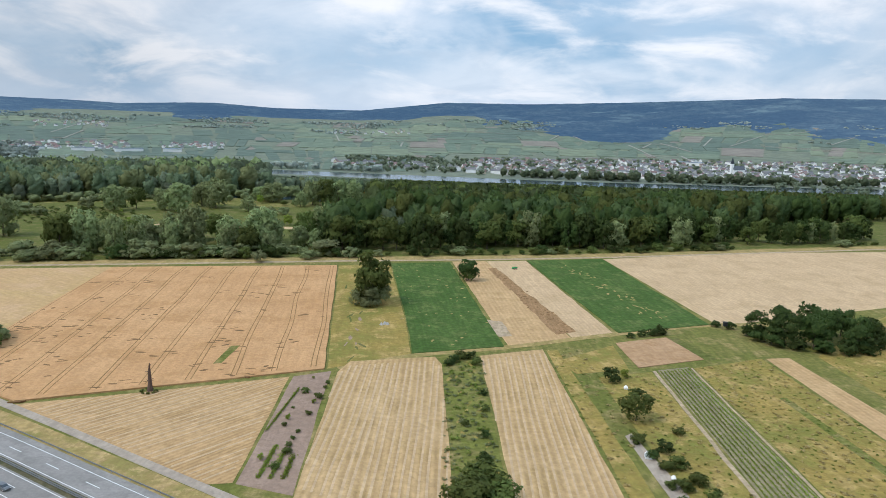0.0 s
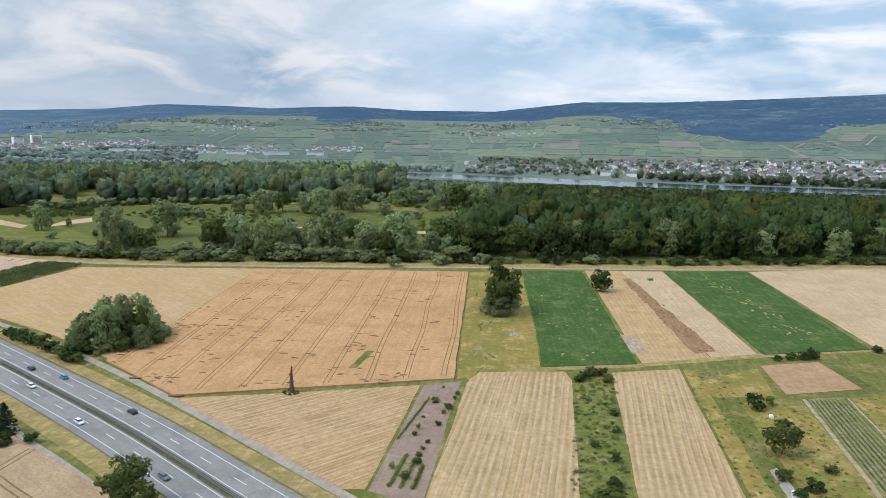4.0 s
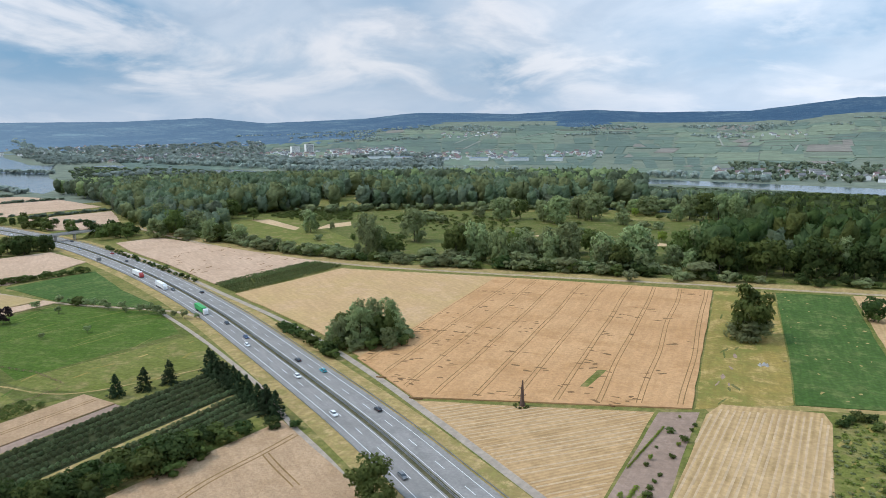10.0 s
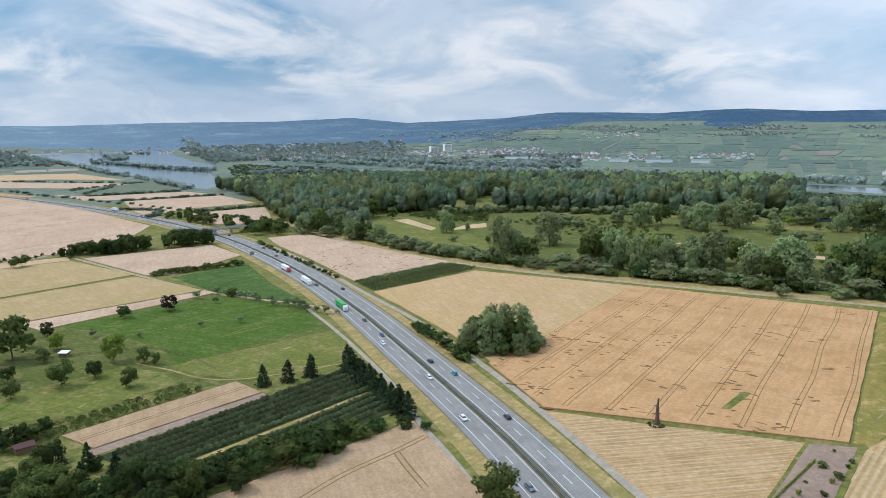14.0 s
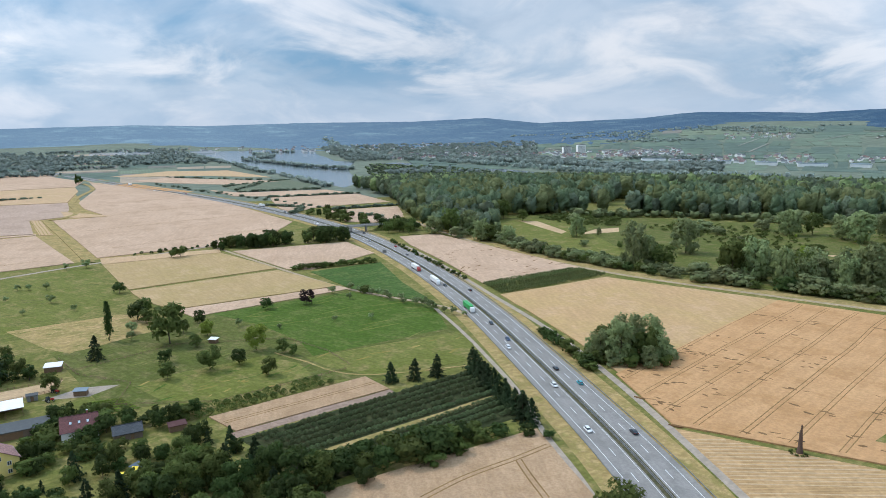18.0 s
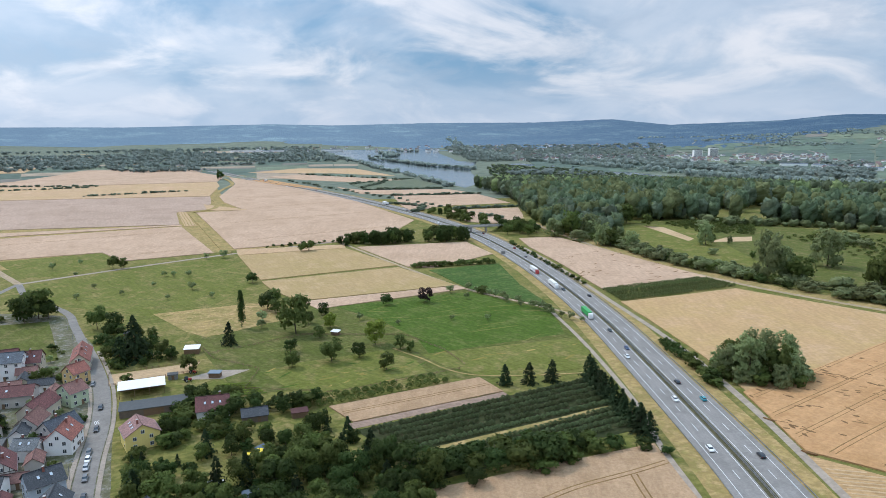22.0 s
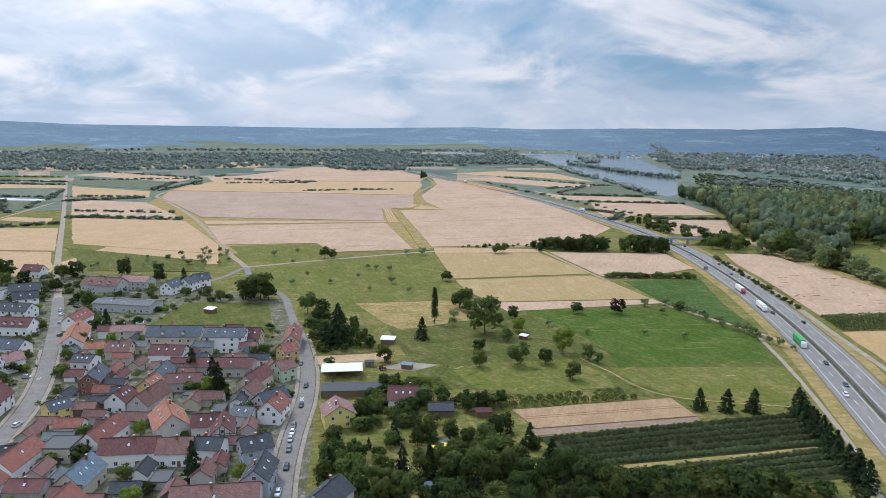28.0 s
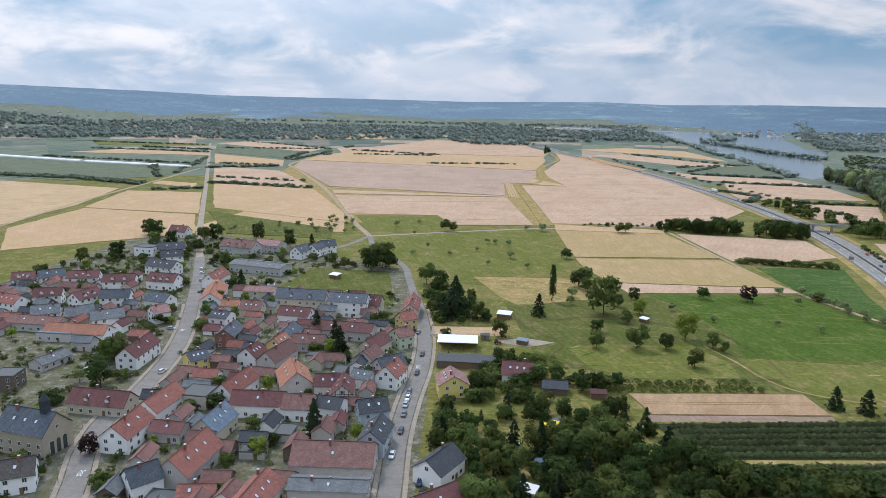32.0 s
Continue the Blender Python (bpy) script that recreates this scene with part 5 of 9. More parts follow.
def levee_side(s, off):
    """A point s metres along the levee track, off metres towards the river."""
    gone = 0.0
    for a, b in zip(LEVEE, LEVEE[1:]):
        L = (b - a).length
        if gone + L >= s:
            d = (b - a) / L
            return a + d * (s - gone) + Vector((-d.y, d.x)) * off
        gone += L
    return LEVEE[-1] + Vector((0, off))


s = 4.0
while s < 1150:
    p = levee_side(s, rnd.uniform(11, 19))
    dense = s < 330 or rnd.random() < 0.8
    if dense and not (890 < s < 990):
        key = rnd.choice(["willow", "willow", "bush", "bush", "bush_dark"]) if s < 560 else rnd.choice(["bush", "bush_dark", "bush_dark", "willow"])
        h = rnd.uniform(6, 12) if s < 560 else rnd.uniform(3.5, 8.5)
        tree(key, p.x, p.y, h, group="shrubs along the levee")
    if s < 560 and rnd.random() < 0.7:
        p = levee_side(s, rnd.uniform(24, 34))
        tree("willow", p.x, p.y, rnd.uniform(5, 9), group="shrubs along the levee")
    s += rnd.uniform(6.0, 9.5)
for x, y, h, w in ((-447, 521, 22, 17), (-325, 444, 36, 22), (-321, 457, 25, 18), (-331, 524, 31, 28), (-308, 458, 19, 24), (-256, 463, 29, 21), (-242, 468, 31, 22), (-219, 463, 29, 16), (-220, 509, 22, 22),
                   (-196, 505, 25, 20), (-180, 503, 31, 24), (-177, 544, 19, 19), (-150, 490, 26, 21)):
    tree(rnd.choice(["poplar", "poplar", "poplar", "broad"]), x, y, h, w, group="floodplain trees")
for x, y, h, w in ((-131, 504, 31, 29), (-143, 518, 20, 17), (-104, 533, 26, 22), (-92, 536, 30, 24), (-82, 584, 21, 22), (-67, 582, 25, 25), (-317, 675, 26, 25), (-304, 694, 22, 19), (-256, 679, 30, 32), (-275, 689, 22, 22),
                   (-233, 717, 31, 30), (-251, 728, 26, 23), (-190, 783, 22, 33), (-207, 792, 17, 20), (-153, 748, 17, 18), (-144, 767, 28, 26), (-130, 768, 30, 26), (-116, 773, 29, 26), (-101, 770, 29, 26)):
    tree(rnd.choice(["poplar", "poplar", "broad", "poplar"]), x, y, h, w, group="floodplain trees")
for x, y in scatter([(-290, 462), (-250, 520), (-170, 540), (-70, 560), (-60, 520), (-110, 488), (-200, 474)], 17, 59):
    if rnd.random() < 0.62:
        tree(rnd.choice(["poplar", "poplar", "broad", "willow"]), x, y, hh := rnd.uniform(13, 25), hh * 0.85, group="floodplain trees")
for x, y, h, w in ((-195, 699, 15, 17), (-589, 558, 23, 21), (-597, 553, 19, 19), (-603, 609, 20, 24), (-602, 472, 27, 27), (-547, 446, 27, 22), (-542, 466, 23, 22), (-494, 440, 21, 22), (-556, 432, 19, 22), (-461, 444, 18, 15),
                   (-536, 462, 18, 17), (-487, 443, 18, 16)):
    tree(rnd.choice(["poplar", "broad", "poplar"]), x, y, h, w, group="floodplain trees")
for x, y, h, w in ((-197, 459, 16, 23), (-207, 456, 9, 14), (-184, 464, 12, 16), (-167, 465, 13, 17), (-150, 475, 10, 16), (-139, 479, 11, 15), (-121, 458, 10, 12), (-117, 492, 8, 16), (-92, 472, 9, 12), (-82, 488, 14, 23),
                   (-64, 484, 10, 14), (-249, 448, 15, 20), (-275, 452, 13, 19), (-224, 890, 14, 28), (-385, 640, 14, 22), (-350, 688, 15, 19), (-264, 436, 9, 13), (-524, 437, 14, 20), (-418, 434, 14, 20), (-396, 432, 13, 18),
                   (-370, 432, 13, 18), (-348, 434, 13, 17), (-331, 436, 10, 13)):
    tree("willow", x, y, h, w, group="shrubs along the levee")
s = 560.0
while s < 1050:
    p = levee_side(s, rnd.uniform(28, 52))
    tree(rnd.choice(["tall_dark", "tall_dark", "broad", "poplar"]), p.x, p.y, rnd.uniform(20, 30) * (1 if s < 860 else 0.8), group="floodplain trees")
    s += rnd.uniform(7, 11)
MEADOW2 = [(-330, 560), (-420, 600), (-330, 720), (-120, 800), (-95, 640), (-110, 540), (-210, 530)]
for i, (x, y) in enumerate(scatter(MEADOW2, 40, 5)):
    tree(rnd.choice(["willow", "bush", "bush", "bright"]), x, y, rnd.choice([3, 4, 5, 7, 10]), group="floodplain trees")
for x, y, h in ((-452, 535, 9), (-440, 545, 8), (-560, 560, 14), (-590, 540, 16), (-520, 600, 12), (-606, 480, 14), (-590, 470, 11), (-580, 500, 16), (-380, 500, 7), (-410, 488, 7)):
    tree(rnd.choice(["poplar", "broad", "willow"]), x, y, h, group="floodplain trees")
field("floodplain meadow between the trees", [(-600, 545), (-535, 600), (-351, 483), (-334, 440), (-459, 462)], "meadow_bright", 0.06, name="meadow")
field("floodplain meadow between the trees", [(-330, 655), (-205, 735), (-77, 758), (-57, 560), (-140, 560), (-271, 575)], "meadow", 0.06, name="meadow")
field("trodden sandy patch on the meadow", [(-565, 559), (-470, 525), (-477, 540), (-547, 571)], "tan_pale", 0.09, name="sand_patch")
field("trodden sandy patch on the meadow", [(-456, 537), (-439, 575), (-457, 598), (-466, 570)], "tan_pale", 0.09, name="sand_patch")
field("pale sandy track on the floodplain meadow", [(-250, 596), (-245, 606), (-70, 612), (-60, 600), (-140, 596)], "tan_pale", 0.09, name="sand_track")

SCRUB = scatter([(-564, 589), (-498, 577), (-462, 610), (-507, 662), (-567, 675)], 6, 51) + scatter([(-440, 620), (-330, 575), (-250, 600), (-300, 680), (-420, 700)], 11, 52)
foliage_stuff("meadow_scrub", "low green scrub on the floodplain meadow", sized(SCRUB, 1.5, 4.5, 1.7, 54), "leaf", "bush", 100, 0.11, "scrub")
EDGE = scatter([(-720, 668), (-600, 640), (-560, 655), (-480, 705), (-399, 756), (-307, 785), (-330, 760), (-470, 690), (-520, 640), (-620, 622)], 9, 55)
crown_stuff("wood_edge_willows", "light silvery willows along the forest edge", sized(EDGE[::2], 6, 13, 1.25, 56), "leaf_willow", "bush", 12, 7, 80, 0.05, "willows")
WILD = scatter([(-330, 745), (-400, 735), (-330, 790), (-210, 850), (-90, 880), (-70, 800), (-160, 800)], 17, 57)
crown_stuff("floodplain_grove", "loose grove of willows before the forest", sized(WILD, 6, 17, 1.0, 58), "leaf_willow", "round", 12, 8, 90, 0.05)

# banks of the river and woods farther off
far_pts = []
r = random.Random(12)
bank = spline([(1150, 1420), (700, 1262), (350, 1232), (110, 1244)], 10)
bank = [bank[r.randrange(len(bank))] for _ in range(300)]
crown_stuff("island_woods", "dense row of trees on the far river bank", sized([(p.x + r.uniform(-20, 20), p.y + r.uniform(-14, 26)) for p in bank], 9, 19, 0.85, 71), "leaf_wood", "round", 10, 7, 40, 0.06)
for pts, n, wid in (([(-120, 1262), (-230, 1280), (-330, 1290)], 40, 40), ([(-3300, 1850), (-2700, 1570), (-2000, 1290), (-1720, 1180)], 130, 60),
                    ([(-780, 1190), (-1020, 1175), (-1250, 1195), (-1500, 1220)], 150, 40), ([(-900, 1400), (-1300, 1330), (-1900, 1420)], 110, 50), ([(-500, 1260), (-700, 1250), (-900, 1150)], 60, 40)):
    line = spline(pts, 12)
    for _ in range(n):
        p = line[r.randrange(len(line))]
        far_pts.append((p.x + r.uniform(-wid, wid) * 0.5, p.y + r.uniform(-wid, wid) * 0.5))
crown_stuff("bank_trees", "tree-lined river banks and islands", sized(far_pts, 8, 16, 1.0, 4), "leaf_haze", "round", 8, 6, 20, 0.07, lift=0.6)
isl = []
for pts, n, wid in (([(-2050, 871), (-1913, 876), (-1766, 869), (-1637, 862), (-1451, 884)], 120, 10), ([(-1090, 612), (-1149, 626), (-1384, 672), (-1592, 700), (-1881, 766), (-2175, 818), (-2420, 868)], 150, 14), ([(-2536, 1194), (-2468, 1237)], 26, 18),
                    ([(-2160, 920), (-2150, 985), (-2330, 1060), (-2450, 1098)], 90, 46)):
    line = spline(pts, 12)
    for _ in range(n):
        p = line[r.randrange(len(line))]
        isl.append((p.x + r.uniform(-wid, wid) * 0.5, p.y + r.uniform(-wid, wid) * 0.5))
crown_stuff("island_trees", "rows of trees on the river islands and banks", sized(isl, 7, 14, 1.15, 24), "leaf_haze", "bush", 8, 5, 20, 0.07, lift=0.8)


RIVER_BEND = [(-1040, 600), (-1384, 660), (-1881, 755), (-2420, 860), (-2950, 980), (-3150, 1400), (-3040, 1660), (-2250, 1265), (-1780, 1065), (-1700, 1085), (-1440, 900), (-1090, 710)]


def on_water(x, y):
    return inside(x, y, RIVER_BEND) or (-1720 < x < -500 and abs(y - 1110) < 75)


dist_pts = []
while len(dist_pts) < 5400:
    b, q = r.uniform(44, 122), r.uniform(1500, 3200)
    x, y = -q * math.sin(radians(b)), q * math.cos(radians(b))
    dens = noise.noise(Vector((x * 0.0022, y * 0.0022, 5.0))) + (0.30 if q > 2000 else -0.10)
    if on_water(x, y):
        continue
    if dens > 0.05 and not inside(x, y, BIG_A) and not inside(x, y, BIG_B):
        dist_pts.append((x, y))
while len(dist_pts) < 6100:
    b, q = r.uniform(30, 60), r.uniform(1560, 2080)
    x, y = -q * math.sin(radians(b)), q * math.cos(radians(b))
    if not on_water(x, y) and y > 1100 and noise.noise(Vector((x * 0.004, y * 0.004, 7.0))) > 0.0:
        dist_pts.append((x, y))
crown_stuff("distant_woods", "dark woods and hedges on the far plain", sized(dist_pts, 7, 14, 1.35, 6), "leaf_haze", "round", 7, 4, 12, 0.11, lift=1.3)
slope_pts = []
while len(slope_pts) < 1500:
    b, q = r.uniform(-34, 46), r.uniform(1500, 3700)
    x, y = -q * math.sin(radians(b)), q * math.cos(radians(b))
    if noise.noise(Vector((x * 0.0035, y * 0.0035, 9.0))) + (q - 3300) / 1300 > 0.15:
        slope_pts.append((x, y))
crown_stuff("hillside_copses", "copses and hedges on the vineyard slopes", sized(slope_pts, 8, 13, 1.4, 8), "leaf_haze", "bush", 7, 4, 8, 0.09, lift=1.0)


# single trees and shrubs
tree("broad", -37, 362, 29, 23, "big bushy grey-green willow beside the clover field")
for x, y, h, w in ((-41, 360, 14, 15), (-33, 361, 13, 15), (-37, 357, 12, 14), (-38, 366, 17, 16)):
    tree("willow", x, y, h, w, "dense lower boughs of the big willow", "big willow")
tree("dark", 16, 423, 14.5, 14, "single round tree at the edge of the clover field")
tree("bush", 16, 422, 8, 10, "leafy shoots round the foot of the single tree")
for x, y, h in ((149, 322, 12), (158, 312, 14), (168, 306, 15), (178, 318, 15), (190, 312, 14), (200, 320, 12), (162, 325, 14), (176, 328, 15), (192, 328, 13), (152, 312, 9), (186, 304, 12), (207, 327, 9)):
    tree("dark", x, y, h * 1.1, h * 1.05, group="dark grove")
for x, y, h in ((147, 316, 6), (152, 308, 7), (160, 304, 7), (170, 300, 8), (180, 300, 8), (190, 303, 8), (198, 310, 7), (205, 318, 7), (210, 326, 6), (146, 325, 6)):
    tree("bush_dark", x, y, h, group="dark grove")
for x, y, h in ((88, 315, 3.5), (94, 318, 4), (100, 320, 4.5), (104, 322, 5.5), (136, 338, 4), (142, 335, 5)):
    tree("bush_dark", x, y, h, group="plot hedge")
tree("bush_dark", 66, 258, 6.5, 8)
tree("broad", 66, 222, 11, 12, "dense green walnut tree in the allotment")
tree("bright", 72, 262, 4, 4)
for x, y, h in ((62, 205, 4), (64, 195, 3.2), (69, 200, 4), (66, 188, 4), (70, 190, 4.5), (67, 177, 4.5), (72, 180, 5), (64, 178, 3), (77, 212, 3), (74, 172, 4), (64, 168, 4), (70, 165, 4)):
    tree(rnd.choice(["bush", "bush_dark", "bush"]), x, y, h, group="allotment shrubs")
for x, y, h in ((12, 170, 11), (9, 162, 12), (15, 164, 10), (6, 274, 4), (9, 278, 4.5), (4, 270, 3.5), (13, 279, 4), (15, 272, 3.5), (12, 178, 6), (10, 150, 10), (14, 190, 3.2), (15, 206, 3), (9, 214, 2.5), (16, 226, 2.6), (16, 240, 2.8)):
    tree(rnd.choice(["bush", "bush_dark", "bush"]), x, y, h, group="weed strip shrubs")
foliage_stuff("weeds", "low weeds and brambles on the overgrown strip", [(rnd.uniform(2, 17), rnd.uniform(148, 281), 0.05, h := rnd.uniform(0.3, 1.3), h * 1.7) for _ in range(170)], "leaf_vine", "bush", 40, 0.14, "weeds")
DRYM = scatter([(104, 276), (138, 290), (146, 150), (146, 120), (107, 120)], 3.2, 61) + scatter([(62, 262), (84, 270), (86, 120), (72, 120)], 3.4, 62) + scatter([(167, 150), (166, 290), (250, 370), (300, 300), (290, 150)], 5.5, 63) + scatter([(45, 292), (62, 300), (64, 215), (52, 170), (50, 172)], 4, 65)
foliage_stuff("meadow_flowers", "pale yellow flower tufts of the dry meadow", sized(DRYM[::2], 0.25, 0.7, 3.2, 64), "leaf_straw", "bush", 12, 0.24, "flowers")
foliage_stuff("meadow_herbs", "green herbs in the dry meadow", sized(DRYM[1::2], 0.2, 0.5, 3.0, 66), "leaf_vine", "bush", 12, 0.24, "weeds")
foliage_stuff("grass_tufts", "pale dry grass tufts on the overgrown strip", [(rnd.uniform(2, 18), rnd.uniform(148, 281), 0.05, h := rnd.uniform(0.3, 1.0), h * 2.2) for _ in range(240)], "leaf_willow", "bush", 24, 0.2, "weeds")
for x, y, h in ((-205, 258, 15), (-197, 262, 21), (-190, 272, 18), (-200, 272, 22), (-190, 282, 15), (-208, 266, 16), (-196, 284, 19), (-186, 276, 14), (-184, 266, 11), (-212, 260, 10)):
    tree(rnd.choice(["poplar", "broad", "willow", "poplar"]), x, y, h, h * 0.8, group="field grove")
for x, y, h in ((-214, 262, 7), (-209, 257, 8), (-203, 255, 8), (-196, 256, 9), (-189, 260, 8), (-183, 266, 8), (-180, 273, 7), (-183, 281, 8), (-188, 288, 7), (-197, 268, 10), (-205, 264, 9), (-192, 266, 10)):
    tree(rnd.choice(["willow", "bush", "willow"]), x, y, h, h * 1.1, group="field grove")
for x, y, h in ((-242, 264, 6), (-236, 261, 6.5), (-230, 259, 6), (-224, 256, 7.5), (-218, 253, 6), (-208, 249, 6), (-203, 246, 7), (-198, 243, 5), (-247, 266, 5), (-253, 269, 4)):
    tree("bush_dark" if rnd.random() < 0.5 else "bush", x, y, h, group="motorway hedge")
x, y = -290.0, 291.0
for i in range(18):
    tree(rnd.choice(["bush", "bush_dark"]), -380 - i * 9.5, 322 + i * 2.9 + rnd.uniform(-1, 1), rnd.uniform(2.5, 5), group="motorway hedge")
for x, y, h in ((-245, 166, 8.8), (-241, 176, 9.6), (-238, 186, 10)):
    tree("conifer", x, y, h * 1.05, h * 0.92, "single dark spruce in the meadow corner", "meadow spruces")
for i in range(13):
    u = i / 12
    tree("conifer", -233 + 58 * u + rnd.uniform(-1, 1), 203 - 22 * u + rnd.uniform(-1, 1), hh := rnd.uniform(8.5, 11.5), hh * 0.95, "", "spruce row")
tree("broad", -112, 152, 13.5, 14, "large green tree between farm track and motorway")
tree("broad", -105, 146, 11, 11)
for x, y, h in ((-183, 121, 9), (-180, 130, 11), (-179, 138, 12), (-180, 146, 10), (-182, 153, 8), (-176, 166, 6), (-170, 174, 5), (-163, 178, 4), (-186, 114, 8), (-188, 106, 9), (-178, 110, 7), (-176, 158, 6), (-190, 128, 8), (-187, 138, 9), (-186, 146, 7), (-184, 98, 8), (-192, 112, 8), (-194, 120, 7), (-174, 134, 7), (-174, 146, 6), (-196, 104, 7), (-183, 160, 6)):
    tree(rnd.choice(["bush_dark", "bush_dark", "bush"]), x, y, h, group="orchard hedge")
for x, y, h, key in ((-360, 29, 22, "conifer"), (-356, 22, 15, "conifer"), (-391, 87, 22.5, "column"), (-365, 110, 22, "broad"), (-430, 116, 11.5, "broad"), (-423, 110, 12, "dark"), (-412, 112, 9, "broad"),
                     (-363, 74, 12, "conifer"), (-501, 120, 8.5, "dark"), (-608, 37, 11, "broad"), (-606, 44, 9, "broad"), (-603, 189, 9, "broad"), (-605, 196, 10, "broad"), (-394, 136, 7.5, "dark"),
                     (-396, 178, 8, "dark"), (-390, 202, 10, "copper"), (-326, 140, 13.5, "bright"), (-312, 111, 12.5, "broad"), (-311, 125, 8.5, "dark"), (-313, 92, 8.4, "broad"), (-335, 98, 8, "dark"),
                     (-288, 129, 8.8, "broad"), (-313, 148, 7.6, "broad"), (-306, 150, 6, "broad"), (-384, 229, 5, "fruit"), (-470, -13, 19, "broad"), (-462, -20, 17, "dark"), (-478, -22, 15, "broad"),
                     (-466, -8, 13, "dark"), (-568, -149, 14, "dark"), (-560, -156, 12, "broad"), (-566, -115, 13, "dark"), (-573, -198, 15, "dark"), (-580, -206, 14, "broad"), (-298, -26, 16, "conifer"),
                     (-384, -29, 8, "conifer"), (-428, 16, 14, "broad"), (-420, 24, 11, "dark"), (-360, 41, 9, "broad"), (-352, 44, 8, "dark"), (-330, 49, 9, "broad"), (-468, -38, 8, "broad"),
                     (-1490, 296, 21, "column"), (-1490, 300, 18, "dark"), (-366, 130, 9, "bright"), (-350, 118, 7, "broad"), (-398, 100, 7, "fruit"), (-380, 122, 8, "broad"), (-404, 228, 6, "fruit")):
    tree(key, x, y, h)
for x, y, h in ((-556, 68, 5), (-552, 74, 5), (-546, 84, 5.5), (-501, 79, 6.5), (-509, 35, 3.8), (-525, 57, 4), (-509, 8, 5), (-612, 109, 6), (-627, -5, 6.5), (-609, 123, 8), (-640, 15, 5), (-640, 40, 5), (-345, 196, 4), (-335, 214, 4.5),
                (-372, 150, 5), (-480, 60, 4), (-470, 86, 5), (-540, 20, 4), (-590, 10, 4), (-352, 165, 3.5), (-384, 96, 6)):
    tree("fruit", x, y, h, group="meadow fruit trees")
for i in range(16):
    u = i / 15
    tree(rnd.choice(["fruit", "bush", "fruit"]), -405 + 100 * u, 243 + 14 * u + rnd.uniform(-2, 2), rnd.uniform(3.5, 7), group="path trees")
for i in range(14):
    u = i / 13
    tree("bush", -490 + 16 * u + rnd.uniform(-1, 1), 244 + 62 * u, rnd.uniform(4.5, 6.5), group="fruit hedge")
# grove on both sides of the bridge
for i in range(48):
    u = rnd.random()
    tree(rnd.choice(["dark", "tall_dark", "broad"]), -622 + 32 * u + rnd.uniform(-12, 12), 232 + 112 * u, rnd.uniform(11, 17) * (0.5 + 0.5 * min(1, u * 2.5)), group="bridge grove")
for i in range(16):
    tree(rnd.choice(["dark", "broad"]), rnd.uniform(-620, -570), rnd.uniform(398, 436), rnd.uniform(10, 15), group="bridge grove")
for i in range(26):
    tree(rnd.choice(["dark", "broad", "bush"]), rnd.uniform(-790, -650), rnd.uniform(408, 440), rnd.uniform(6, 12), group="bridge grove")
for i in range(10):
    tree("bush_dark", -640 + rnd.uniform(-6, 6), 168 + i * 7, rnd.uniform(2.5, 4.5), group="bridge grove")


def plant_row(name, label, a, b, h, w, mat, per=9.0, size=0.26, posts=True, group="", pitch=0.0):
    """A row of fruit trees, vines or vegetables: foliage and, where they show, its stakes. pitch: metres from tree to tree."""
    rng = np.random.default_rng(int(abs(a[0] * 31 + a[1])))
    a, b = Vector(a), Vector(b)
    L = (b - a).length
    n = int(L * per * 1.7)
    d = (b - a) / L
    if pitch:
        # single trees: a tapering crown round each stem
        k = rng.integers(0, max(1, int(L / pitch)), n)
        count = k.max() + 1
        tall, wide = rng.uniform(0.75, 1.15, count), rng.uniform(0.75, 1.2, count)
        tall *= rng.uniform(0, 1, count) > 0.04
        up = rng.uniform(0, 1, n) ** 0.8
        ang = rng.uniform(0, 6.28, n)
        rad = w * 0.66 * wide[k] * np.sin(math.pi * (0.20 + 0.74 * up)) * rng.uniform(0.65, 1.05, n)
        along_row = (k + 0.5) * pitch + rng.normal(0, 0.12, count)[k] + rad * np.cos(ang)
        off = rad * np.sin(ang)
        z = h * tall[k] * (0.14 + 0.9 * up)
        # normals of low leaves tip down, which puts shade on the row's sides
        m = np.stack([d.x * np.cos(ang) - d.y * np.sin(ang), d.y * np.cos(ang) + d.x * np.sin(ang), 2.0 * up - 0.9], 1)
        keep = tall[k] > 0
        along_row, off, z, m = along_row[keep], off[keep], z[keep], m[keep]
    else:
        along_row = rng.uniform(0, 1, n) * L
        clump = 0.80 + 0.20 * np.sin(along_row * 2.6 + rng.uniform(0, 6))
        off = rng.normal(0, 0.26, n) * w * clump
        z = h * (0.12 + 0.88 * rng.uniform(0, 1, n) ** 0.7) * clump
        m = np.stack([-d.y * np.sign(off), d.x * np.sign(off), np.full(n, 0.9)], 1)
    c = np.stack([a.x + d.x * along_row - d.y * off, a.y + d.y * along_row + d.x * off, z], 1)
    v, soft = leaf_quads(c, m, size, rng)
    ob = thing(name, label, "crop row", group)
    part("foliage", np_mesh("foliage", v, np.arange(len(v)).reshape(-1, 3), M[mat], soft), None, ob)
    if posts:
        s = Shape()
        for i in range(int(L / 8) + 1):
            p = a + d * min(L, i * 8.0)
            s.tube((p.x, p.y, 0), (p.x, p.y, h * 0.95), 0.05, 0.04, 5)
        part("stakes", s, M["deadwood"], ob)


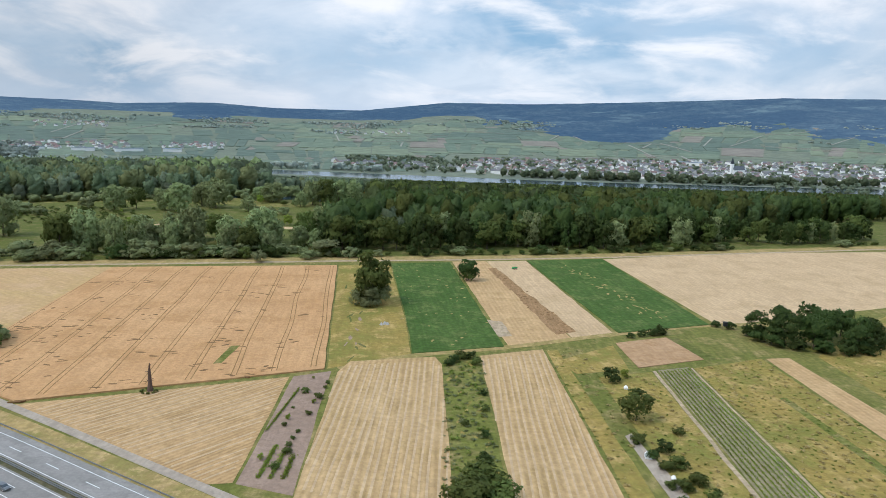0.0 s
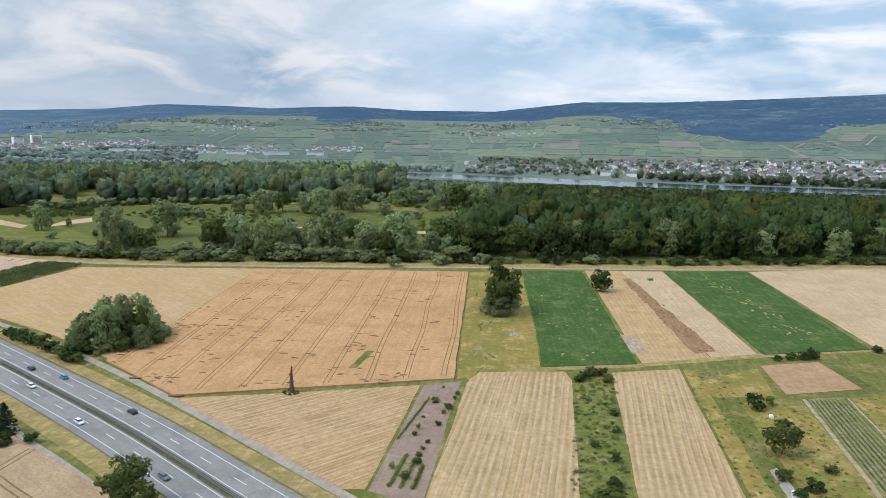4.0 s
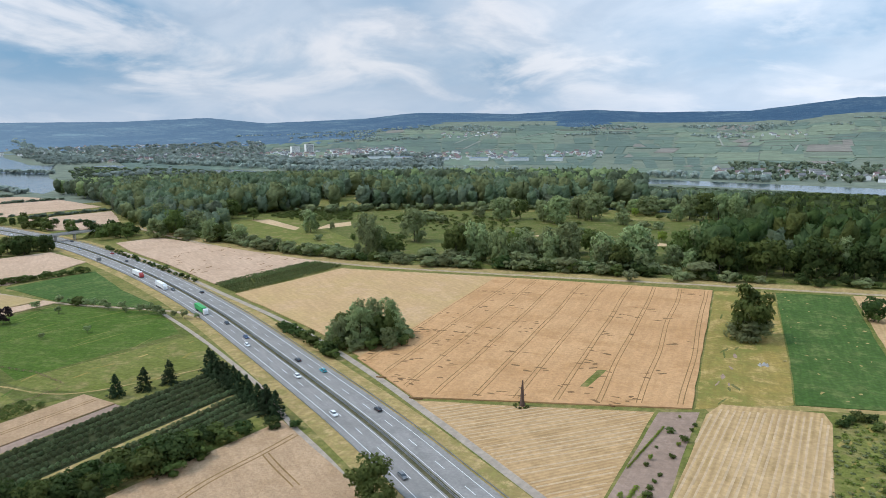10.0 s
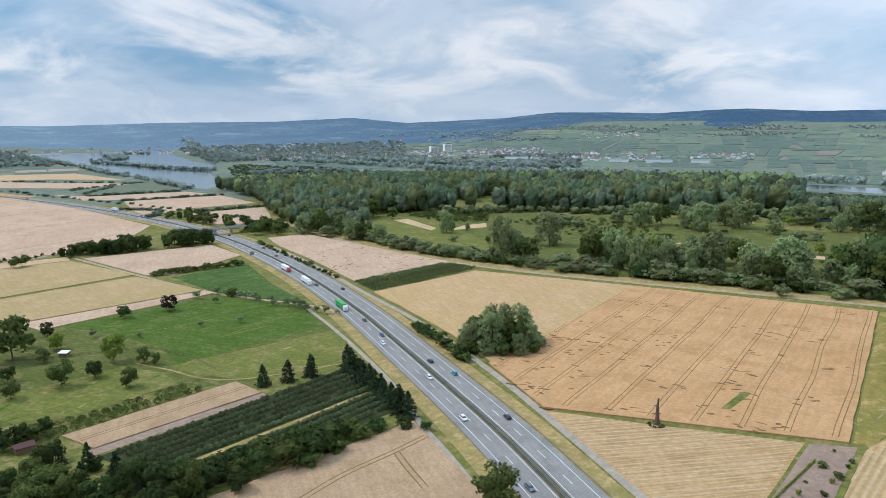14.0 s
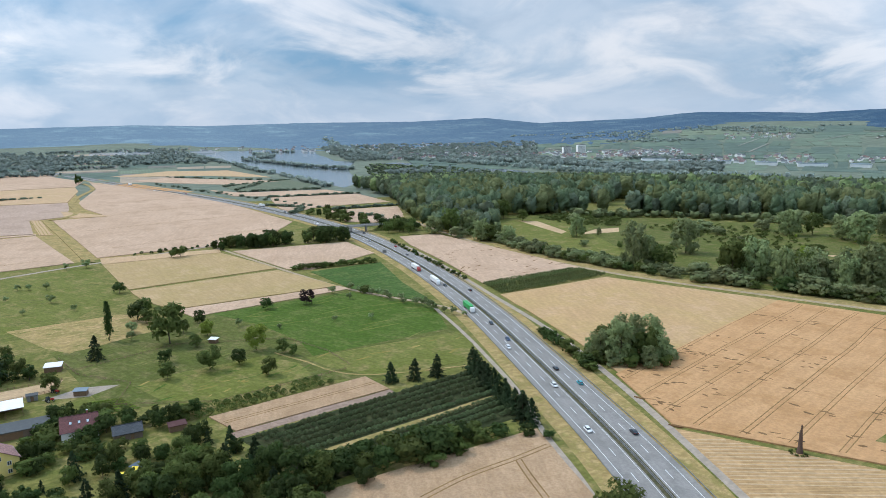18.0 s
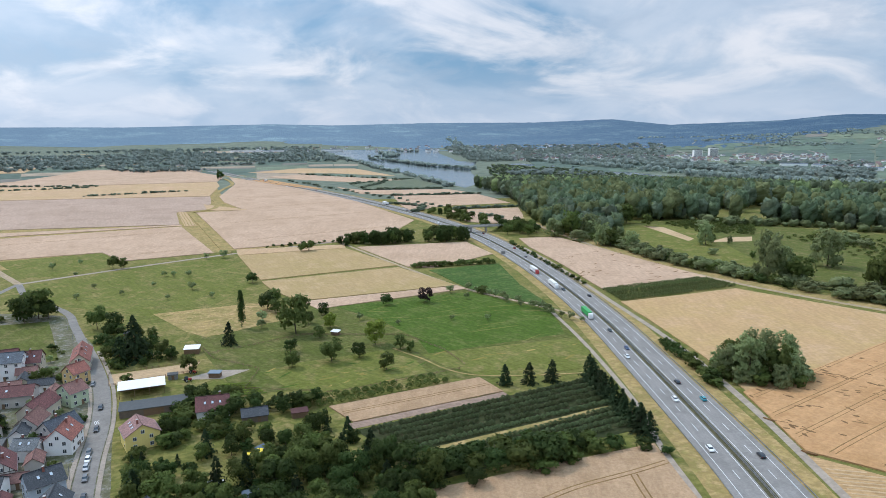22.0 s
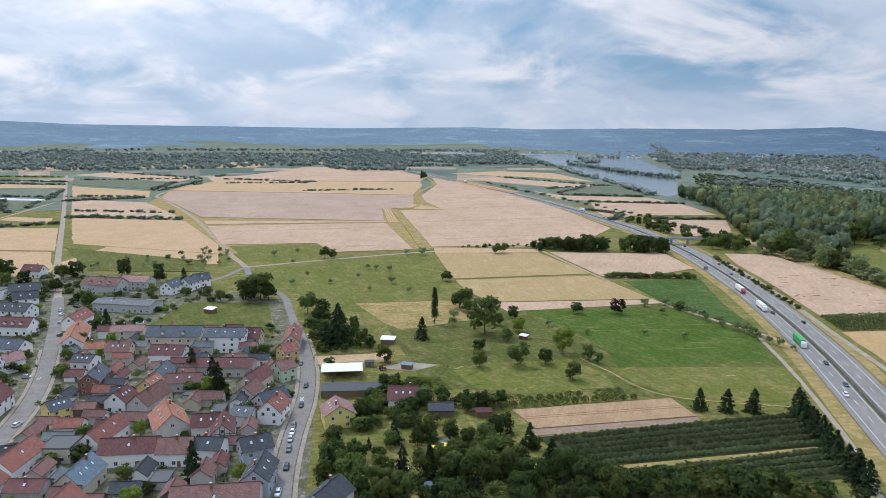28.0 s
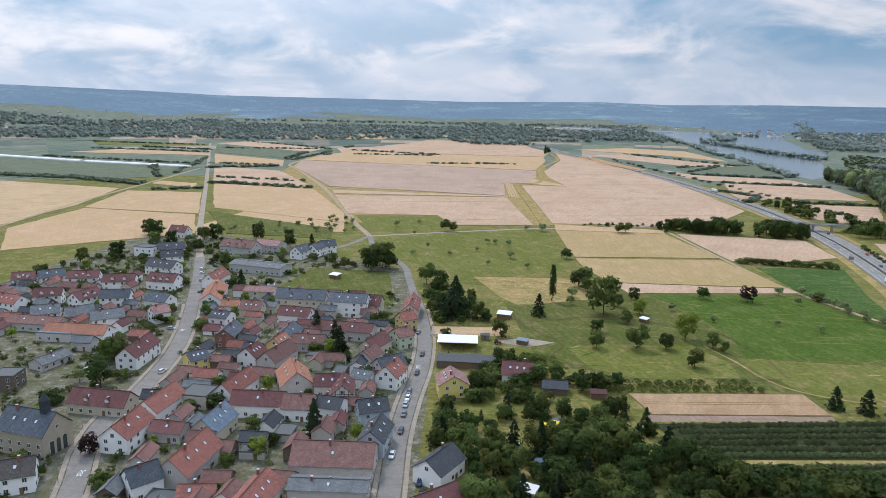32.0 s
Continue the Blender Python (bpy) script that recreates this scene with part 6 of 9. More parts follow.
for i in range(6):
    u = i / 5
    plant_row("orchard_row", "row of low dark green orchard trees", (-231 + 21.5 * u, 97 + 8 * u), (-231.5 + 24 * u, 199 - 4 * u), 1.8, 1.9, "leaf_orchard", 80, 0.17, True, "orchard rows", 2.3)
for i in range(4):
    u = i / 3
    plant_row("orchard_row", "row of low dark green orchard trees", (-201 + 12 * u, 122 + 28 * u), (-202 + 14 * u, 192 - 7 * u), 1.8, 1.9, "leaf_orchard", 80, 0.17, True, "orchard rows", 2.3)
plant_row("orchard_row", "row of low dark green orchard trees", (-200, 104), (-201, 124), 2.4, 2.4, "leaf_orchard", 70, 0.20, False, "orchard rows", 1.7)
for i in range(2):
    plant_row("orchard_row", "row of rounded fruit bushes beside the grain strip", (-262.5 - i * 6.5, 86), (-261 - i * 6, 150 - 3 * i), 2.7, 3.3, "leaf", 40, 0.24, False, "orchard rows", 4.4)
# sheet under the rows, painted dark for the shade in the gaps
field("orchard grass with the shade between the rows in its colour", [(-234, 92), (-234, 202), (-183, 190), (-186, 100)], "orchard_floor", 0.05, name="orchard_grass")
field("mown grass alley between the orchard blocks", [(-207.5, 100), (-205.5, 190), (-202.5, 190), (-203, 112)], "verge", 0.09, name="grass_path")
field("bare soil strip along the grain", [(-241, 92), (-238.7, 161), (-234.2, 161), (-235.5, 92)], "soil", 0.08, name="soil_strip")
for i in range(8):
    u = i / 7
    plant_row("vine_row", "row of tall leafy vines", (-358 + 28 * u, 321 - 10 * u), (-349 + 27 * u, 408.5), 2.2, 2.0, "leaf_sage", 20, 0.34, False, "vine rows", 2.2)
for i in range(9):
    u = i / 8
    plant_row("vegetable_row", "row of bright green low crop plants", (88.6 + 12.6 * u, 270 + 5 * u), (88.6 + 14 * u, 120), 0.7, 0.8, "leaf_bright", 11, 0.20, False, "vegetable rows")
for i in range(3):
    plant_row("vegetable_row", "leafy green vegetable bed on bare soil", (-48 + i * 3.4, 176), (-47.5 + i * 3.2, 196 - 3 * i), 0.7, 1.8, "leaf_bright", 16, 0.3, False, "garden beds")
for i in range(16):
    tree(rnd.choice(["bush", "bush", "bright"]), -50.5 + rnd.choice([0, 6]) + rnd.uniform(-0.6, 0.6) + i * 0.25, 182 + i * 4.6, rnd.uniform(1.0, 2.6), group="garden shrubs")
plant_row("hedge_row", "low clipped green hedge on the garden strip", (-53, 205), (-50, 240), 0.9, 1.0, "leaf_bright", 14, 0.25, False, "garden beds")

# ---- village ----
ROOF = {"maroon": ((0.155, 0.062, 0.056), (0.200, 0.080, 0.070)), "brownred": ((0.215, 0.105, 0.085), (0.265, 0.130, 0.105)), "red": ((0.290, 0.105, 0.078), (0.360, 0.135, 0.098)),
        "palered": ((0.340, 0.180, 0.155), (0.400, 0.215, 0.185)), "orange": ((0.350, 0.140, 0.085), (0.420, 0.175, 0.105)), "slate": ((0.085, 0.092, 0.105), (0.120, 0.128, 0.142)),
        "dark": ((0.060, 0.062, 0.066), (0.085, 0.086, 0.090)), "grey": ((0.150, 0.150, 0.148), (0.200, 0.198, 0.195)), "darkbrown": ((0.075, 0.060, 0.052), (0.105, 0.085, 0.072)),
        "bluegrey": ((0.190, 0.235, 0.280), (0.230, 0.275, 0.320)), "flat": ((0.220, 0.215, 0.205), (0.270, 0.262, 0.250)), "steelroof": ((0.330, 0.380, 0.430), (0.380, 0.430, 0.480))}
for k, (a, b) in ROOF.items():
    a, b = (a[0] * 1.04, a[1] * 1.12, a[2] * 1.16), (b[0] * 1.16, b[1] * 1.22, b[2] * 1.26)
    M["roof_" + k] = tile_mat("roof_tiles_" + k, a, b)
WALL = {"white": ((0.88, 0.87, 0.85), (0.83, 0.82, 0.80)), "grey": ((0.52, 0.51, 0.49), (0.46, 0.45, 0.43)), "beige": ((0.62, 0.56, 0.44), (0.56, 0.50, 0.39)), "plaster": ((0.58, 0.55, 0.51), (0.48, 0.45, 0.41)),
        "brick": ((0.26, 0.11, 0.08), (0.33, 0.15, 0.11)), "ochre": ((0.66, 0.47, 0.22), (0.60, 0.42, 0.19)), "timber": ((0.74, 0.72, 0.66), (0.66, 0.64, 0.58)), "yellow": ((0.76, 0.62, 0.22), (0.70, 0.56, 0.19)),
        "greenwall": ((0.52, 0.60, 0.42), (0.47, 0.55, 0.38)), "bluewall": ((0.46, 0.52, 0.58), (0.41, 0.47, 0.53)), "stone": ((0.46, 0.40, 0.30), (0.38, 0.33, 0.25)), "darktimber": ((0.13, 0.10, 0.08), (0.18, 0.14, 0.11))}
for k, (a, b) in WALL.items():
    M["wall_" + k] = plain_mat("plaster_" + k, a, b, 0.6, 0.9, 0.2, 0.06)
M["glass"] = plain_mat("window_glass", (0.045, 0.055, 0.065), (0.060, 0.072, 0.085), 0.5, 0.08, 0, 0.2, spec=0.6)
M["frame"] = plain_mat("white_window_frame", (0.76, 0.76, 0.74), (0.70, 0.70, 0.68), 2.0, 0.5, 0)
M["wood"] = plain_mat("brown_wood", (0.16, 0.10, 0.06), (0.22, 0.14, 0.085), 1.5, 0.8, 0.3)
M["beam"] = plain_mat("dark_timber_beam", (0.050, 0.036, 0.028), (0.075, 0.055, 0.042), 1.5, 0.8, 0.3)
M["brickred"] = plain_mat("chimney_brick", (0.30, 0.12, 0.09), (0.22, 0.09, 0.07), 3.0, 0.9, 0.4)
M["skylight"] = plain_mat("skylight_glass", (0.55, 0.62, 0.68), (0.48, 0.55, 0.60), 0.5, 0.1, 0, spec=0.6)
M["yard"] = field_mat("village_yards", (0.130, 0.135, 0.070), (0.200, 0.185, 0.135), (0.300, 0.285, 0.255), patch=0.09, fine=1.2)

W_FRAME = Shape().box((0, 0, 0), (0.09, 1.30, 1.45)).mesh("window", M["frame"])
W_PANE = Shape().box((0.055, 0.30, 0), (0.02, 0.50, 1.22)).box((0.055, -0.30, 0), (0.02, 0.50, 1.22)).mesh("pane", M["glass"])
W_BOTH = Shape().box((0, 0, 0), (0.09, 1.30, 1.45)).box((0.055, 0.30, 0), (0.02, 0.50, 1.22)).box((0.055, -0.30, 0), (0.02, 0.50, 1.22)).mesh("window", M["frame"], M["glass"])
for i, p in enumerate(W_BOTH.polygons):
    p.material_index = 1 if i >= 6 else 0
D_LEAF = Shape().box((0, 0, 0), (0.10, 1.10, 2.10)).mesh("door", M["wood"])
S_BOTH = Shape().box((0, 0, 0), (0.95, 1.25, 0.12)).box((0, 0, 0.065), (0.76, 1.06, 0.02)).mesh("skylight", M["beam"], M["skylight"])
for i, p in enumerate(S_BOTH.polygons):
    p.material_index = 1 if i >= 6 else 0
C_SHAFT = Shape().box((0, 0, 0), (0.62, 0.62, 1.7)).mesh("chimney", M["brickred"])
C_CAP = Shape().box((0, 0, 0.9), (0.76, 0.76, 0.10)).mesh("cap", M["wall_grey"])


def put(name, me, parent, m, label=""):
    ob = part(name, me, None, parent, label)
    ob.matrix_basis = m
    return ob


def roof_mesh(L, W, eave, ridge, mat, over=0.45, thick=0.22, name="roof"):
    """Two tiled slopes with overhang; u runs along the eaves, v up the slope."""
    bm = bmesh.new()
    uv = bm.loops.layers.uv.new("UVMap")
    k = (ridge - eave) / (W / 2)
    y1, z0 = W / 2 + over, eave - k * over
    x1 = L / 2 + over
    n = max(2, round(2 * x1 / 2.5))
    sl = math.hypot(y1, ridge - z0)
    for s in (-1, 1):
        grid = []
        for i in range(n + 1):
            x = -x1 + 2 * x1 * i / n
            sag = 0.05 * math.sin(i * 1.7 + L) if 0 < i < n else 0
            grid.append([bm.verts.new((x, s * y1, z0)), bm.verts.new((x, 0, ridge - abs(sag))), bm.verts.new((x, s * y1, z0 + thick)), bm.verts.new((x, 0, ridge + thick - abs(sag)))])
        for a, b in zip(grid, grid[1:]):
            for vs in ((a[2], b[2], b[3], a[3]), (a[0], a[1], b[1], b[0]), (a[0], b[0], b[2], a[2])):
                f = bm.faces.new(vs if s < 0 else vs[::-1])
                for lp in f.loops:
                    c = lp.vert.co
                    lp[uv].uv = (c.x, (y1 - abs(c.y)) * sl / y1)
        for g in (grid[0], grid[-1]):
            bm.faces.new((g[0], g[2], g[3], g[1]))
    ridge_tiles = bmesh.ops.create_cube(bm, size=1.0, matrix=Matrix.LocRotScale((0, 0, ridge + thick), None, (2 * x1, 0.34, 0.16)))
    me = bpy.data.meshes.new(name)
    bm.to_mesh(me)
    bm.free()
    me.materials.append(mat)
    return me


HOUSES = []


def house(x, y, turn, L, W, eave, ridge, roof, wall, dormers=0, church=False, name="house", label="", group="village houses", plain=False):
    """A house with its ridge along turn (degrees); parts: walls, roof, windows, door, chimney, skylights, dormers."""
    HOUSES.append((x, y, max(L, W) / 2))
    r = random.Random(int(x * 7 + y * 13))
    L = max(L, 8.0)
    tone = {"maroon": "dark red tiled", "brownred": "weathered red-brown tiled", "red": "red tiled", "palered": "pale red tiled", "orange": "orange tiled", "slate": "slate-grey", "dark": "dark grey tiled",
            "grey": "grey", "darkbrown": "dark brown tiled", "bluegrey": "blue-grey metal", "flat": "flat gravel", "steelroof": "light steel"}[roof]
    skin = {"white": "white plastered", "grey": "grey plastered", "beige": "beige plastered", "plaster": "old unpainted plaster", "brick": "red brick", "ochre": "ochre plastered", "timber": "half-timbered white",
            "yellow": "yellow plastered", "greenwall": "pale green plastered", "bluewall": "blue-grey plastered", "stone": "sandstone", "darktimber": "dark timber-clad"}[wall]
    lab = label or (skin + (" house with " if name != "outbuilding" else " outbuilding with ") + tone + " roof" if not church else "sandstone village church with slate roof and ridge turret")
    ob = thing("church" if church else name, lab, "church" if church else name.replace("_", " "), "" if church else group)
    near = x > -265
    hx, hy = L / 2, W / 2
    flat = ridge - eave < 1.2
    top = ridge - 0.02 if not flat else eave
    s = Shape()
    s.add([(-hx, -hy, -0.3), (hx, -hy, -0.3), (hx, hy, -0.3), (-hx, hy, -0.3), (-hx, -hy, eave), (hx, -hy, eave), (hx, hy, eave), (-hx, hy, eave), (-hx, 0, top), (hx, 0, top)],
          [(0, 1, 5, 4), (2, 3, 7, 6), (1, 2, 6, 9, 5), (3, 0, 4, 8, 7), (4, 5, 9, 8), (6, 7, 8, 9)])
    part("wall", s, M["wall_" + wall], ob)
    if flat:
        q = Shape().box((0, 0, eave + 0.12), (L + 0.3, W + 0.3, 0.24)).box((0, hy, eave + 0.38), (L + 0.3, 0.3, 0.28)).box((0, -hy, eave + 0.38), (L + 0.3, 0.3, 0.28)).box((hx, 0, eave + 0.38), (0.3, W - 0.3, 0.28)).box((-hx, 0, eave + 0.38), (0.3, W - 0.3, 0.28))
        part("roof", q, M["roof_" + roof], ob)
    else:
        part("roof", roof_mesh(L, W, eave + 0.03, ridge + 0.03, M["roof_" + roof]), None, ob)
        for sy in (() if plain else (-1, 1)):
            part("gutter", Shape().box((0, sy * (hy + 0.52), eave - (ridge - eave) / hy * 0.45 + 0.10), (L + 0.9, 0.12, 0.12)), M["steel"], ob)
    storeys = max(1, int((eave - 0.3) / 2.6))
    wn = 0
    for st in range(0 if plain else storeys):
        z = 1.55 + st * 2.75
        n = max(1, int(L / 3.6))
        for sy in (-1, 1):
            for i in range(n):
                if r.random() < (0.12 if not plain else 0.5):
                    continue
                w = put("window", W_FRAME if near else W_BOTH, ob, pose(-hx + L * (i + 0.5) / n, sy * (hy + 0.02), z, 0, 0, 90 * sy))
                if near:
                    part("pane", W_PANE, None, w)
        for sx in (-1, 1):
            for yy in ((-W * 0.24, W * 0.24) if W > 7.5 else (0.0,)):
                if r.random() < 0.15:
                    continue
                w = put("window", W_FRAME if near else W_BOTH, ob, pose(sx * (hx + 0.02), yy, z, 0, 0, 0 if sx > 0 else 180))
                if near:
                    part("pane", W_PANE, None, w)
    if plain:
        put("window", W_BOTH, ob, pose(hx + 0.02, 0, 1.55))
    if ridge - eave > 2.6 and not plain:
        for sx in (-1, 1):
            w = put("window", W_FRAME if near else W_BOTH, ob, pose(sx * (hx + 0.02), 0, eave + 0.9, 0, 0, 0 if sx > 0 else 180))
            if near:
                part("pane", W_PANE, None, w)
    put("door", D_LEAF, ob, pose(hx * 0.3, -hy - 0.03, 1.05, 0, 0, 90), "brown wooden entrance door")
    if not flat and not plain:
        k = math.degrees(math.atan2(ridge - eave, hy))
        c = put("chimney", C_SHAFT, ob, pose(hx * r.uniform(-0.6, 0.6), hy * 0.18 * r.choice([-1, 1]), ridge + 0.35))
        part("cap", C_CAP, None, c)
        for sy in (-1, 1):
            m = r.choice([0, 1, 2, 3]) if not plain else 0
            for i in range(m):
                u = 0.5
                px = -hx * 0.7 + 1.4 * hx * (i + 0.5) / m
                put("skylight", S_BOTH, ob, pose(px, sy * hy * u, eave + (ridge - eave) * (1 - u) + 0.30, -k * sy, 0, 0))
    for i in range(dormers):
        for sy in (-1, 1):
            px = -hx * 0.75 + 1.5 * hx * (i + 0.5) / dormers
            d = part("dormer", Shape().add([(-0.9, 0, 0), (0.9, 0, 0), (0.9, 0, 1.2), (0, 0, 2.0), (-0.9, 0, 1.2), (-0.9, 2.2, 0), (0.9, 2.2, 0), (0.9, 2.2, 1.2), (0, 2.2, 2.0), (-0.9, 2.2, 1.2)],
                                            [(0, 1, 2, 3, 4), (1, 6, 7, 2), (5, 0, 4, 9)]), M["wall_" + wall], ob)
            d.matrix_basis = pose(px, sy * (hy - 0.9), eave + 0.5, 0, 0, 0 if sy < 0 else 180)
            part("dormer_roof", Shape().add([(-1.15, -0.25, 1.05), (0, -0.25, 2.12), (1.15, -0.25, 1.05), (-1.15, 2.4, 1.05), (0, 2.4, 2.12), (1.15, 2.4, 1.05)], [(0, 3, 4, 1), (1, 4, 5, 2)]), M["roof_" + roof], d)
            w = put("window", W_FRAME, d, Matrix.LocRotScale((0, -0.03, 0.75), Euler((0, 0, -math.pi / 2)), (0.8, 0.8, 0.8)))
    if wall == "timber":
        for sx in (-1, 1):
            b = Shape()
            for yy in np.linspace(-hy, hy, 6):
                hh = eave + (ridge - eave) * (1 - abs(yy) / hy)
                b.box((sx * (hx + 0.03), float(yy), hh / 2), (0.08, 0.2, max(hh - 0.3, 1)))
            for zz in (0.4, 2.7, eave):
                b.box((sx * (hx + 0.035), 0, zz), (0.08, W, 0.2))
            part("beams", b, M["beam"], ob, "dark half-timbering beams")
    if church:
        t = part("turret", Shape().box((hx - 4, 0, ridge + 1.6), (2.2, 2.2, 4.4)), M["roof_slate"], ob, "slate-clad ridge turret")
        part("spire", Shape().tube((hx - 4, 0, ridge + 3.8), (hx - 4, 0, ridge + 6.2), 1.7, 0.05, 8), M["roof_slate"], t)
        for yy in (-2.6, 0, 2.6):
            a = Shape().box((hx + 0.05, yy, 2.2), (0.12, 1.5, 4.0)).tube((hx, yy, 4.2), (hx + 0.11, yy, 4.2), 0.75, 0.75, 14, True)
            part("arch", a, M["glass"], ob, "tall round-arched church window")
    ob.matrix_world = pose(x, y, 0, 0, 0, turn)
    return ob


field("village gardens, yards and paved plots", [(-140, -130), (-140, 4), (-200, 6), (-290, 14), (-400, 12), (-470, 0), (-505, -48), (-560, -100), (-590, -170), (-560, -215), (-440, -240), (-330, -215), (-240, -165), (-190, -150)], "yard", 0.04, name="village_ground", category="ground")
house(-574, -179, 67, 15.8, 9.0, 5.0, 9.0, "maroon", "white")
house(-508, -116, 69, 26.3, 13.0, 7.0, 11.0, "brownred", "grey", dormers=3)
house(-519, -97, 68, 19.6, 12.0, 6.0, 9.0, "palered", "grey")
house(-459, -92, 68, 37.9, 15.0, 5.0, 6.5, "grey", "grey")
house(-500, -72, 154, 13.2, 9.0, 5.5, 9.0, "slate", "white")
house(-509, -62, 154, 12.8, 9.0, 5.5, 9.0, "slate", "white")
house(-519, -55, 112, 10.9, 9.0, 5.5, 9.0, "slate", "white")
house(-507, -164, 99, 18.3, 10.0, 5.5, 9.0, "dark", "white")
house(-481, -156, 109, 14.0, 10.0, 5.5, 9.0, "dark", "white")
house(-452, -152, 69, 20.5, 11.0, 5.5, 9.0, "dark", "white")
house(-417, -140, 75, 17.7, 10.5, 5.2, 9.0, "maroon", "white", dormers=3)
house(-376, -129, 68, 13.5, 10.0, 5.0, 8.5, "slate", "white")
house(-353, -122, 131, 7.5, 9.0, 5.5, 8.5, "palered", "white")
house(-425, -112, 167, 18.8, 9.0, 5.0, 8.5, "red", "white")
house(-389, -104, -173, 31.9, 11.0, 5.0, 9.0, "orange", "white")
house(-370, -90, 88, 8.7, 7.0, 4.0, 6.5, "orange", "white")
house(-343, -88, 73, 9.4, 9.5, 6.3, 8.5, "dark", "white")
house(-394, -79, 83, 16.6, 9.0, 5.5, 7.5, "palered", "beige")
house(-363, -77, 79, 11.2, 10.0, 4.5, 8.0, "brownred", "beige")
house(-377, -53, 79, 27.3, 11.5, 6.5, 10.5, "slate", "beige", dormers=2)
house(-365, -27, 79, 20.1, 11.5, 8.3, 11.5, "slate", "white")
house(-369, -14, 79, 6.5, 11.0, 5.5, 9.5, "maroon", "beige")
house(-352, -53, 75, 16.5, 10.0, 4.8, 8.0, "maroon", "white")
house(-329, -27, 77, 29.9, 11.0, 4.8, 7.5, "maroon", "plaster")
house(-320, -79, 175, 14.8, 8.5, 5.8, 9.0, "slate", "brick")
house(-294, -63, 160, 9.6, 9.0, 4.8, 8.5, "maroon", "white")
house(-293, -52, 157, 17.9, 9.0, 4.5, 8.5, "brownred", "plaster")
house(-321, -52, 169, 14.1, 9.0, 4.8, 8.0, "slate", "beige")
house(-308, -54, 159, 8.9, 8.0, 4.8, 8.0, "orange", "ochre")
house(-312, -41, 83, 14.8, 8.0, 4.2, 7.0, "brownred", "plaster")
house(-267, -41, -164, 17.0, 12.0, 4.8, 10.0, "orange", "plaster")
house(-256, -21, -178, 13.3, 8.0, 5.0, 8.5, "maroon", "timber")
house(-262, -27, 86, 10.0, 8.5, 4.8, 8.0, "maroon", "timber")
house(-288, -85, 129, 6.4, 9.0, 5.5, 8.0, "slate", "yellow")
house(-260, -62, 160, 18.1, 8.5, 4.8, 8.5, "red", "white")
house(-245, -50, 84, 19.2, 9.5, 5.0, 8.5, "maroon", "white")
house(-242, -35, 83, 11.0, 9.5, 5.0, 8.5, "brownred", "white")
house(-244, -85, 164, 18.0, 9.0, 5.2, 9.0, "red", "white")
house(-253, -74, 78, 10.3, 10.0, 5.2, 5.6, "flat", "beige")
house(-226, -76, 78, 10.9, 8.0, 3.8, 6.0, "maroon", "plaster")
house(-228, -62, 165, 14.8, 9.5, 4.8, 9.0, "bluegrey", "beige")
house(-242, -24, 74, 9.1, 9.0, 5.0, 7.5, "dark", "white")
house(-365, 6, -6, 22.3, 8.0, 5.5, 9.0, "red", "beige")
house(-341, 3, -56, 6.5, 8.0, 5.8, 9.0, "red", "ochre")
house(-316, 1, 122, 8.0, 9.0, 6.0, 9.0, "brownred", "greenwall")
house(-306, -11, 151, 15.5, 8.5, 5.0, 8.5, "maroon", "beige")
house(-292, -13, 156, 10.3, 8.0, 4.8, 8.0, "brownred", "plaster")
house(-279, -4, 125, 11.6, 9.0, 5.5, 9.0, "slate", "plaster")
house(-271, -3, 159, 11.5, 9.0, 5.5, 9.5, "red", "white")
house(-269, -14, 66, 6.6, 7.0, 4.5, 7.0, "grey", "white")
house(-237, -9, 105, 10.2, 9.0, 5.8, 9.0, "dark", "bluewall")
house(-218, -7, 167, 13.7, 8.5, 5.5, 9.0, "dark", "bluewall")
house(-262, 21, -175, 10.6, 11.5, 5.5, 9.0, "palered", "yellow")
house(-276, 49, 78, 12.1, 10.0, 3.6, 7.5, "maroon", "white")
house(-220, -117, 71, 18.6, 12.0, 8.0, 13.5, "slate", "stone", church=True)
house(-196, -110, 109, 9.6, 9.5, 5.6, 9.0, "darkbrown", "white")
house(-248, -107, 78, 22.1, 9.5, 4.0, 8.0, "maroon", "beige", dormers=2)
house(-223, -89, 170, 16.3, 10.0, 5.5, 9.5, "red", "white")
house(-270, -152, 90, 8.8, 9.0, 5.8, 6.5, "flat", "darktimber")
house(-293, -147, 155, 14.4, 8.0, 3.0, 5.0, "grey", "plaster")
house(-327, -150, 81, 29.7, 10.0, 4.0, 7.0, "orange", "white")
house(-326, -159, 82, 16.4, 9.0, 4.0, 5.0, "steelroof", "plaster")
house(-341, -176, 79, 28.1, 10.0, 4.0, 6.5, "brownred", "plaster")
house(-419, -222, 111, 11.9, 9.5, 5.5, 8.8, "maroon", "white", dormers=2)
house(-425, -209, 120, 14.0, 9.5, 5.5, 8.8, "slate", "white")
house(-423, -189, 97, 17.6, 9.5, 5.5, 8.8, "maroon", "white", dormers=2)
house(-415, -165, 96, 17.5, 9.5, 5.5, 8.8, "maroon", "white", dormers=2)
house(-384, -191, 102, 13.8, 9.5, 5.5, 8.8, "maroon", "white", dormers=2)
house(-380, -170, 152, 14.6, 9.5, 5.5, 8.8, "maroon", "white", dormers=2)
house(-381, -154, 96, 14.9, 9.5, 5.5, 8.8, "slate", "white")
house(-371, -204, 66, 15.1, 9.5, 5.5, 8.8, "red", "white")
house(-352, -177, 110, 12.4, 9.5, 5.5, 8.8, "grey", "white")
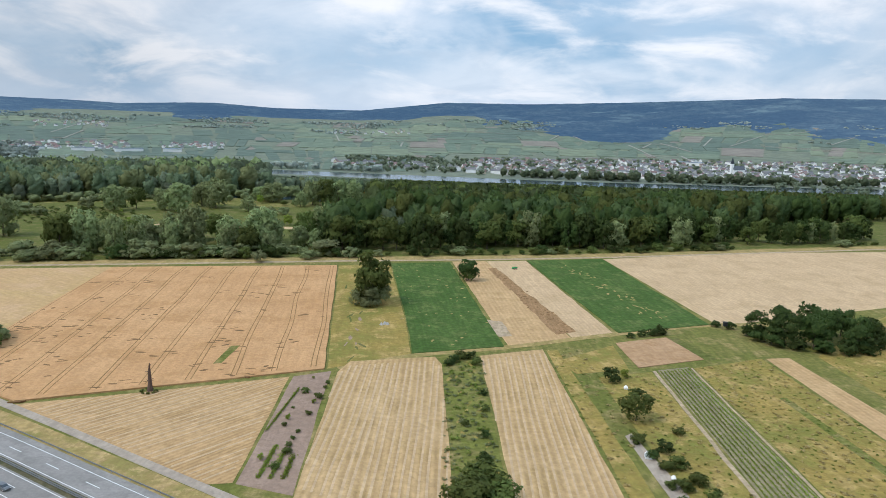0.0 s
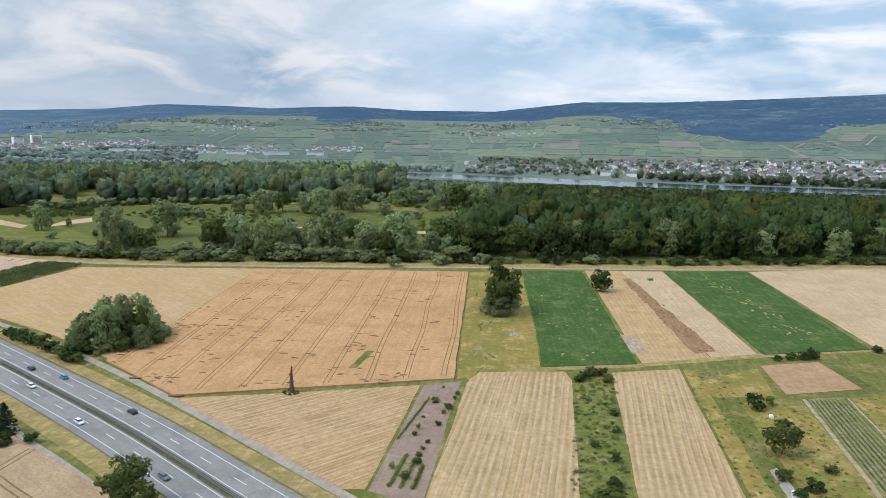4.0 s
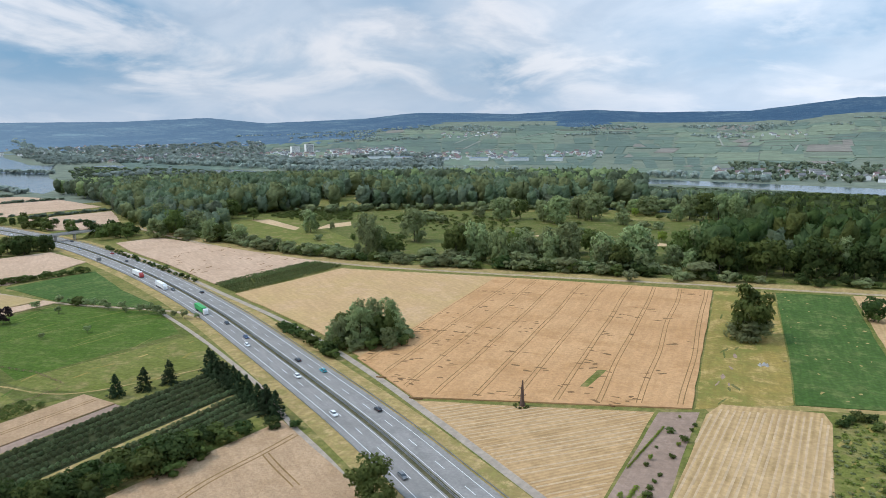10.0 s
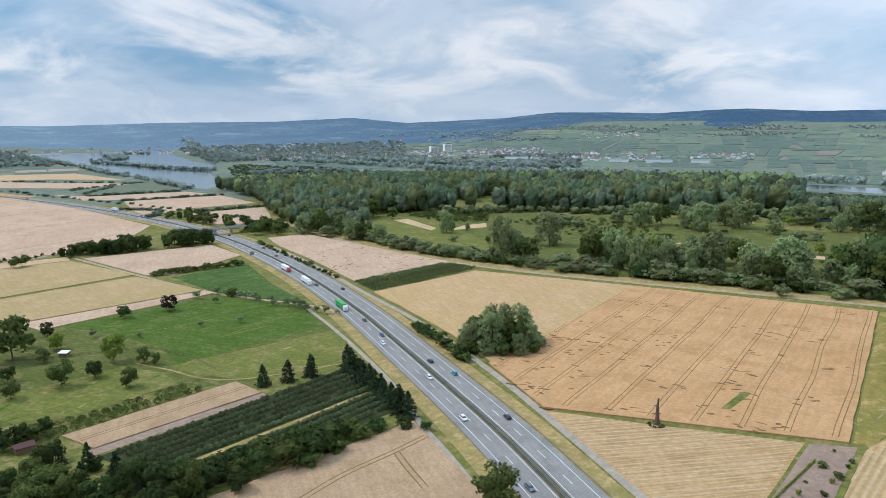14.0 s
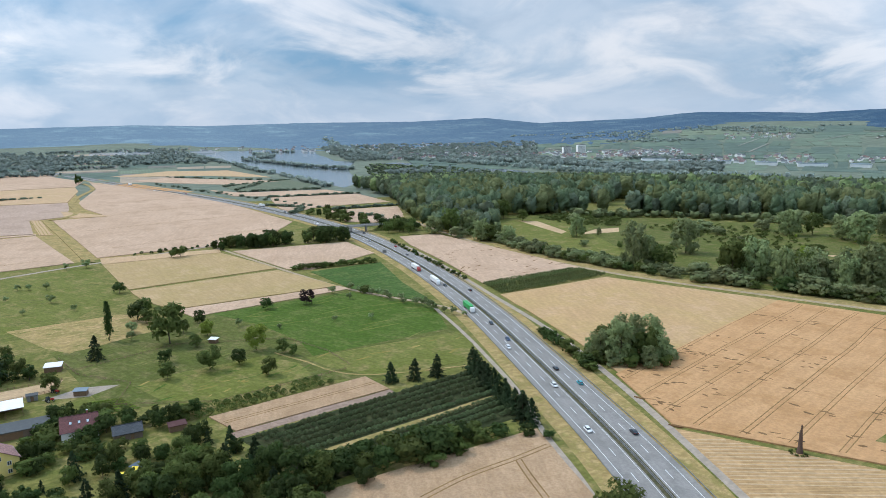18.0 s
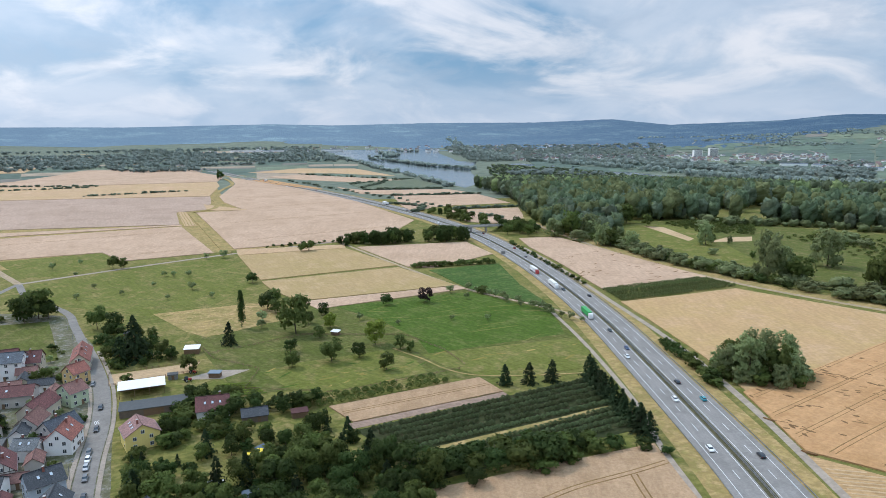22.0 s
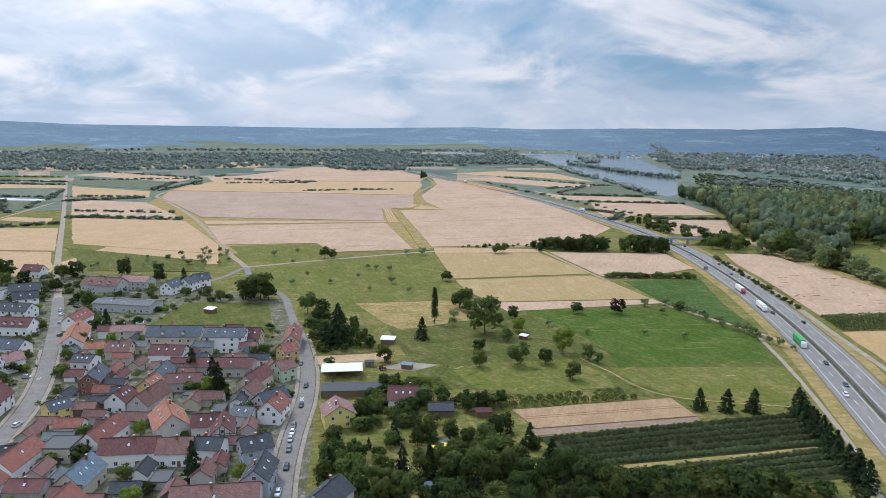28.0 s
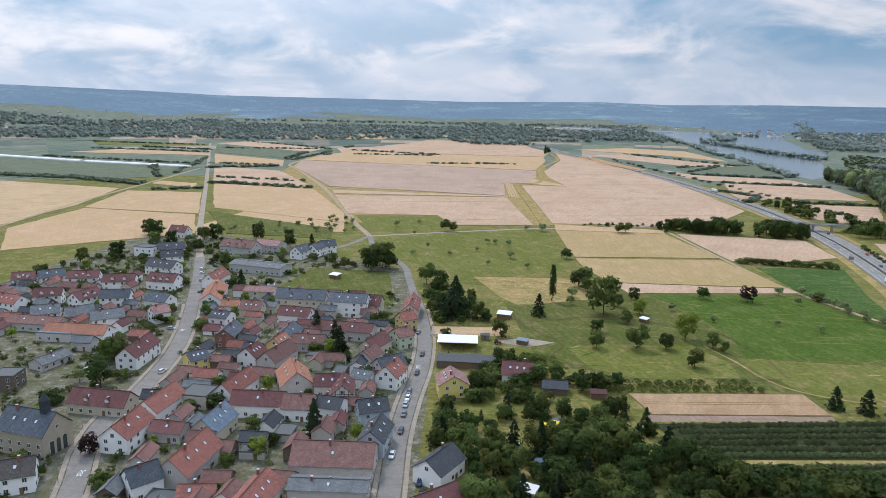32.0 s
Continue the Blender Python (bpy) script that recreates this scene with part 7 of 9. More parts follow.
house(-350, -160, 123, 12.7, 9.5, 5.5, 8.8, "grey", "white")
house(-344, -144, 118, 14.5, 9.5, 5.5, 8.8, "grey", "white")
house(-505, -181, 78, 14.1, 10.0, 6.6, 7.0, "flat", "white")
house(-297, -112, 172, 21.0, 9.0, 5.6, 9.5, "maroon", "white")
house(-192, -73, 129, 8.8, 9.0, 5.4, 9.0, "slate", "white")
house(-203, -63, 166, 20.6, 11.0, 5.0, 10.0, "red", "plaster")
house(-187, -56, 92, 10.0, 7.0, 3.2, 5.5, "red", "white")
house(-182, -39, 166, 16.0, 10.0, 4.8, 9.0, "red", "plaster")
house(-204, -19, 85, 24.8, 14.0, 5.0, 9.5, "brownred", "plaster")
house(-188, -19, 85, 22.5, 8.0, 4.6, 6.0, "grey", "plaster")
house(-199, 13, 144, 13.7, 10.0, 5.0, 8.5, "dark", "white")
house(-178, 11, 123, 13.4, 10.0, 5.0, 8.5, "maroon", "white")

# sheds, canopies and yards at the village edge
def shed(x, y, turn, L, W, h0, h1, wall, roof, label, name="shed", open_front=False):
    HOUSES.append((x, y, max(L, W) / 2))
    ob = thing(name, label, "shed", "sheds")
    hx, hy = L / 2, W / 2
    if open_front:
        for px in np.linspace(-hx + 0.2, hx - 0.2, max(3, int(L / 4))):
            for sy in (-1, 1):
                part("post", Shape().box((float(px), sy * (hy - 0.15), h0 / 2), (0.18, 0.18, h0)), M["wood"], ob)
        part("back_wall", Shape().box((0, hy - 0.05, h0 / 2), (L, 0.1, h0)), wall, ob)
    else:
        part("wall", Shape().add([(-hx, -hy, -0.2), (hx, -hy, -0.2), (hx, hy, -0.2), (-hx, hy, -0.2), (-hx, -hy, h0), (hx, -hy, h0), (hx, hy, h1), (-hx, hy, h1)], [(0, 1, 5, 4), (1, 2, 6, 5), (2, 3, 7, 6), (3, 0, 4, 7), (4, 5, 6, 7)]), wall, ob)
        part("gate", Shape().box((0, -hy - 0.03, h0 * 0.42), (L * 0.3, 0.06, h0 * 0.84)), M["wood"], ob)
    o = 0.35
    part("roof", Shape().add([(-hx - o, -hy - o, h0), (hx + o, -hy - o, h0), (hx + o, hy + o, h1), (-hx - o, hy + o, h1), (-hx - o, -hy - o, h0 + 0.18), (hx + o, -hy - o, h0 + 0.18), (hx + o, hy + o, h1 + 0.18), (-hx - o, hy + o, h1 + 0.18)],
                            [(3, 2, 1, 0), (4, 5, 6, 7), (0, 1, 5, 4), (1, 2, 6, 5), (2, 3, 7, 6), (3, 0, 4, 7)]), roof, ob)
    ob.matrix_world = pose(x, y, 0, 0, 0, turn)
    return ob


M["white_sheet"] = plain_mat("white_sheet_roof", (0.80, 0.80, 0.78), (0.72, 0.72, 0.70), 0.4, 0.5, 0.05)
M["black_wood"] = plain_mat("tarred_boards", (0.022, 0.022, 0.024), (0.035, 0.034, 0.034), 1.0, 0.8, 0.2)
shed(-314, 27, 84, 18, 9, 3.8, 4.4, M["wood"], M["white_sheet"], "open barn with bright white sheet roof", "open_barn", True)
shed(-291, 29, 82, 25, 8, 3.0, 3.6, M["wall_darktimber"], M["roof_grey"], "long low dark stable with grey roof", "stable")
house(-263, 62, 80, 9.5, 7, 2.6, 4.6, "dark", "darktimber", name="garden_shed", label="black tarred garden shed with pitched roof", group="sheds", plain=True)
shed(-257, 78, 82, 6, 3.6, 2.2, 2.6, M["wood"], M["roof_maroon"], "small red-roofed garden hut")
shed(-359, 55, 70, 7, 5, 2.6, 3.2, M["wood"], M["white_sheet"], "small stable with pale sheet roof")
shed(-352, 128, 40, 4, 3, 2.0, 2.4, M["wood"], M["white_sheet"], "small field shelter in the meadow")
shed(-442, -42, 60, 6, 4.5, 2.4, 3.0, M["wood"], M["white_sheet"], "small paddock shelter with pale roof")
shed(-325, 41, 80, 4, 2.6, 2.3, 2.5, M["steel"], M["roof_grey"], "grey site container beside the paddock", "container")
shed(-318, 58, 60, 5, 3, 2.2, 2.6, M["wood"], M["roof_steelroof"], "small garden hut with light roof")
shed(-405, 30, 80, 5, 3, 2.2, 2.6, M["wood"], M["roof_grey"], "wooden hut among the shrubs")
shed(-232, 57, 20, 4, 3, 2.1, 2.5, M["wood"], M["roof_bluegrey"], "blue-roofed garden hut between the trees")
shed(-203, 46, 80, 5, 3.4, 2.2, 2.6, M["wood"], M["roof_bluegrey"], "blue-roofed garden hut between the trees")
shed(-188, 38, 60, 6, 4, 2.4, 2.8, M["wall_white"], M["white_sheet"], "white garage beside the grey house", "garage")
field("fenced sandy riding paddock", [(-329, 15), (-330, 49), (-343, 56), (-345, 16)], "tan_pale", 0.08, name="paddock")
field("concrete yard beside the stable", [(-322, 44), (-327, 60), (-320, 74), (-314, 60)], "paving", 0.08, name="yard")
for i in range(6):
    plant_row("vegetable_row", "vegetable bed in the village gardens", (-306 + i * 3.2, 58 + i), (-302 + i * 3.0, 70 + i * 0.6), 0.7, 1.2, "leaf_vine" if i % 2 else "leaf_bright", 12, 0.25, False, "garden beds")


def clear(x, y, gap):
    for hx, hy, hr in HOUSES:
        if (x - hx) ** 2 + (y - hy) ** 2 < (hr * 0.85 + gap) ** 2:
            return False
    return True


STREETS = [spline([Vector(p) for p in pts], 6) for pts in ([(-120, -6), (-188, -2), (-223, 0), (-255, 4), (-289, 9.5), (-325, 12), (-362, 11), (-400, 8), (-478, 1), (-533, -20)],
           [(-140, -84), (-190, -93), (-220, -101), (-245, -103), (-266, -100), (-326, -103), (-430, -125), (-500, -143)])]


def off_street(x, y, gap):
    return all((p.x - x) ** 2 + (p.y - y) ** 2 > gap * gap for line in STREETS for p in line)


# outbuildings that fill the plots between the houses
FILL = [(-160, -78), (-160, -14), (-285, -6), (-330, 2), (-352, -2), (-400, -30), (-402, -108), (-330, -94), (-250, -92), (-200, -82)]
for x, y in scatter(FILL, 12.0, 77, 0.35) + scatter([(-300, -118), (-330, -205), (-420, -235), (-440, -160), (-330, -118)], 13, 78, 0.35):
    if clear(x, y, 2.2) and off_street(x, y, 9.5):
        L, W, e = rnd.uniform(6, 10.5), rnd.uniform(4.5, 6.5), rnd.choice([2.5, 2.8, 3.4, 4.2])
        rf = rnd.choice(["maroon", "brownred", "brownred", "red", "grey", "dark", "flat"])
        house(round(x, 1), round(y, 1), rnd.choice([78, 82, 168, 172]) + rnd.uniform(-4, 4), L, W, e, e + (0.3 if rf == "flat" else W * 0.36), rf, rnd.choice(["plaster", "plaster", "beige", "white", "darktimber"]), name="outbuilding", group="village outbuildings", plain=True)
GARDENS = [(-150, -125), (-150, 0), (-290, 10), (-395, 8), (-500, -45), (-590, -170), (-440, -235), (-330, -210), (-240, -160)]
PADDOCK = [(-412, -72), (-470, -58), (-460, -10), (-384, -8), (-374, -58)]
SMALL = []
for x, y in scatter(GARDENS, 7.0, 21):
    if clear(x, y, 1.2) and off_street(x, y, 7.5) and not inside(x, y, PADDOCK) and rnd.random() < 0.66:
        h = rnd.choice([1.5, 2, 2.5, 3, 3, 4, 5, 6.5])
        if h < 3.5:
            SMALL.append((x, y, 0.03, h, h * 1.5))
            SMALL.append((x + rnd.uniform(-4, 4), y + rnd.uniform(-4, 4), 0.03, h * 0.7, h * 1.3))
        else:
            tree(rnd.choice(["bush", "bush_dark", "bush", "broad", "bright", "fruit"]), x, y, h, group="village garden plants")
for x, y, h, k in ((-296, -100 - 22, 14, "broad"), (-272, -118, 12, "dark"), (-330, -40, 13, "conifer"), (-318, -30, 12, "conifer"), (-302, -30, 9, "bright"), (-385, -100, 8, "broad"), (-420, -96, 11, "conifer"), (-408, -86, 8, "broad"),
                   (-225, -28, 14, "conifer"), (-212, -44, 7, "bright"), (-244, -88, 6, "broad"), (-232, -140, 9, "dark"), (-215, -98, 7, "copper"), (-480, -120, 9, "broad"), (-520, -150, 10, "dark"), (-540, -175, 12, "dark"),
                   (-530, -185, 13, "broad"), (-500, -200, 13, "dark"), (-480, -215, 11, "broad"), (-330, -118, 6, "broad"), (-560, -90, 10, "dark"), (-545, -70, 9, "conifer"), (-535, -85, 11, "dark")):
    tree(k, x, y, h, group="village trees")
foliage_stuff("garden_plants", "low green shrubs and beds of the village gardens", SMALL, "leaf", "bush", 60, 0.12, "shrubs")
# overgrown gardens below the village
THICKET = [(-243, 14), (-246, 46), (-243, 84), (-222, 92), (-196, 104), (-170, 92), (-130, 76), (-120, 20), (-180, 22), (-215, 12)]
GLADES = ([(-239, 30), (-240, 46), (-230, 58), (-221, 57), (-214, 46), (-217, 30)], [(-240, 90), (-238, 101), (-209, 110), (-196, 118), (-192, 110), (-203, 101), (-224, 90)], [(-190, 152), (-190, 182), (-180, 182), (-178, 152)])
for x, y in scatter(THICKET, 6.0, 33):
    if clear(x, y, 1.0) and off_street(x, y, 7) and (rnd.random() < 0.25 or not any(inside(x, y, g) for g in GLADES)):
        k = rnd.choice(["conifer", "conifer", "dark", "dark", "broad", "broad", "dark", "bush_dark", "conifer", "dark", "bush_dark", "broad"])
        if rnd.random() < 0.86:
            tree(k, x, y, {"bush_dark": 4.5, "bush": 4}.get(k, rnd.choice([5.5, 7, 8.5, 10, 12]) * (0.78 if x < -222 else 1.0)), group="overgrown garden trees")
for x, y in scatter([(-345, 12), (-352, 46), (-372, 48), (-420, 30), (-420, 16), (-380, 14)], 7.5, 41) + scatter([(-254, 28), (-298, 26), (-300, 60), (-264, 68), (-248, 50)], 6.2, 47) + scatter([(-300, 42), (-280, 60), (-268, 92), (-258, 88), (-262, 70), (-282, 40)], 7, 42):
    if clear(x, y, 1.0) and off_street(x, y, 6):
        tree(rnd.choice(["bush", "bush_dark", "broad", "dark", "dark"]), x, y, rnd.uniform(3.5, 8), group="garden edge trees")
for x, y in scatter([(-640, -40), (-690, -52), (-600, -160), (-585, -150), (-590, -40)], 17, 43):
    tree(rnd.choice(["fruit", "bush", "fruit"]), x, y, rnd.uniform(3.5, 6), group="meadow fruit trees")
for i in range(26):
    x = -330 + i * 5.4
    y = 12 + 9.5 - 0.02 * abs(x + 310) + rnd.uniform(0, 4) - max(0.0, (x + 290) * 0.085)
    if clear(x, y, 0.6) and off_street(x, y, 5.5):
        tree(rnd.choice(["bush", "bush_dark", "conifer", "bush"]), x, y, rnd.uniform(2.2, 5.5), group="street hedge")

# ---- vehicles ----
def paint(name, c):
    m, n, ln, b = shader(name, 0.28, 0.5)
    tc = n("ShaderNodeTexCoord")
    f = noise_fac(n, ln, tc.outputs["Object"], 1.2, 4)
    ln(mix_rgb(n, ln, f, c, tuple(v * 0.82 for v in c)), b.inputs["Base Color"])
    b.inputs["Coat Weight"].default_value = 0.6
    return m


CARS = {"black": (0.012, 0.012, 0.014), "white": (0.80, 0.80, 0.79), "silver": (0.42, 0.43, 0.44), "red": (0.42, 0.025, 0.020), "blue": (0.030, 0.060, 0.16), "teal": (0.020, 0.30, 0.36), "grey": (0.12, 0.125, 0.13), "green": (0.03, 0.42, 0.12)}
for k, c in CARS.items():
    M["car_" + k] = paint("car_paint_" + k, c)
M["tyre"] = plain_mat("tyre_rubber", (0.022, 0.022, 0.022), (0.035, 0.034, 0.033), 4.0, 0.9, 0.2)
M["rim"] = plain_mat("alloy_rim", (0.45, 0.46, 0.47), (0.38, 0.39, 0.40), 4.0, 0.35, 0, metal=0.8)
M["lamp_red"] = plain_mat("tail_lamp", (0.40, 0.012, 0.010), (0.32, 0.010, 0.008), 2.0, 0.2, 0)
M["lamp_clear"] = plain_mat("head_lamp", (0.70, 0.72, 0.74), (0.62, 0.64, 0.66), 2.0, 0.12, 0)


def loft(profiles):
    """A body from cross sections along x: each (x, half-width low, half-width top, z low, z top)."""
    s = Shape()
    rows = []
    for x, w0, w1, z0, z1 in profiles:
        zm = z0 + (z1 - z0) * 0.55
        rows.append([(x, -w0, z0), (x, -w0 * 1.02, zm), (x, -w1, z1), (x, w1, z1), (x, w0 * 1.02, zm), (x, w0, z0)])
    vs = [p for row in rows for p in row]
    fs = []
    for i in range(len(rows) - 1):
        for j in range(6):
            a, b = i * 6 + j, i * 6 + (j + 1) % 6
            fs.append((a, b, b + 6, a + 6))
    fs += [tuple(range(5, -1, -1)), tuple(range(len(vs) - 6, len(vs)))]
    return s.add(vs, fs)


def wheel_parts(ob, spots, r):
    for x, y in spots:
        sgn = 1 if y > 0 else -1
        w = part("wheel", Shape().tube((x, y - sgn * 0.22, r), (x, y, r), r, r, 14, True), M["tyre"], ob)
        part("rim", Shape().tube((x, y - sgn * 0.02, r), (x, y + sgn * 0.015, r), r * 0.62, r * 0.55, 10, True), M["rim"], w)


def make_car(col, van=False):
    z = 0.25 if van else 0.0
    ob = thing("van" if van else "car", ("tall white delivery van on the road" if van else col + " passenger car on the road"), "van" if van else "car", "road vehicles")
    part("body", loft([(-2.2, 0.78, 0.70, 0.45, 0.80), (-2.1, 0.86, 0.78, 0.30, 0.98), (-1.2, 0.89, 0.82, 0.22, 1.02), (0.9, 0.89, 0.80, 0.22, 0.98), (1.8, 0.87, 0.72, 0.24, 0.86), (2.2, 0.74, 0.62, 0.36, 0.70)]), M["car_" + col], ob)
    cab = part("cabin", loft([(-2.0, 0.72, 0.62, 0.94, 1.05 + z), (-1.3, 0.76, 0.62, 0.96, 1.44 + z), (0.0, 0.77, 0.62, 0.97, 1.48 + z), (0.45, 0.77, 0.62, 0.96, 1.40 + z), (1.15, 0.74, 0.66, 0.92, 0.99)]), M["glass"], ob, "dark car windows")
    part("roof_panel", loft([(-1.55, 0.62, 0.55, 1.38 + z, 1.45 + z), (-0.6, 0.64, 0.56, 1.44 + z, 1.52 + z), (0.2, 0.63, 0.54, 1.43 + z, 1.49 + z), (0.5, 0.60, 0.50, 1.37 + z, 1.42 + z)]), M["car_" + col], cab)
    wheel_parts(ob, [(-1.35, -0.88), (-1.35, 0.88), (1.35, -0.88), (1.35, 0.88)], 0.33)
    for sy in (-0.6, 0.6):
        part("headlight", Shape().box((2.12, sy, 0.66), (0.14, 0.34, 0.14)), M["lamp_clear"], ob)
        part("tail_light", Shape().box((-2.16, sy * 1.1, 0.80), (0.10, 0.26, 0.16)), M["lamp_red"], ob)
    return ob


def make_truck(col, box_mat, label):
    ob = thing("truck", label, "truck", "road vehicles")
    part("cab", loft([(6.0, 1.22, 1.18, 0.6, 3.3), (6.6, 1.24, 1.18, 0.5, 3.5), (7.6, 1.24, 1.16, 0.5, 3.2), (8.1, 1.22, 1.10, 0.5, 2.4), (8.25, 1.18, 1.05, 0.55, 1.6)]), M["car_" + col], ob)
    part("windscreen", Shape().add([(8.12, -1.0, 1.75), (8.12, 1.0, 1.75), (7.72, 0.95, 2.85), (7.72, -0.95, 2.85), (8.16, -1.0, 1.75), (8.16, 1.0, 1.75), (7.78, 0.95, 2.85), (7.78, -0.95, 2.85)], [(4, 5, 6, 7), (0, 3, 2, 1), (0, 1, 5, 4), (2, 3, 7, 6)]), M["glass"], ob)
    part("trailer", Shape().box((-1.4, 0, 2.45), (13.6, 2.5, 2.75)), box_mat, ob)
    part("chassis", Shape().box((0.2, 0, 0.85), (15.0, 1.6, 0.35)), M["tyre"], ob)
    for x in (7.0, 4.6, -4.2, -5.5, -6.8):
        wheel_parts(ob, [(x, -1.22), (x, 1.22)], 0.5)
    return ob


MODELS = {k: make_car(k) for k in ("black", "white", "silver", "red", "blue", "teal", "grey")}
MODELS["van"] = make_car("white", True)
M["tarp_white"] = plain_mat("white_tarpaulin", (0.78, 0.78, 0.77), (0.70, 0.70, 0.70), 0.4, 0.6, 0.1)
M["tarp_green"] = plain_mat("green_tarpaulin", (0.05, 0.36, 0.10), (0.04, 0.30, 0.08), 0.4, 0.6, 0.1)
MODELS["truck_white"] = make_truck("white", M["tarp_white"], "white articulated lorry on the motorway")
MODELS["truck_red"] = make_truck("red", M["tarp_white"], "red lorry with white trailer on the motorway")
MODELS["truck_green"] = make_truck("white", M["tarp_green"], "lorry with green trailer on the motorway")
USED = set()


def drive(key, x, y, turn, z=0.128):
    m = pose(x, y, z, 0, 0, turn)
    if key not in USED:
        USED.add(key)
        MODELS[key].matrix_world = m
        return MODELS[key]
    return copy_thing(MODELS[key], m)


def on_motorway(key, x, y, off):
    """off: metres right of the centre line, seen from the camera end; the west carriageway (minus) runs away north-west."""
    best = min(range(len(CENTRE)), key=lambda i: (CENTRE[i].x - x) ** 2 + (CENTRE[i].y - y) ** 2)
    n = normals(CENTRE)[best]
    d = (CENTRE[min(best + 1, len(CENTRE) - 1)] - CENTRE[best - 1]).normalized()
    p = CENTRE[best] + n * off
    a = math.degrees(math.atan2(d.y, d.x))
    drive(key, p.x, p.y, a + (180 if off < 0 else 0))


for key, x, y, off in (("truck_red", -429, 312, -7.7), ("truck_white", -385, 298, -7.7), ("truck_green", -315, 269, -7.7), ("black", -371, 296, -4.0), ("black", -350, 300, 7.7), ("black", -285, 260, -4.0), ("blue", -258, 248, -4.0),
                       ("white", -246, 238, -7.7), ("black", -210, 236, 4.0), ("white", -194, 225, -4.0), ("teal", -188, 228, 7.7), ("black", -145, 204, 7.7), ("white", -157, 196, -7.7), ("grey", -110, 166, -7.7), ("grey", -480, 340, 4.0),
                       ("red", -520, 352, 7.7), ("silver", -560, 360, -4.0), ("black", -610, 374, 7.7), ("white", -700, 387, -7.7), ("grey", -820, 394, 4.0), ("truck_white", -900, 396, 7.7), ("silver", -1000, 394, -4.0), ("black", -58, 143, -4.0),
                       ("red", -1150, 385, 4.0), ("white", -1250, 376, -7.7), ("truck_red", -1400, 360, 7.7)):
    on_motorway(key, x, y, off)
for key, x, y in (("grey", -334, 9.0), ("black", -303.5, 10.3), ("black", -281.6, 7.6), ("grey", -262, 4.2), ("white", -256, 3.6), ("silver", -250, 2.8), ("grey", -242, 2.2), ("black", -228.7, 1.2), ("white", -211.8, -1.6)):
    drive(key, x, y, -10, 0.118)
for key, x, y in (("white", -462.7, -131), ("white", -452, -128), ("silver", -433, -123), ("grey", -407, -116.5), ("white", -284, -98)):
    drive(key, x, y, 164, 0.118)
for key, x, y, a in (("van", -200, 6.5, 170), ("blue", -195, 7, 175), ("black", -190, 7.5, 172), ("grey", -478, -128, 70), ("black", -470, -124, 72), ("silver", -340, -112, 80), ("white", -250, -18, 90), ("black", -309, -84, 20)):
    drive(key, x, y, a, 0.045)


# ---- motorway bridge ----
M["concrete"] = plain_mat("weathered_concrete", (0.40, 0.39, 0.37), (0.32, 0.31, 0.29), 0.5, 0.9, 0.3)
bridge = thing("road_bridge", "concrete farm-road bridge over the motorway", "bridge")
part("deck", Shape().box((0, 0, 6.1), (78, 7.0, 1.1)), M["concrete"], bridge)
part("roadway", Shape().box((0, 0, 6.67), (78, 5.6, 0.06)), M["street"], bridge)
for sy in (-1, 1):
    part("parapet", Shape().box((0, sy * 3.35, 6.9), (78, 0.3, 0.5)), M["concrete"], bridge)
    part("railing", Shape().box((0, sy * 3.4, 7.6), (78, 0.08, 0.08)).box((0, sy * 3.4, 7.35), (78, 0.05, 0.05)), M["steel"], bridge)
for px in (-16, 0, 16):
    for sy in (-2, 2):
        part("pier", Shape().tube((px, sy, -0.3), (px, sy, 5.6), 0.55, 0.55, 12), M["concrete"], bridge)
for sx in (-1, 1):
    part("abutment", Shape().add([(sx * 24, -5, -0.3), (sx * 50, -9, -0.3), (sx * 50, 9, -0.3), (sx * 24, 5, -0.3), (sx * 34, -3.6, 5.6), (sx * 50, -3.6, 5.6), (sx * 50, 3.6, 5.6), (sx * 34, 3.6, 5.6)],
                                [(0, 1, 5, 4), (1, 2, 6, 5), (2, 3, 7, 6), (3, 0, 4, 7), (4, 5, 6, 7)]), M["meadow"], bridge, "grassy bridge embankment")
bridge.matrix_world = pose(-623, 376, 0, 0, 0, 76)
sign = thing("road_sign", "large motorway sign seen from behind on posts", "sign")
part("panel", Shape().box((0, 0, 3.2), (0.12, 3.4, 2.6)), M["steel"], sign)
for sy in (-1.2, 1.2):
    part("post", Shape().tube((0, sy, -0.2), (0, sy, 4.5), 0.09, 0.09, 8), M["steel"], sign)
sign.matrix_world = pose(-495, 331, 0, 0, 0, 160)

# dead tree on the field edge
dead = thing("dead_tree", "tall broken dead tree trunk on the field edge", "dead tree")
s = Shape().tube((0, 0, -0.2), (0.1, 0, 2.5), 1.15, 0.75, 10).tube((0.1, 0, 2.5), (0.0, 0.1, 6.5), 0.75, 0.55, 9).tube((0, 0.1, 6.5), (0.15, 0, 10.2), 0.55, 0.18, 8, True)
part("trunk", s, M["deadwood"], dead)
for a, z, l, e in ((0.3, 4.0, 1.4, 0.6), (2.4, 5.5, 1.2, 0.9), (4.1, 7.0, 1.5, 0.5), (5.2, 8.2, 1.0, 0.9), (1.2, 8.8, 0.9, 0.7), (3.3, 3.0, 1.0, 1.2)):
    part("stub", Shape().tube((0, 0, z), (math.cos(a) * l, math.sin(a) * l, z + e), 0.26, 0.08, 6, True), M["deadwood"], dead)
dead.matrix_world = pose(-101, 234.3, 0)
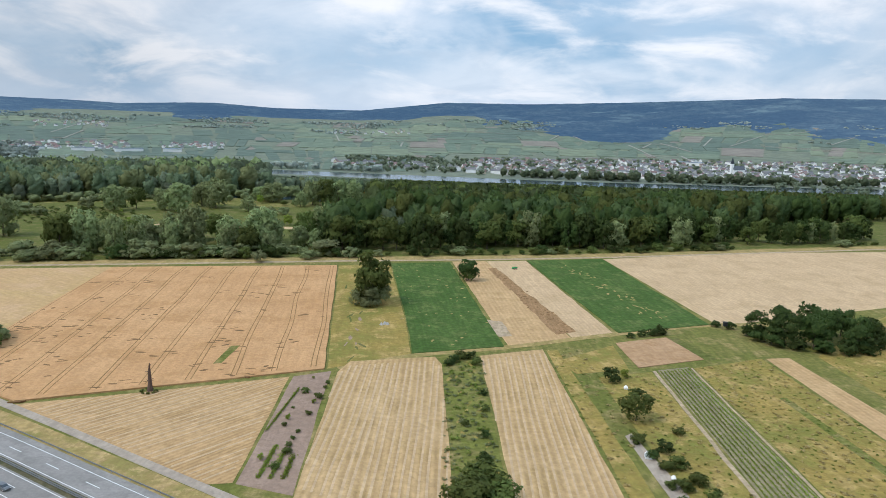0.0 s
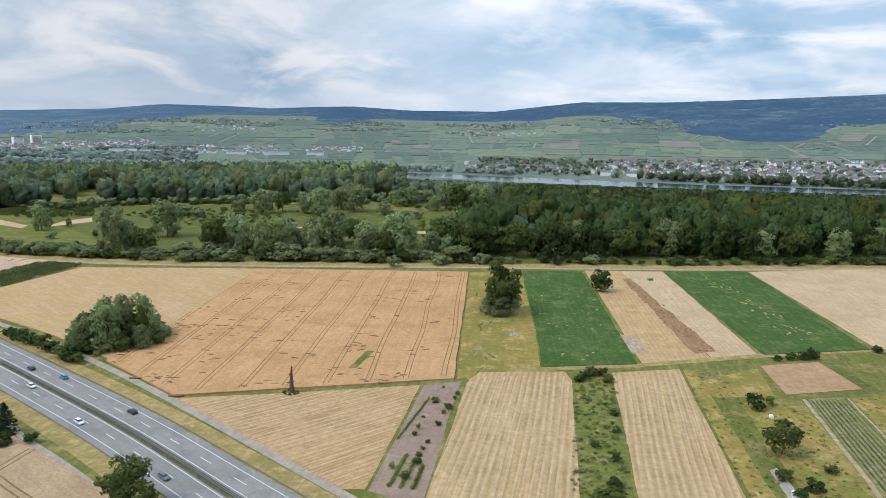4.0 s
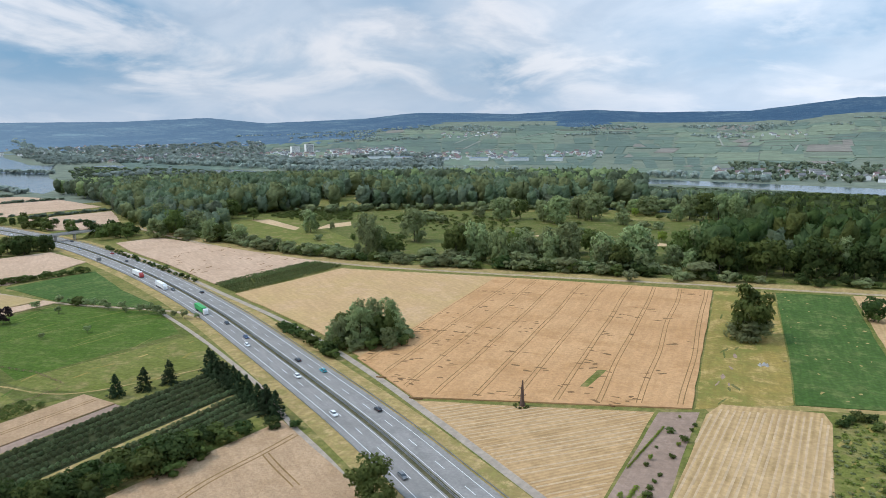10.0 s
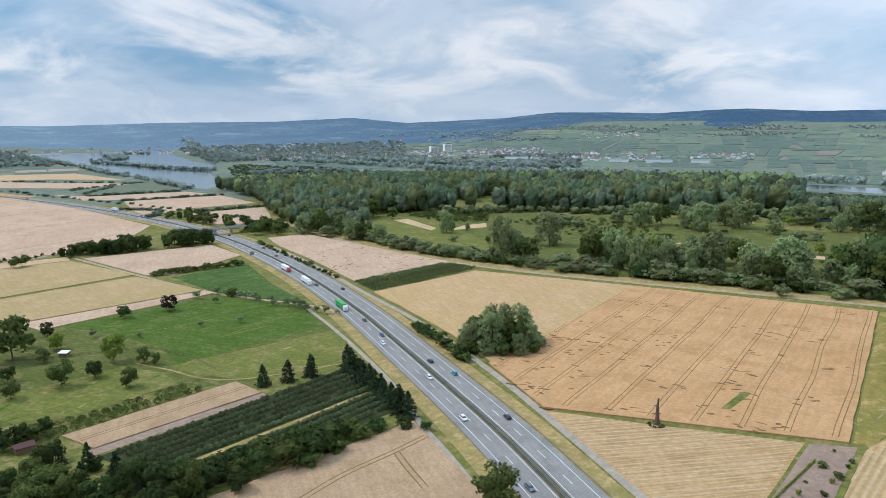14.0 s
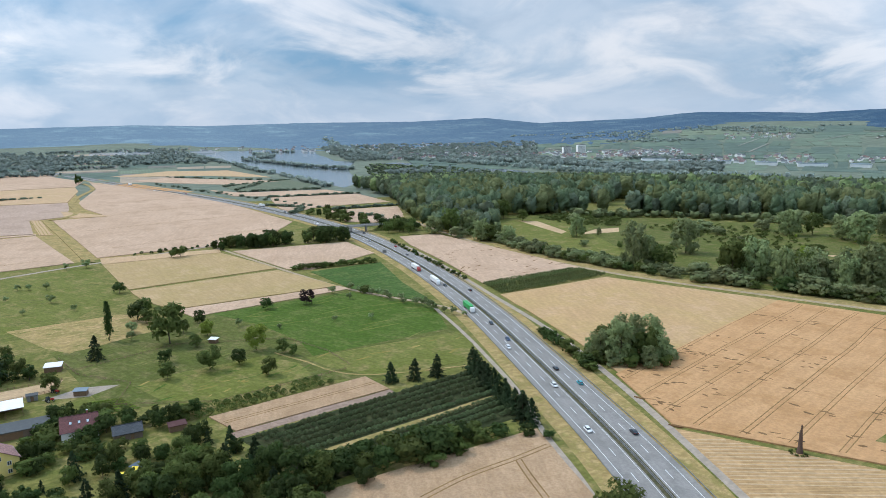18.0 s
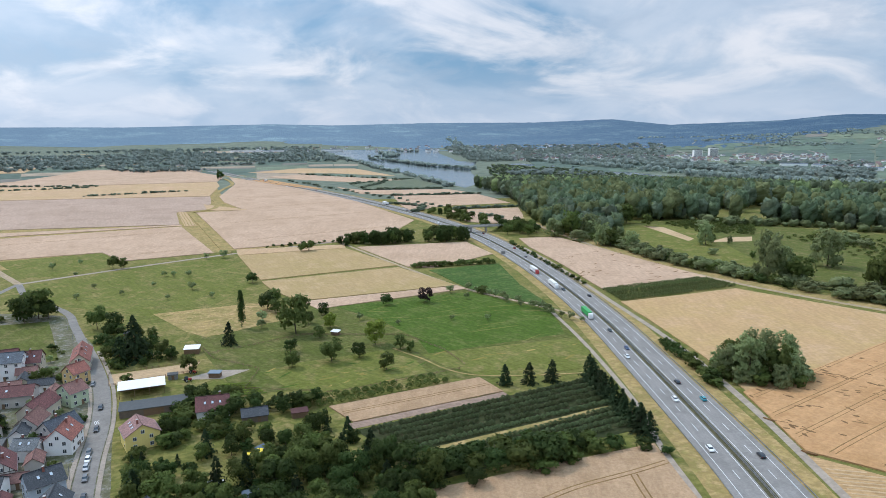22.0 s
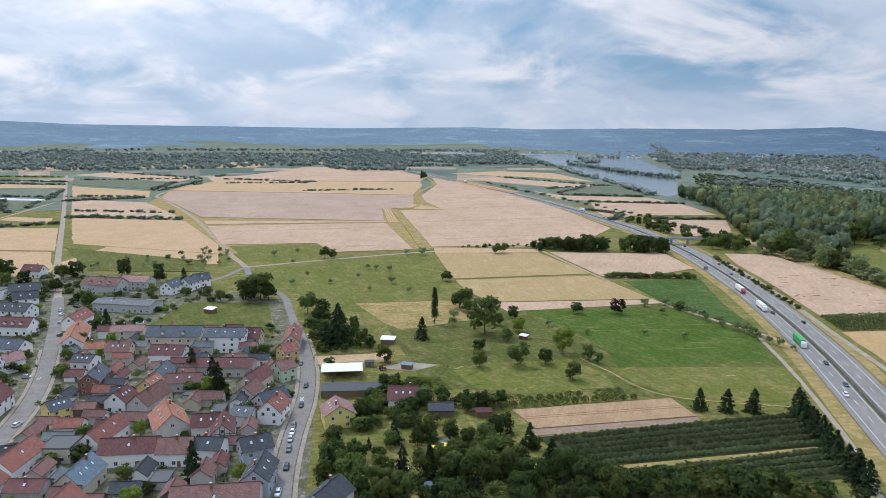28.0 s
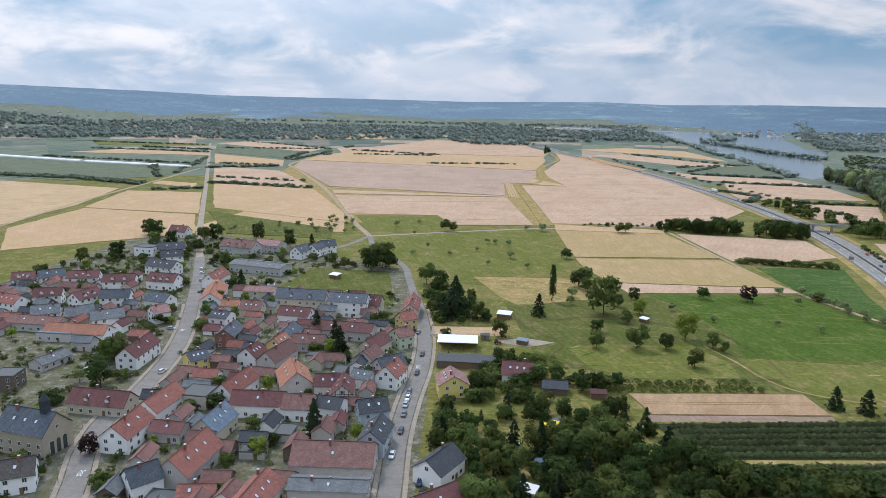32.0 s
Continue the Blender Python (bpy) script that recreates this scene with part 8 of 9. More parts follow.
for i in range(9):
    a = i * 0.7
    tree("bush", -101 + 2.6 * math.cos(a), 233.4 + 2.2 * math.sin(a), rnd.uniform(0.7, 1.3), group="dead tree undergrowth")
rocks = thing("rubble_heap", "pale heap of stones on the grass strip", "stones")
for i in range(16):
    a, q = rnd.uniform(0, 6.28), rnd.uniform(0, 2.6)
    part("stone", Shape().tube((q * math.cos(a), q * math.sin(a), -0.1), (q * math.cos(a) + 0.1, q * math.sin(a), rnd.uniform(0.5, 1.3) * (1.2 - q / 3)), rnd.uniform(0.5, 0.9), rnd.uniform(0.2, 0.5), 6, True), M["concrete"], rocks)
rocks.matrix_world = pose(-27, 325, 0)
# allotment things
for x, y, sz in ((63, 196, 2.2), (66.5, 183, 1.4), (70, 251, 1.6), (-193, 128, 1.8)):
    t = thing("garden_tent", "small white plastic cold frame tunnel", "tunnel", "allotment things")
    ring = [(math.cos(math.pi * i / 8), math.sin(math.pi * i / 8)) for i in range(9)]
    vs = [(px, c * sz * 0.5, q * sz * 0.55) for px in (-sz * 0.7, sz * 0.7) for c, q in ring]
    part("cover", Shape().add(vs, [(i, i + 1, i + 10, i + 9) for i in range(8)] + [tuple(range(9)), tuple(range(17, 8, -1))]), M["white_sheet"], t)
    t.matrix_world = pose(x, y, 0, 0, 0, 80)
field("pale trodden allotment path", [(59.5, 210), (62, 212), (68, 172), (74, 120), (66, 120)], "concrete_track", 0.06, name="garden_path")
field("pale gravel strip beside the crop rows", [(85.6, 271), (87.0, 271.5), (86.6, 110), (84.8, 110)], "dirt", 0.07, name="garden_path")
field("pale gravel strip beside the crop rows", [(102.6, 276), (103.4, 276), (105.0, 110), (104.0, 110)], "dirt", 0.07, name="garden_path")
stand = thing("hunting_stand", "dark wooden raised hide at the grove", "hide")
part("cabin", Shape().box((0, 0, 3.0), (1.6, 1.6, 1.8)).box((0, 0, 4.0), (2.0, 2.0, 0.12)), M["black_wood"], stand)
for sx in (-0.7, 0.7):
    for sy in (-0.7, 0.7):
        part("leg", Shape().tube((sx * 1.3, sy * 1.3, -0.1), (sx, sy, 2.1), 0.08, 0.08, 6), M["wood"], stand)
stand.matrix_world = pose(138.5, 333, 0)
trailer = thing("farm_trailer", "small green farm machine standing on the field", "trailer")
part("frame", Shape().box((0, 0, 1.0), (3.2, 1.8, 0.9)), M["car_green"], trailer)
wheel_parts(trailer, [(-0.9, -1.0), (-0.9, 1.0), (0.9, -1.0), (0.9, 1.0)], 0.5)
trailer.matrix_world = pose(48, 461, 0.07, 0, 0, 30)
boat = thing("boat", "white motor boat stored between the garden trees", "boat")
part("hull", loft([(-3.4, 0.9, 1.15, 0.5, 1.5), (-1, 1.0, 1.3, 0.4, 1.6), (1.5, 0.8, 1.15, 0.45, 1.75), (3.6, 0.1, 0.2, 1.0, 1.9)]), M["tarp_white"], boat)
part("cabin", loft([(-1.6, 0.8, 0.6, 1.5, 2.3), (0.4, 0.8, 0.6, 1.5, 2.3), (1.3, 0.6, 0.4, 1.5, 1.8)]), M["glass"], boat)
part("trailer_frame", Shape().box((0, 0, 0.4), (6.0, 0.4, 0.2)), M["steel"], boat)
wheel_parts(boat, [(-1.2, -0.95), (-1.2, 0.95)], 0.35)
boat.matrix_world = pose(-217, 37.5, 0, 0, 0, 82)
for x, y, a in ((-328, 50, 30), (-318, 46, 100)):
    t = thing("tractor", "old red farm tractor on the yard", "tractor", "tractors")
    part("bonnet", loft([(0.2, 0.4, 0.36, 0.8, 1.45), (1.9, 0.36, 0.3, 0.8, 1.35)]), M["car_red"], t)
    part("cabin", loft([(-1.1, 0.62, 0.55, 1.0, 2.4), (0.2, 0.62, 0.55, 1.0, 2.4)]), M["glass"], t)
    wheel_parts(t, [(-0.6, -0.95), (-0.6, 0.95)], 0.75)
    wheel_parts(t, [(1.5, -0.75), (1.5, 0.75)], 0.42)
    t.matrix_world = pose(x, y, 0.05, 0, 0, a)


# street lamps
lamp0 = None
for line, step in ((STREETS[0], 32.0), (STREETS[1], 34.0)):
    for p, d in along(line, 60.0, step, 9):
        q = p + Vector((d.y, -d.x)) * -4.6
        m = pose(q.x, q.y, 0, 0, 0, math.degrees(math.atan2(d.y, d.x)))
        if lamp0 is None:
            lamp0 = thing("street_lamp", "slim grey street lamp at the kerb", "lamp", "street lamps")
            part("pole", Shape().tube((0, 0, 0), (0, 0, 6.0), 0.09, 0.06, 8), M["steel"], lamp0)
            part("arm", Shape().tube((0, 0, 6.0), (0, -1.2, 6.3), 0.05, 0.04, 6), M["steel"], lamp0)
            part("head", Shape().box((0, -1.4, 6.3), (0.25, 0.7, 0.14)), M["steel"], lamp0)
            lamp0.matrix_world = m
        else:
            copy_thing(lamp0, m)
# painted speed limit on the street
for x, y, a in ((-291, 8.2, 0), (-205, -95.5, 0), (-340, -106, -8)):
    cu = bpy.data.curves.new("speed_marking", "FONT")
    cu.body, cu.size, cu.extrude, cu.align_x = "30", 3.2, 0.004, "CENTER"
    tmp = bpy.data.objects.new("tmp", cu)
    me = bpy.data.meshes.new_from_object(tmp)
    me.materials.append(M["paint"])
    thing("speed_marking", "white painted speed limit 30 on the asphalt", "road marking", "street markings", at=Matrix.LocRotScale((x, y, 0.122), Euler((0, 0, radians(a - 90))), (0.6, 1.6, 1)), shape=me)
for line, w in ((STREETS[0], 3.75), (STREETS[1], 3.75)):
    for sd in (-1, 1):
        thing("pavement", "narrow pale paved footway along the street", "pavement", kind="structure", shape=ribbon(Shape(), [p for p in line if p.x > -385], sd * (w + 0.75), 1.5, -0.1, 0.22), material=M["paving"])


# ---- far bank: towns, vineyards, tower blocks ----
FAR = []
# roof colours lifted towards grey, with the haze over the town painted in
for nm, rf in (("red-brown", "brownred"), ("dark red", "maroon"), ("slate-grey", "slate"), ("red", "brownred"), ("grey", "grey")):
    M["plain_roofs" + nm] = plain_mat("haze_greyed_roof", tuple(v * 0.55 + 0.10 for v in ROOF[rf][0]), tuple(v * 0.55 + 0.10 for v in ROOF[rf][1]), 0.1, 0.9, 0, 0.15)
for k, (rf, wl, Ls, Ws, e, rg) in enumerate((("brownred", "white", 13, 9, 5.5, 9.5), ("maroon", "white", 11, 9, 5.5, 9.0), ("slate", "white", 14, 10, 6, 10), ("brownred", "beige", 12, 9, 5.5, 9.5), ("grey", "white", 20, 12, 7, 10.5), ("slate", "grey", 12, 9, 6, 10))):
    wm = Shape()
    hx, hy = Ls / 2, Ws / 2
    wm.add([(-hx, -hy, -4), (hx, -hy, -4), (hx, hy, -4), (-hx, hy, -4), (-hx, -hy, e), (hx, -hy, e), (hx, hy, e), (-hx, hy, e), (-hx, 0, rg - 0.05), (hx, 0, rg - 0.05)], [(0, 1, 5, 4), (2, 3, 7, 6), (1, 2, 6, 9, 5), (3, 0, 4, 8, 7), (4, 5, 9, 8), (6, 7, 8, 9)])
    wn = Shape()
    for sy in (-1, 1):
        for i in range(3):
            for zz in (1.6, 4.2):
                wn.box((-hx + Ls * (i + 0.5) / 3, sy * (hy + 0.03), zz), (1.4, 0.08, 1.4))
    FAR.append((wm.mesh("wall", M["wall_" + wl]), roof_mesh(Ls, Ws, e, rg, M["plain_roofs" + {"brownred": "red-brown", "maroon": "dark red", "slate": "slate-grey", "grey": "grey"}[rf]]), wn.mesh("windows", M["glass"]), {"brownred": "red-brown", "maroon": "dark red", "slate": "slate-grey", "red": "red", "grey": "grey"}[rf]))
far_r = random.Random(99)
PLACED, FARM = [], []


def far_house(x, y, k=None, turn=None, sc=1.0):
    wm, rm, wn, tone = FAR[far_r.randrange(len(FAR)) if k is None else k]
    if len(PLACED) % 8:
        FARM.append((FAR.index((wm, rm, wn, tone)), Matrix.LocRotScale((x, y, ground_z(x, y)), Euler((0, 0, far_r.choice([0.1, 1.67]) + far_r.uniform(-0.4, 0.4))), (sc, sc, sc))))
        return
    ob = thing("distant_house", "distant pale house with " + tone + " roof in the riverside town", "house", "houses across the river")
    part("wall", wm, None, ob)
    part("roof", rm, None, ob)
    ob.matrix_world = Matrix.LocRotScale((x, y, ground_z(x, y)), Euler((0, 0, turn if turn is not None else far_r.choice([0.1, 1.67]) + far_r.uniform(-0.4, 0.4))), (sc, sc, sc))


def far_town(b0, b1, r0, r1, count, gap=17, dens=None):
    n = tries = 0
    while n < count and tries < count * 60:
        tries += 1
        b = far_r.uniform(b0, b1)
        q = far_r.uniform(r0(b) if callable(r0) else r0, r1(b) if callable(r1) else r1)
        x, y = -q * math.sin(radians(b)), q * math.cos(radians(b))
        if any((x - a) ** 2 + (y - c) ** 2 < gap * gap for a, c in PLACED[-160:]):
            continue
        PLACED.append((x, y))
        far_house(x, y, sc=far_r.uniform(0.60, 0.92))
        n += 1


far_town(-32, -2, lambda b: 1290 + max(0, -b - 8) * 8, lambda b: 1700 + max(0, -b) * 16, 700, 12)
far_town(-2, 9, 1330, 1520, 45, 18)
far_town(17, 22, 1950, 2150, 30, 18)
far_town(25, 30, 2900, 3200, 35, 20)
far_town(3, 9, 2900, 3150, 22, 22)
far_town(24, 34, 1850, 2150, 70, 18)
far_town(33, 56, 2060, 2420, 300, 15)
far_town(44, 60, 2750, 3250, 110, 20)
far_town(60, 80, 2700, 3200, 70, 24)
far_town(100, 118, 2900, 3500, 30, 26)
for k in range(len(FAR)):
    for j, nm in ((0, "walls"), (1, "roofs")):
        src = FAR[k][j]
        s = Shape()
        base = [v.co.copy() for v in src.vertices]
        faces = [tuple(p.vertices) for p in src.polygons]
        for kk, m in FARM:
            if kk == k:
                s.add([m @ v for v in base], faces)
        if s.f:
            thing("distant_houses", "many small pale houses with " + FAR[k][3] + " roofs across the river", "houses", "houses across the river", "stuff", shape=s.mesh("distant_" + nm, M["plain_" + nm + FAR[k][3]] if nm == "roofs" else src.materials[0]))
# long white halls on the far bank
for b, q, L in ((24, 1800, 60), (27, 1820, 45), (30.5, 1850, 70), (21, 1800, 40), (33, 1900, 50), (35, 1950, 60), (74, 2900, 140), (76.5, 2950, 110), (70, 2900, 90), (-19, 1900, 60), (-27, 1980, 50)):
    x, y = -q * math.sin(radians(b)), q * math.cos(radians(b))
    hall = thing("warehouse", "long white industrial hall in the distance", "warehouse", "industrial halls")
    part("wall", Shape().box((0, 0, 3), (L, 26, 8)), M["wall_white"], hall)
    part("roof", Shape().box((0, 0, 7.2), (L + 1, 27, 0.5)), M["roof_steelroof"], hall)
    hall.matrix_world = pose(x, y, ground_z(x, y), 0, 0, b + far_r.uniform(-12, 12))
for i, (b, q, h) in enumerate(((40.5, 2340, 29), (41.6, 2320, 24))):
    x, y = -q * math.sin(radians(b)), q * math.cos(radians(b))
    tw = thing("tower_block", "pale high-rise apartment block across the river", "tower block", "tower blocks")
    part("wall", Shape().box((0, 0, h / 2), (26, 15, h)), M["wall_white"], tw)
    part("roof", Shape().box((0, 0, h + 0.5), (26.6, 15.6, 1.0)).box((2, 0, h + 2), (6, 5, 2.4)), M["roof_flat"], tw)
    for st in range(int(h / 3) - 1):
        part("window_band", Shape().box((0, 0, 3.5 + st * 3), (23, 15.3, 1.2)), M["glass"], tw)
    tw.matrix_world = pose(x, y, ground_z(x, y), 0, 0, b + 20)
ch = thing("distant_church", "distant church with white nave and steep slate roof", "church")
part("nave", Shape().box((0, 0, 4), (26, 12, 12)), M["wall_white"], ch)
part("roof", roof_mesh(26, 12, 10, 18, M["roof_slate"]), None, ch)
part("tower", Shape().box((-14, 0, 9), (6, 6, 26)), M["wall_white"], ch)
part("spire", Shape().tube((-14, 0, 22), (-14, 0, 36), 4.2, 0.1, 4), M["roof_slate"], ch)
x, y = 1640 * math.sin(radians(22.3)), 1640 * math.cos(radians(22.3))
ch.matrix_world = pose(x, y, ground_z(x, y), 0, 0, 10)

tt = []
while len(tt) < 900:
    b = far_r.uniform(-33, 8)
    q = far_r.uniform(1260, 1720 + max(0, -b) * 16)
    x, y = -q * math.sin(radians(b)), q * math.cos(radians(b))
    tt.append((x, y))
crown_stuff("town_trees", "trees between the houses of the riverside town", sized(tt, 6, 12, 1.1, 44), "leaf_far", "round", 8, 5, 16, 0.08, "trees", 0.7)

# vineyard plots draped on the slopes
VINE = []
# haze is mixed into these plot colours, so they are bluish and low in contrast
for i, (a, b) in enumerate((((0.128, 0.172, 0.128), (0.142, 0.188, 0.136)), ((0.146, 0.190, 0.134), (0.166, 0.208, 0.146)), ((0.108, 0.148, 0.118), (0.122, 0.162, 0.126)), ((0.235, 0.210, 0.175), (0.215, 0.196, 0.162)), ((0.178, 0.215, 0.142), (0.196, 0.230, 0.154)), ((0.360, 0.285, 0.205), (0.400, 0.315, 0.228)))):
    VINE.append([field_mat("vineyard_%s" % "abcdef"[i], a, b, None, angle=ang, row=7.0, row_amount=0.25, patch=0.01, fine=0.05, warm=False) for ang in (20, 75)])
PLOTS = {}
for bi in range(-36, 52, 3):
    q = 1780.0 + (230 if bi < -2 else 0) + max(0, -bi - 8) * 10
    if bi >= 2:
        q = 1300.0 if bi < 20 else 1640.0
    while q < 3560:
        dq = far_r.choice([70, 110, 160, 240, 320]) * far_r.uniform(0.8, 1.2)
        nb = far_r.choice([1, 1, 2, 3, 4])
        for j in range(nb):
            if far_r.random() < 0.14:
                continue
            b0, b1 = bi + 3.0 * j / nb + 0.06, bi + 3.0 * (j + 1) / nb - 0.06
            skew, lift = far_r.uniform(-0.5, 0.5), far_r.uniform(0.0, 0.5)
            vs = []
            for u in range(5):
                for w in range(5):
                    qq = q + (dq - 4) * u / 4
                    bb = b0 + (b1 - b0) * w / 4 + skew * u / 4
                    x, y = -qq * math.sin(radians(bb)), qq * math.cos(radians(bb))
                    vs.append((x, y, ground_z(x, y) + (0.2 if qq < 1750 else 0.7) + lift))
            fs = [(u * 5 + w, u * 5 + w + 1, u * 5 + w + 6, u * 5 + w + 5) for u in range(4) for w in range(4)]
            edge = [0, 1, 2, 3, 4, 9, 14, 19, 24, 23, 22, 21, 20, 15, 10, 5]
            n = len(vs)
            vs += [(vs[e][0], vs[e][1], vs[e][2] - 2.0) for e in edge]
            fs += [(edge[e], edge[(e + 1) % 16], n + (e + 1) % 16, n + e) for e in range(16)]
            k = far_r.choice([0, 0, 1, 1, 2, 2, 3, 4]) if q > 1950 else far_r.choice([0, 1, 4])
            cl = noise.noise(Vector((vs[12][0] * 0.0021, vs[12][1] * 0.0021, 6.0))) + far_r.uniform(-0.22, 0.22)
            k = 3 if far_r.random() < 0.06 else (2 if cl < -0.12 else 0 if cl < 0.08 else 1 if cl < 0.25 else 4)
            if not 1760 < q < 2000:
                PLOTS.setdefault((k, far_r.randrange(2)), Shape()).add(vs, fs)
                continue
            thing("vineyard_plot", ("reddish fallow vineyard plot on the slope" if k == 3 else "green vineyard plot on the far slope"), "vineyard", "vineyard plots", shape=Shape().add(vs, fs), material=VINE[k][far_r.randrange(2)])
        q += dq

for bi in range(52, 124, 4):
    q = 1500.0
    while q < 2900:
        dq = far_r.choice([50, 70, 90, 130]) * far_r.uniform(0.8, 1.2)
        nb = far_r.choice([1, 1, 2])
        for j in range(nb):
            b0, b1, lift = bi + 4.0 * j / nb, bi + 4.0 * (j + 1) / nb - 0.1, far_r.uniform(0.05, 0.25)
            mid = (-(q + dq / 2) * math.sin(radians((b0 + b1) / 2)), (q + dq / 2) * math.cos(radians((b0 + b1) / 2)))
            if far_r.random() < 0.25 or on_water(*mid) or any(on_water(-qq * math.sin(radians(bb)), qq * math.cos(radians(bb))) for qq in (q, q + dq) for bb in (b0, b1)):
                continue
            vs = []
            for u in range(2):
                for w in range(4):
                    qq, bb = q + (dq - 5) * u, b0 + (b1 - b0) * w / 3
                    x, y = -qq * math.sin(radians(bb)), qq * math.cos(radians(bb))
                    vs.append((x, y, ground_z(x, y) + lift))
            PLOTS.setdefault((far_r.choice([0, 1, 2, 2, 3, 4, 5]), far_r.randrange(2)), Shape()).add(vs, [(w, w + 1, w + 5, w + 4) for w in range(3)])
        q += dq
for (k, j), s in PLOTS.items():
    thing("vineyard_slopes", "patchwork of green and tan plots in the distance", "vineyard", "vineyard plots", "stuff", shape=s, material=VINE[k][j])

# pale lanes through the vineyards
LANES = Shape()
for _ in range(46):
    b, q = far_r.uniform(-34, 48), far_r.uniform(1950, 3300)
    along_slope = far_r.random() < 0.5
    bend = far_r.uniform(-1, 1)
    line = []
    for k in range(far_r.randint(5, 14)):
        bb, qq = (b + k * 0.6, q + bend * 14 * k) if along_slope else (b + bend * 0.25 * k, q + 34 * k)
        line.append((-qq * math.sin(radians(bb)), qq * math.cos(radians(bb))))
    n = len(LANES.v)
    ns = normals([Vector(p) for p in line])
    vs = [(p[0] + e.x * w, p[1] + e.y * w, ground_z(p[0], p[1]) + z) for p, e in zip(line, ns) for w, z in ((-2.6, 2.2), (2.6, 2.2), (2.6, -3.0), (-2.6, -3.0))]
    LANES.add(vs, [(4 * i + a, 4 * i + (a + 1) % 4, 4 * i + 4 + (a + 1) % 4, 4 * i + 4 + a) for i in range(len(line) - 1) for a in range(4)])
thing("vineyard_lanes", "pale farm lanes through the vineyards", "lanes", kind="structure", shape=LANES, material=M["far_lane"])

# fields farther out on the plain
for lab, cs, mt in (("pale tan stubble field beyond the village", [(-931, -514), (-870, -342), (-737, -332), (-613, -346), (-700, -520)], "tan_pale"), ("orange grain field beside the lane", [(-850, -325), (-840, -236), (-688, -197), (-719, -318)], "barley"),
                    ("orange grain field at the village edge", [(-602, -330), (-715, -316), (-682, -198), (-588, -172), (-516, -289)], "barley"), ("reddish grain field beside the lane", [(-929, -246), (-881, -112), (-645, -52), (-726, -192)], "barley"),
                    ("pinkish ripe wheat field beside the lane", [(-1154, -303), (-1097, -189), (-905, -116), (-945, -250)], "wheat_pink"), ("orange grain strip on the plain", [(-1400, -366), (-1278, -214), (-1169, -197), (-1199, -314)], "barley"),
                    ("blue-green vegetable field", [(-1660, -429), (-1473, -209), (-1312, -217), (-1440, -376)], "cabbage"), ("pale grain strip on the plain", [(-1704, -443), (-1796, -382), (-1575, -174), (-1475, -196)], "wheat_pink"),
                    ("tan strip between hedges", [(-1391, -642), (-1365, -366), (-1415, -378), (-1493, -571)], "barley"), ("small tan plot beside the track", [(-921, -322), (-882, -256), (-928, -266), (-951, -320)], "barley"),
                    ("green crop field on the plain", [(-1733, -738), (-1680, -452), (-1624, -440), (-1605, -670)], "meadow_bright"), ("large green crop field on the plain", [(-2460, -1344), (-2210, -828), (-2038, -750), (-1795, -764), (-1831, -1002)], "farland"),
                    ("reddish strip on the plain", [(-2035, -758), (-2034, -469), (-1950, -467), (-1889, -688)], "wheat_pink"), ("long pale field on the horizon", [(-3499, -587), (-3255, 132), (-2985, 121), (-3218, -482)], "barley"),
                    ("green strip with fruit bushes", [(-703, -192), (-614, -60), (-570, -58), (-588, -146)], "meadow"), ("dark green nursery field", [(-1270, -690), (-1130, -320), (-1000, -335), (-940, -430), (-1000, -600)], "cabbage"),
                    ("grain field on the far plain", [(-1430, 70), (-1425, -120), (-1600, -150), (-1760, 60)], "wheat_pink"),
                    ("grain field on the far plain", [(-1600, 90), (-1560, 300), (-1900, 305), (-1950, 100)], "wheat_pink"), ("grain field between motorway and river", [(-796, 448), (-774, 540), (-684, 486), (-664, 430), (-692, 412)], "wheat_pink"),
                    ("grain field between motorway and river", [(-999, 462), (-953, 588), (-824, 562), (-842, 470), (-816, 402), (-892, 421)], "wheat_pink"), ("pale grain field near the river", [(-1190, 440), (-1108, 460), (-1052, 586), (-964, 594), (-1012, 478), (-1057, 430)], "wheat_pink"),
                    ("green river meadow with bushes", [(-1361, 512), (-1286, 636), (-1157, 619), (-1086, 561), (-1119, 463), (-1230, 481)], "cabbage"), ("grain field near the river", [(-1500, 396), (-1526, 477), (-1270, 612), (-1262, 509), (-1387, 436)], "wheat_pink"), ("grain field on the far plain", [(-1654, 395), (-1740, 544), (-1653, 660), (-1370, 640), (-1519, 557)], "barley"),
                    ("long pale field on the horizon", [(-2100, -480), (-1950, -480), (-1950, -60), (-2150, -30)], "barley"),
                    ("reddish grain strip beside the river lane", [(-1430, 330), (-1180, 395), (-1180, 410), (-1430, 380)], "wheat")):
    field(lab, cs, mt, 0.3 + 0.011 * (FIELD_NO[0] % 9), 2.0, name="grain_field")
for (x0, y0), (x1, y1) in (((-1290, -720), (-1200, -530)), ((-1196, -521), (-1132, -335))):
    L = math.hypot(x1 - x0, y1 - y0)
    tun = thing("plastic_tunnel", "long white plastic crop tunnel on the plain", "tunnel", "crop tunnels")
    part("cover", loft([(-L / 2, 5, 3.2, 0, 3.4), (L / 2, 5, 3.2, 0, 3.4)]), M["white_sheet"], tun)
    tun.matrix_world = pose((x0 + x1) / 2, (y0 + y1) / 2, 0, 0, 0, math.degrees(math.atan2(y1 - y0, x1 - x0)))
lane("road_diagonal", "pale dirt track through the fields", [(-560, -342), (-700, -340), (-855, -333), (-921, -327), (-1115, -316)], 4.5, "dirt", 0.33)
hp = []
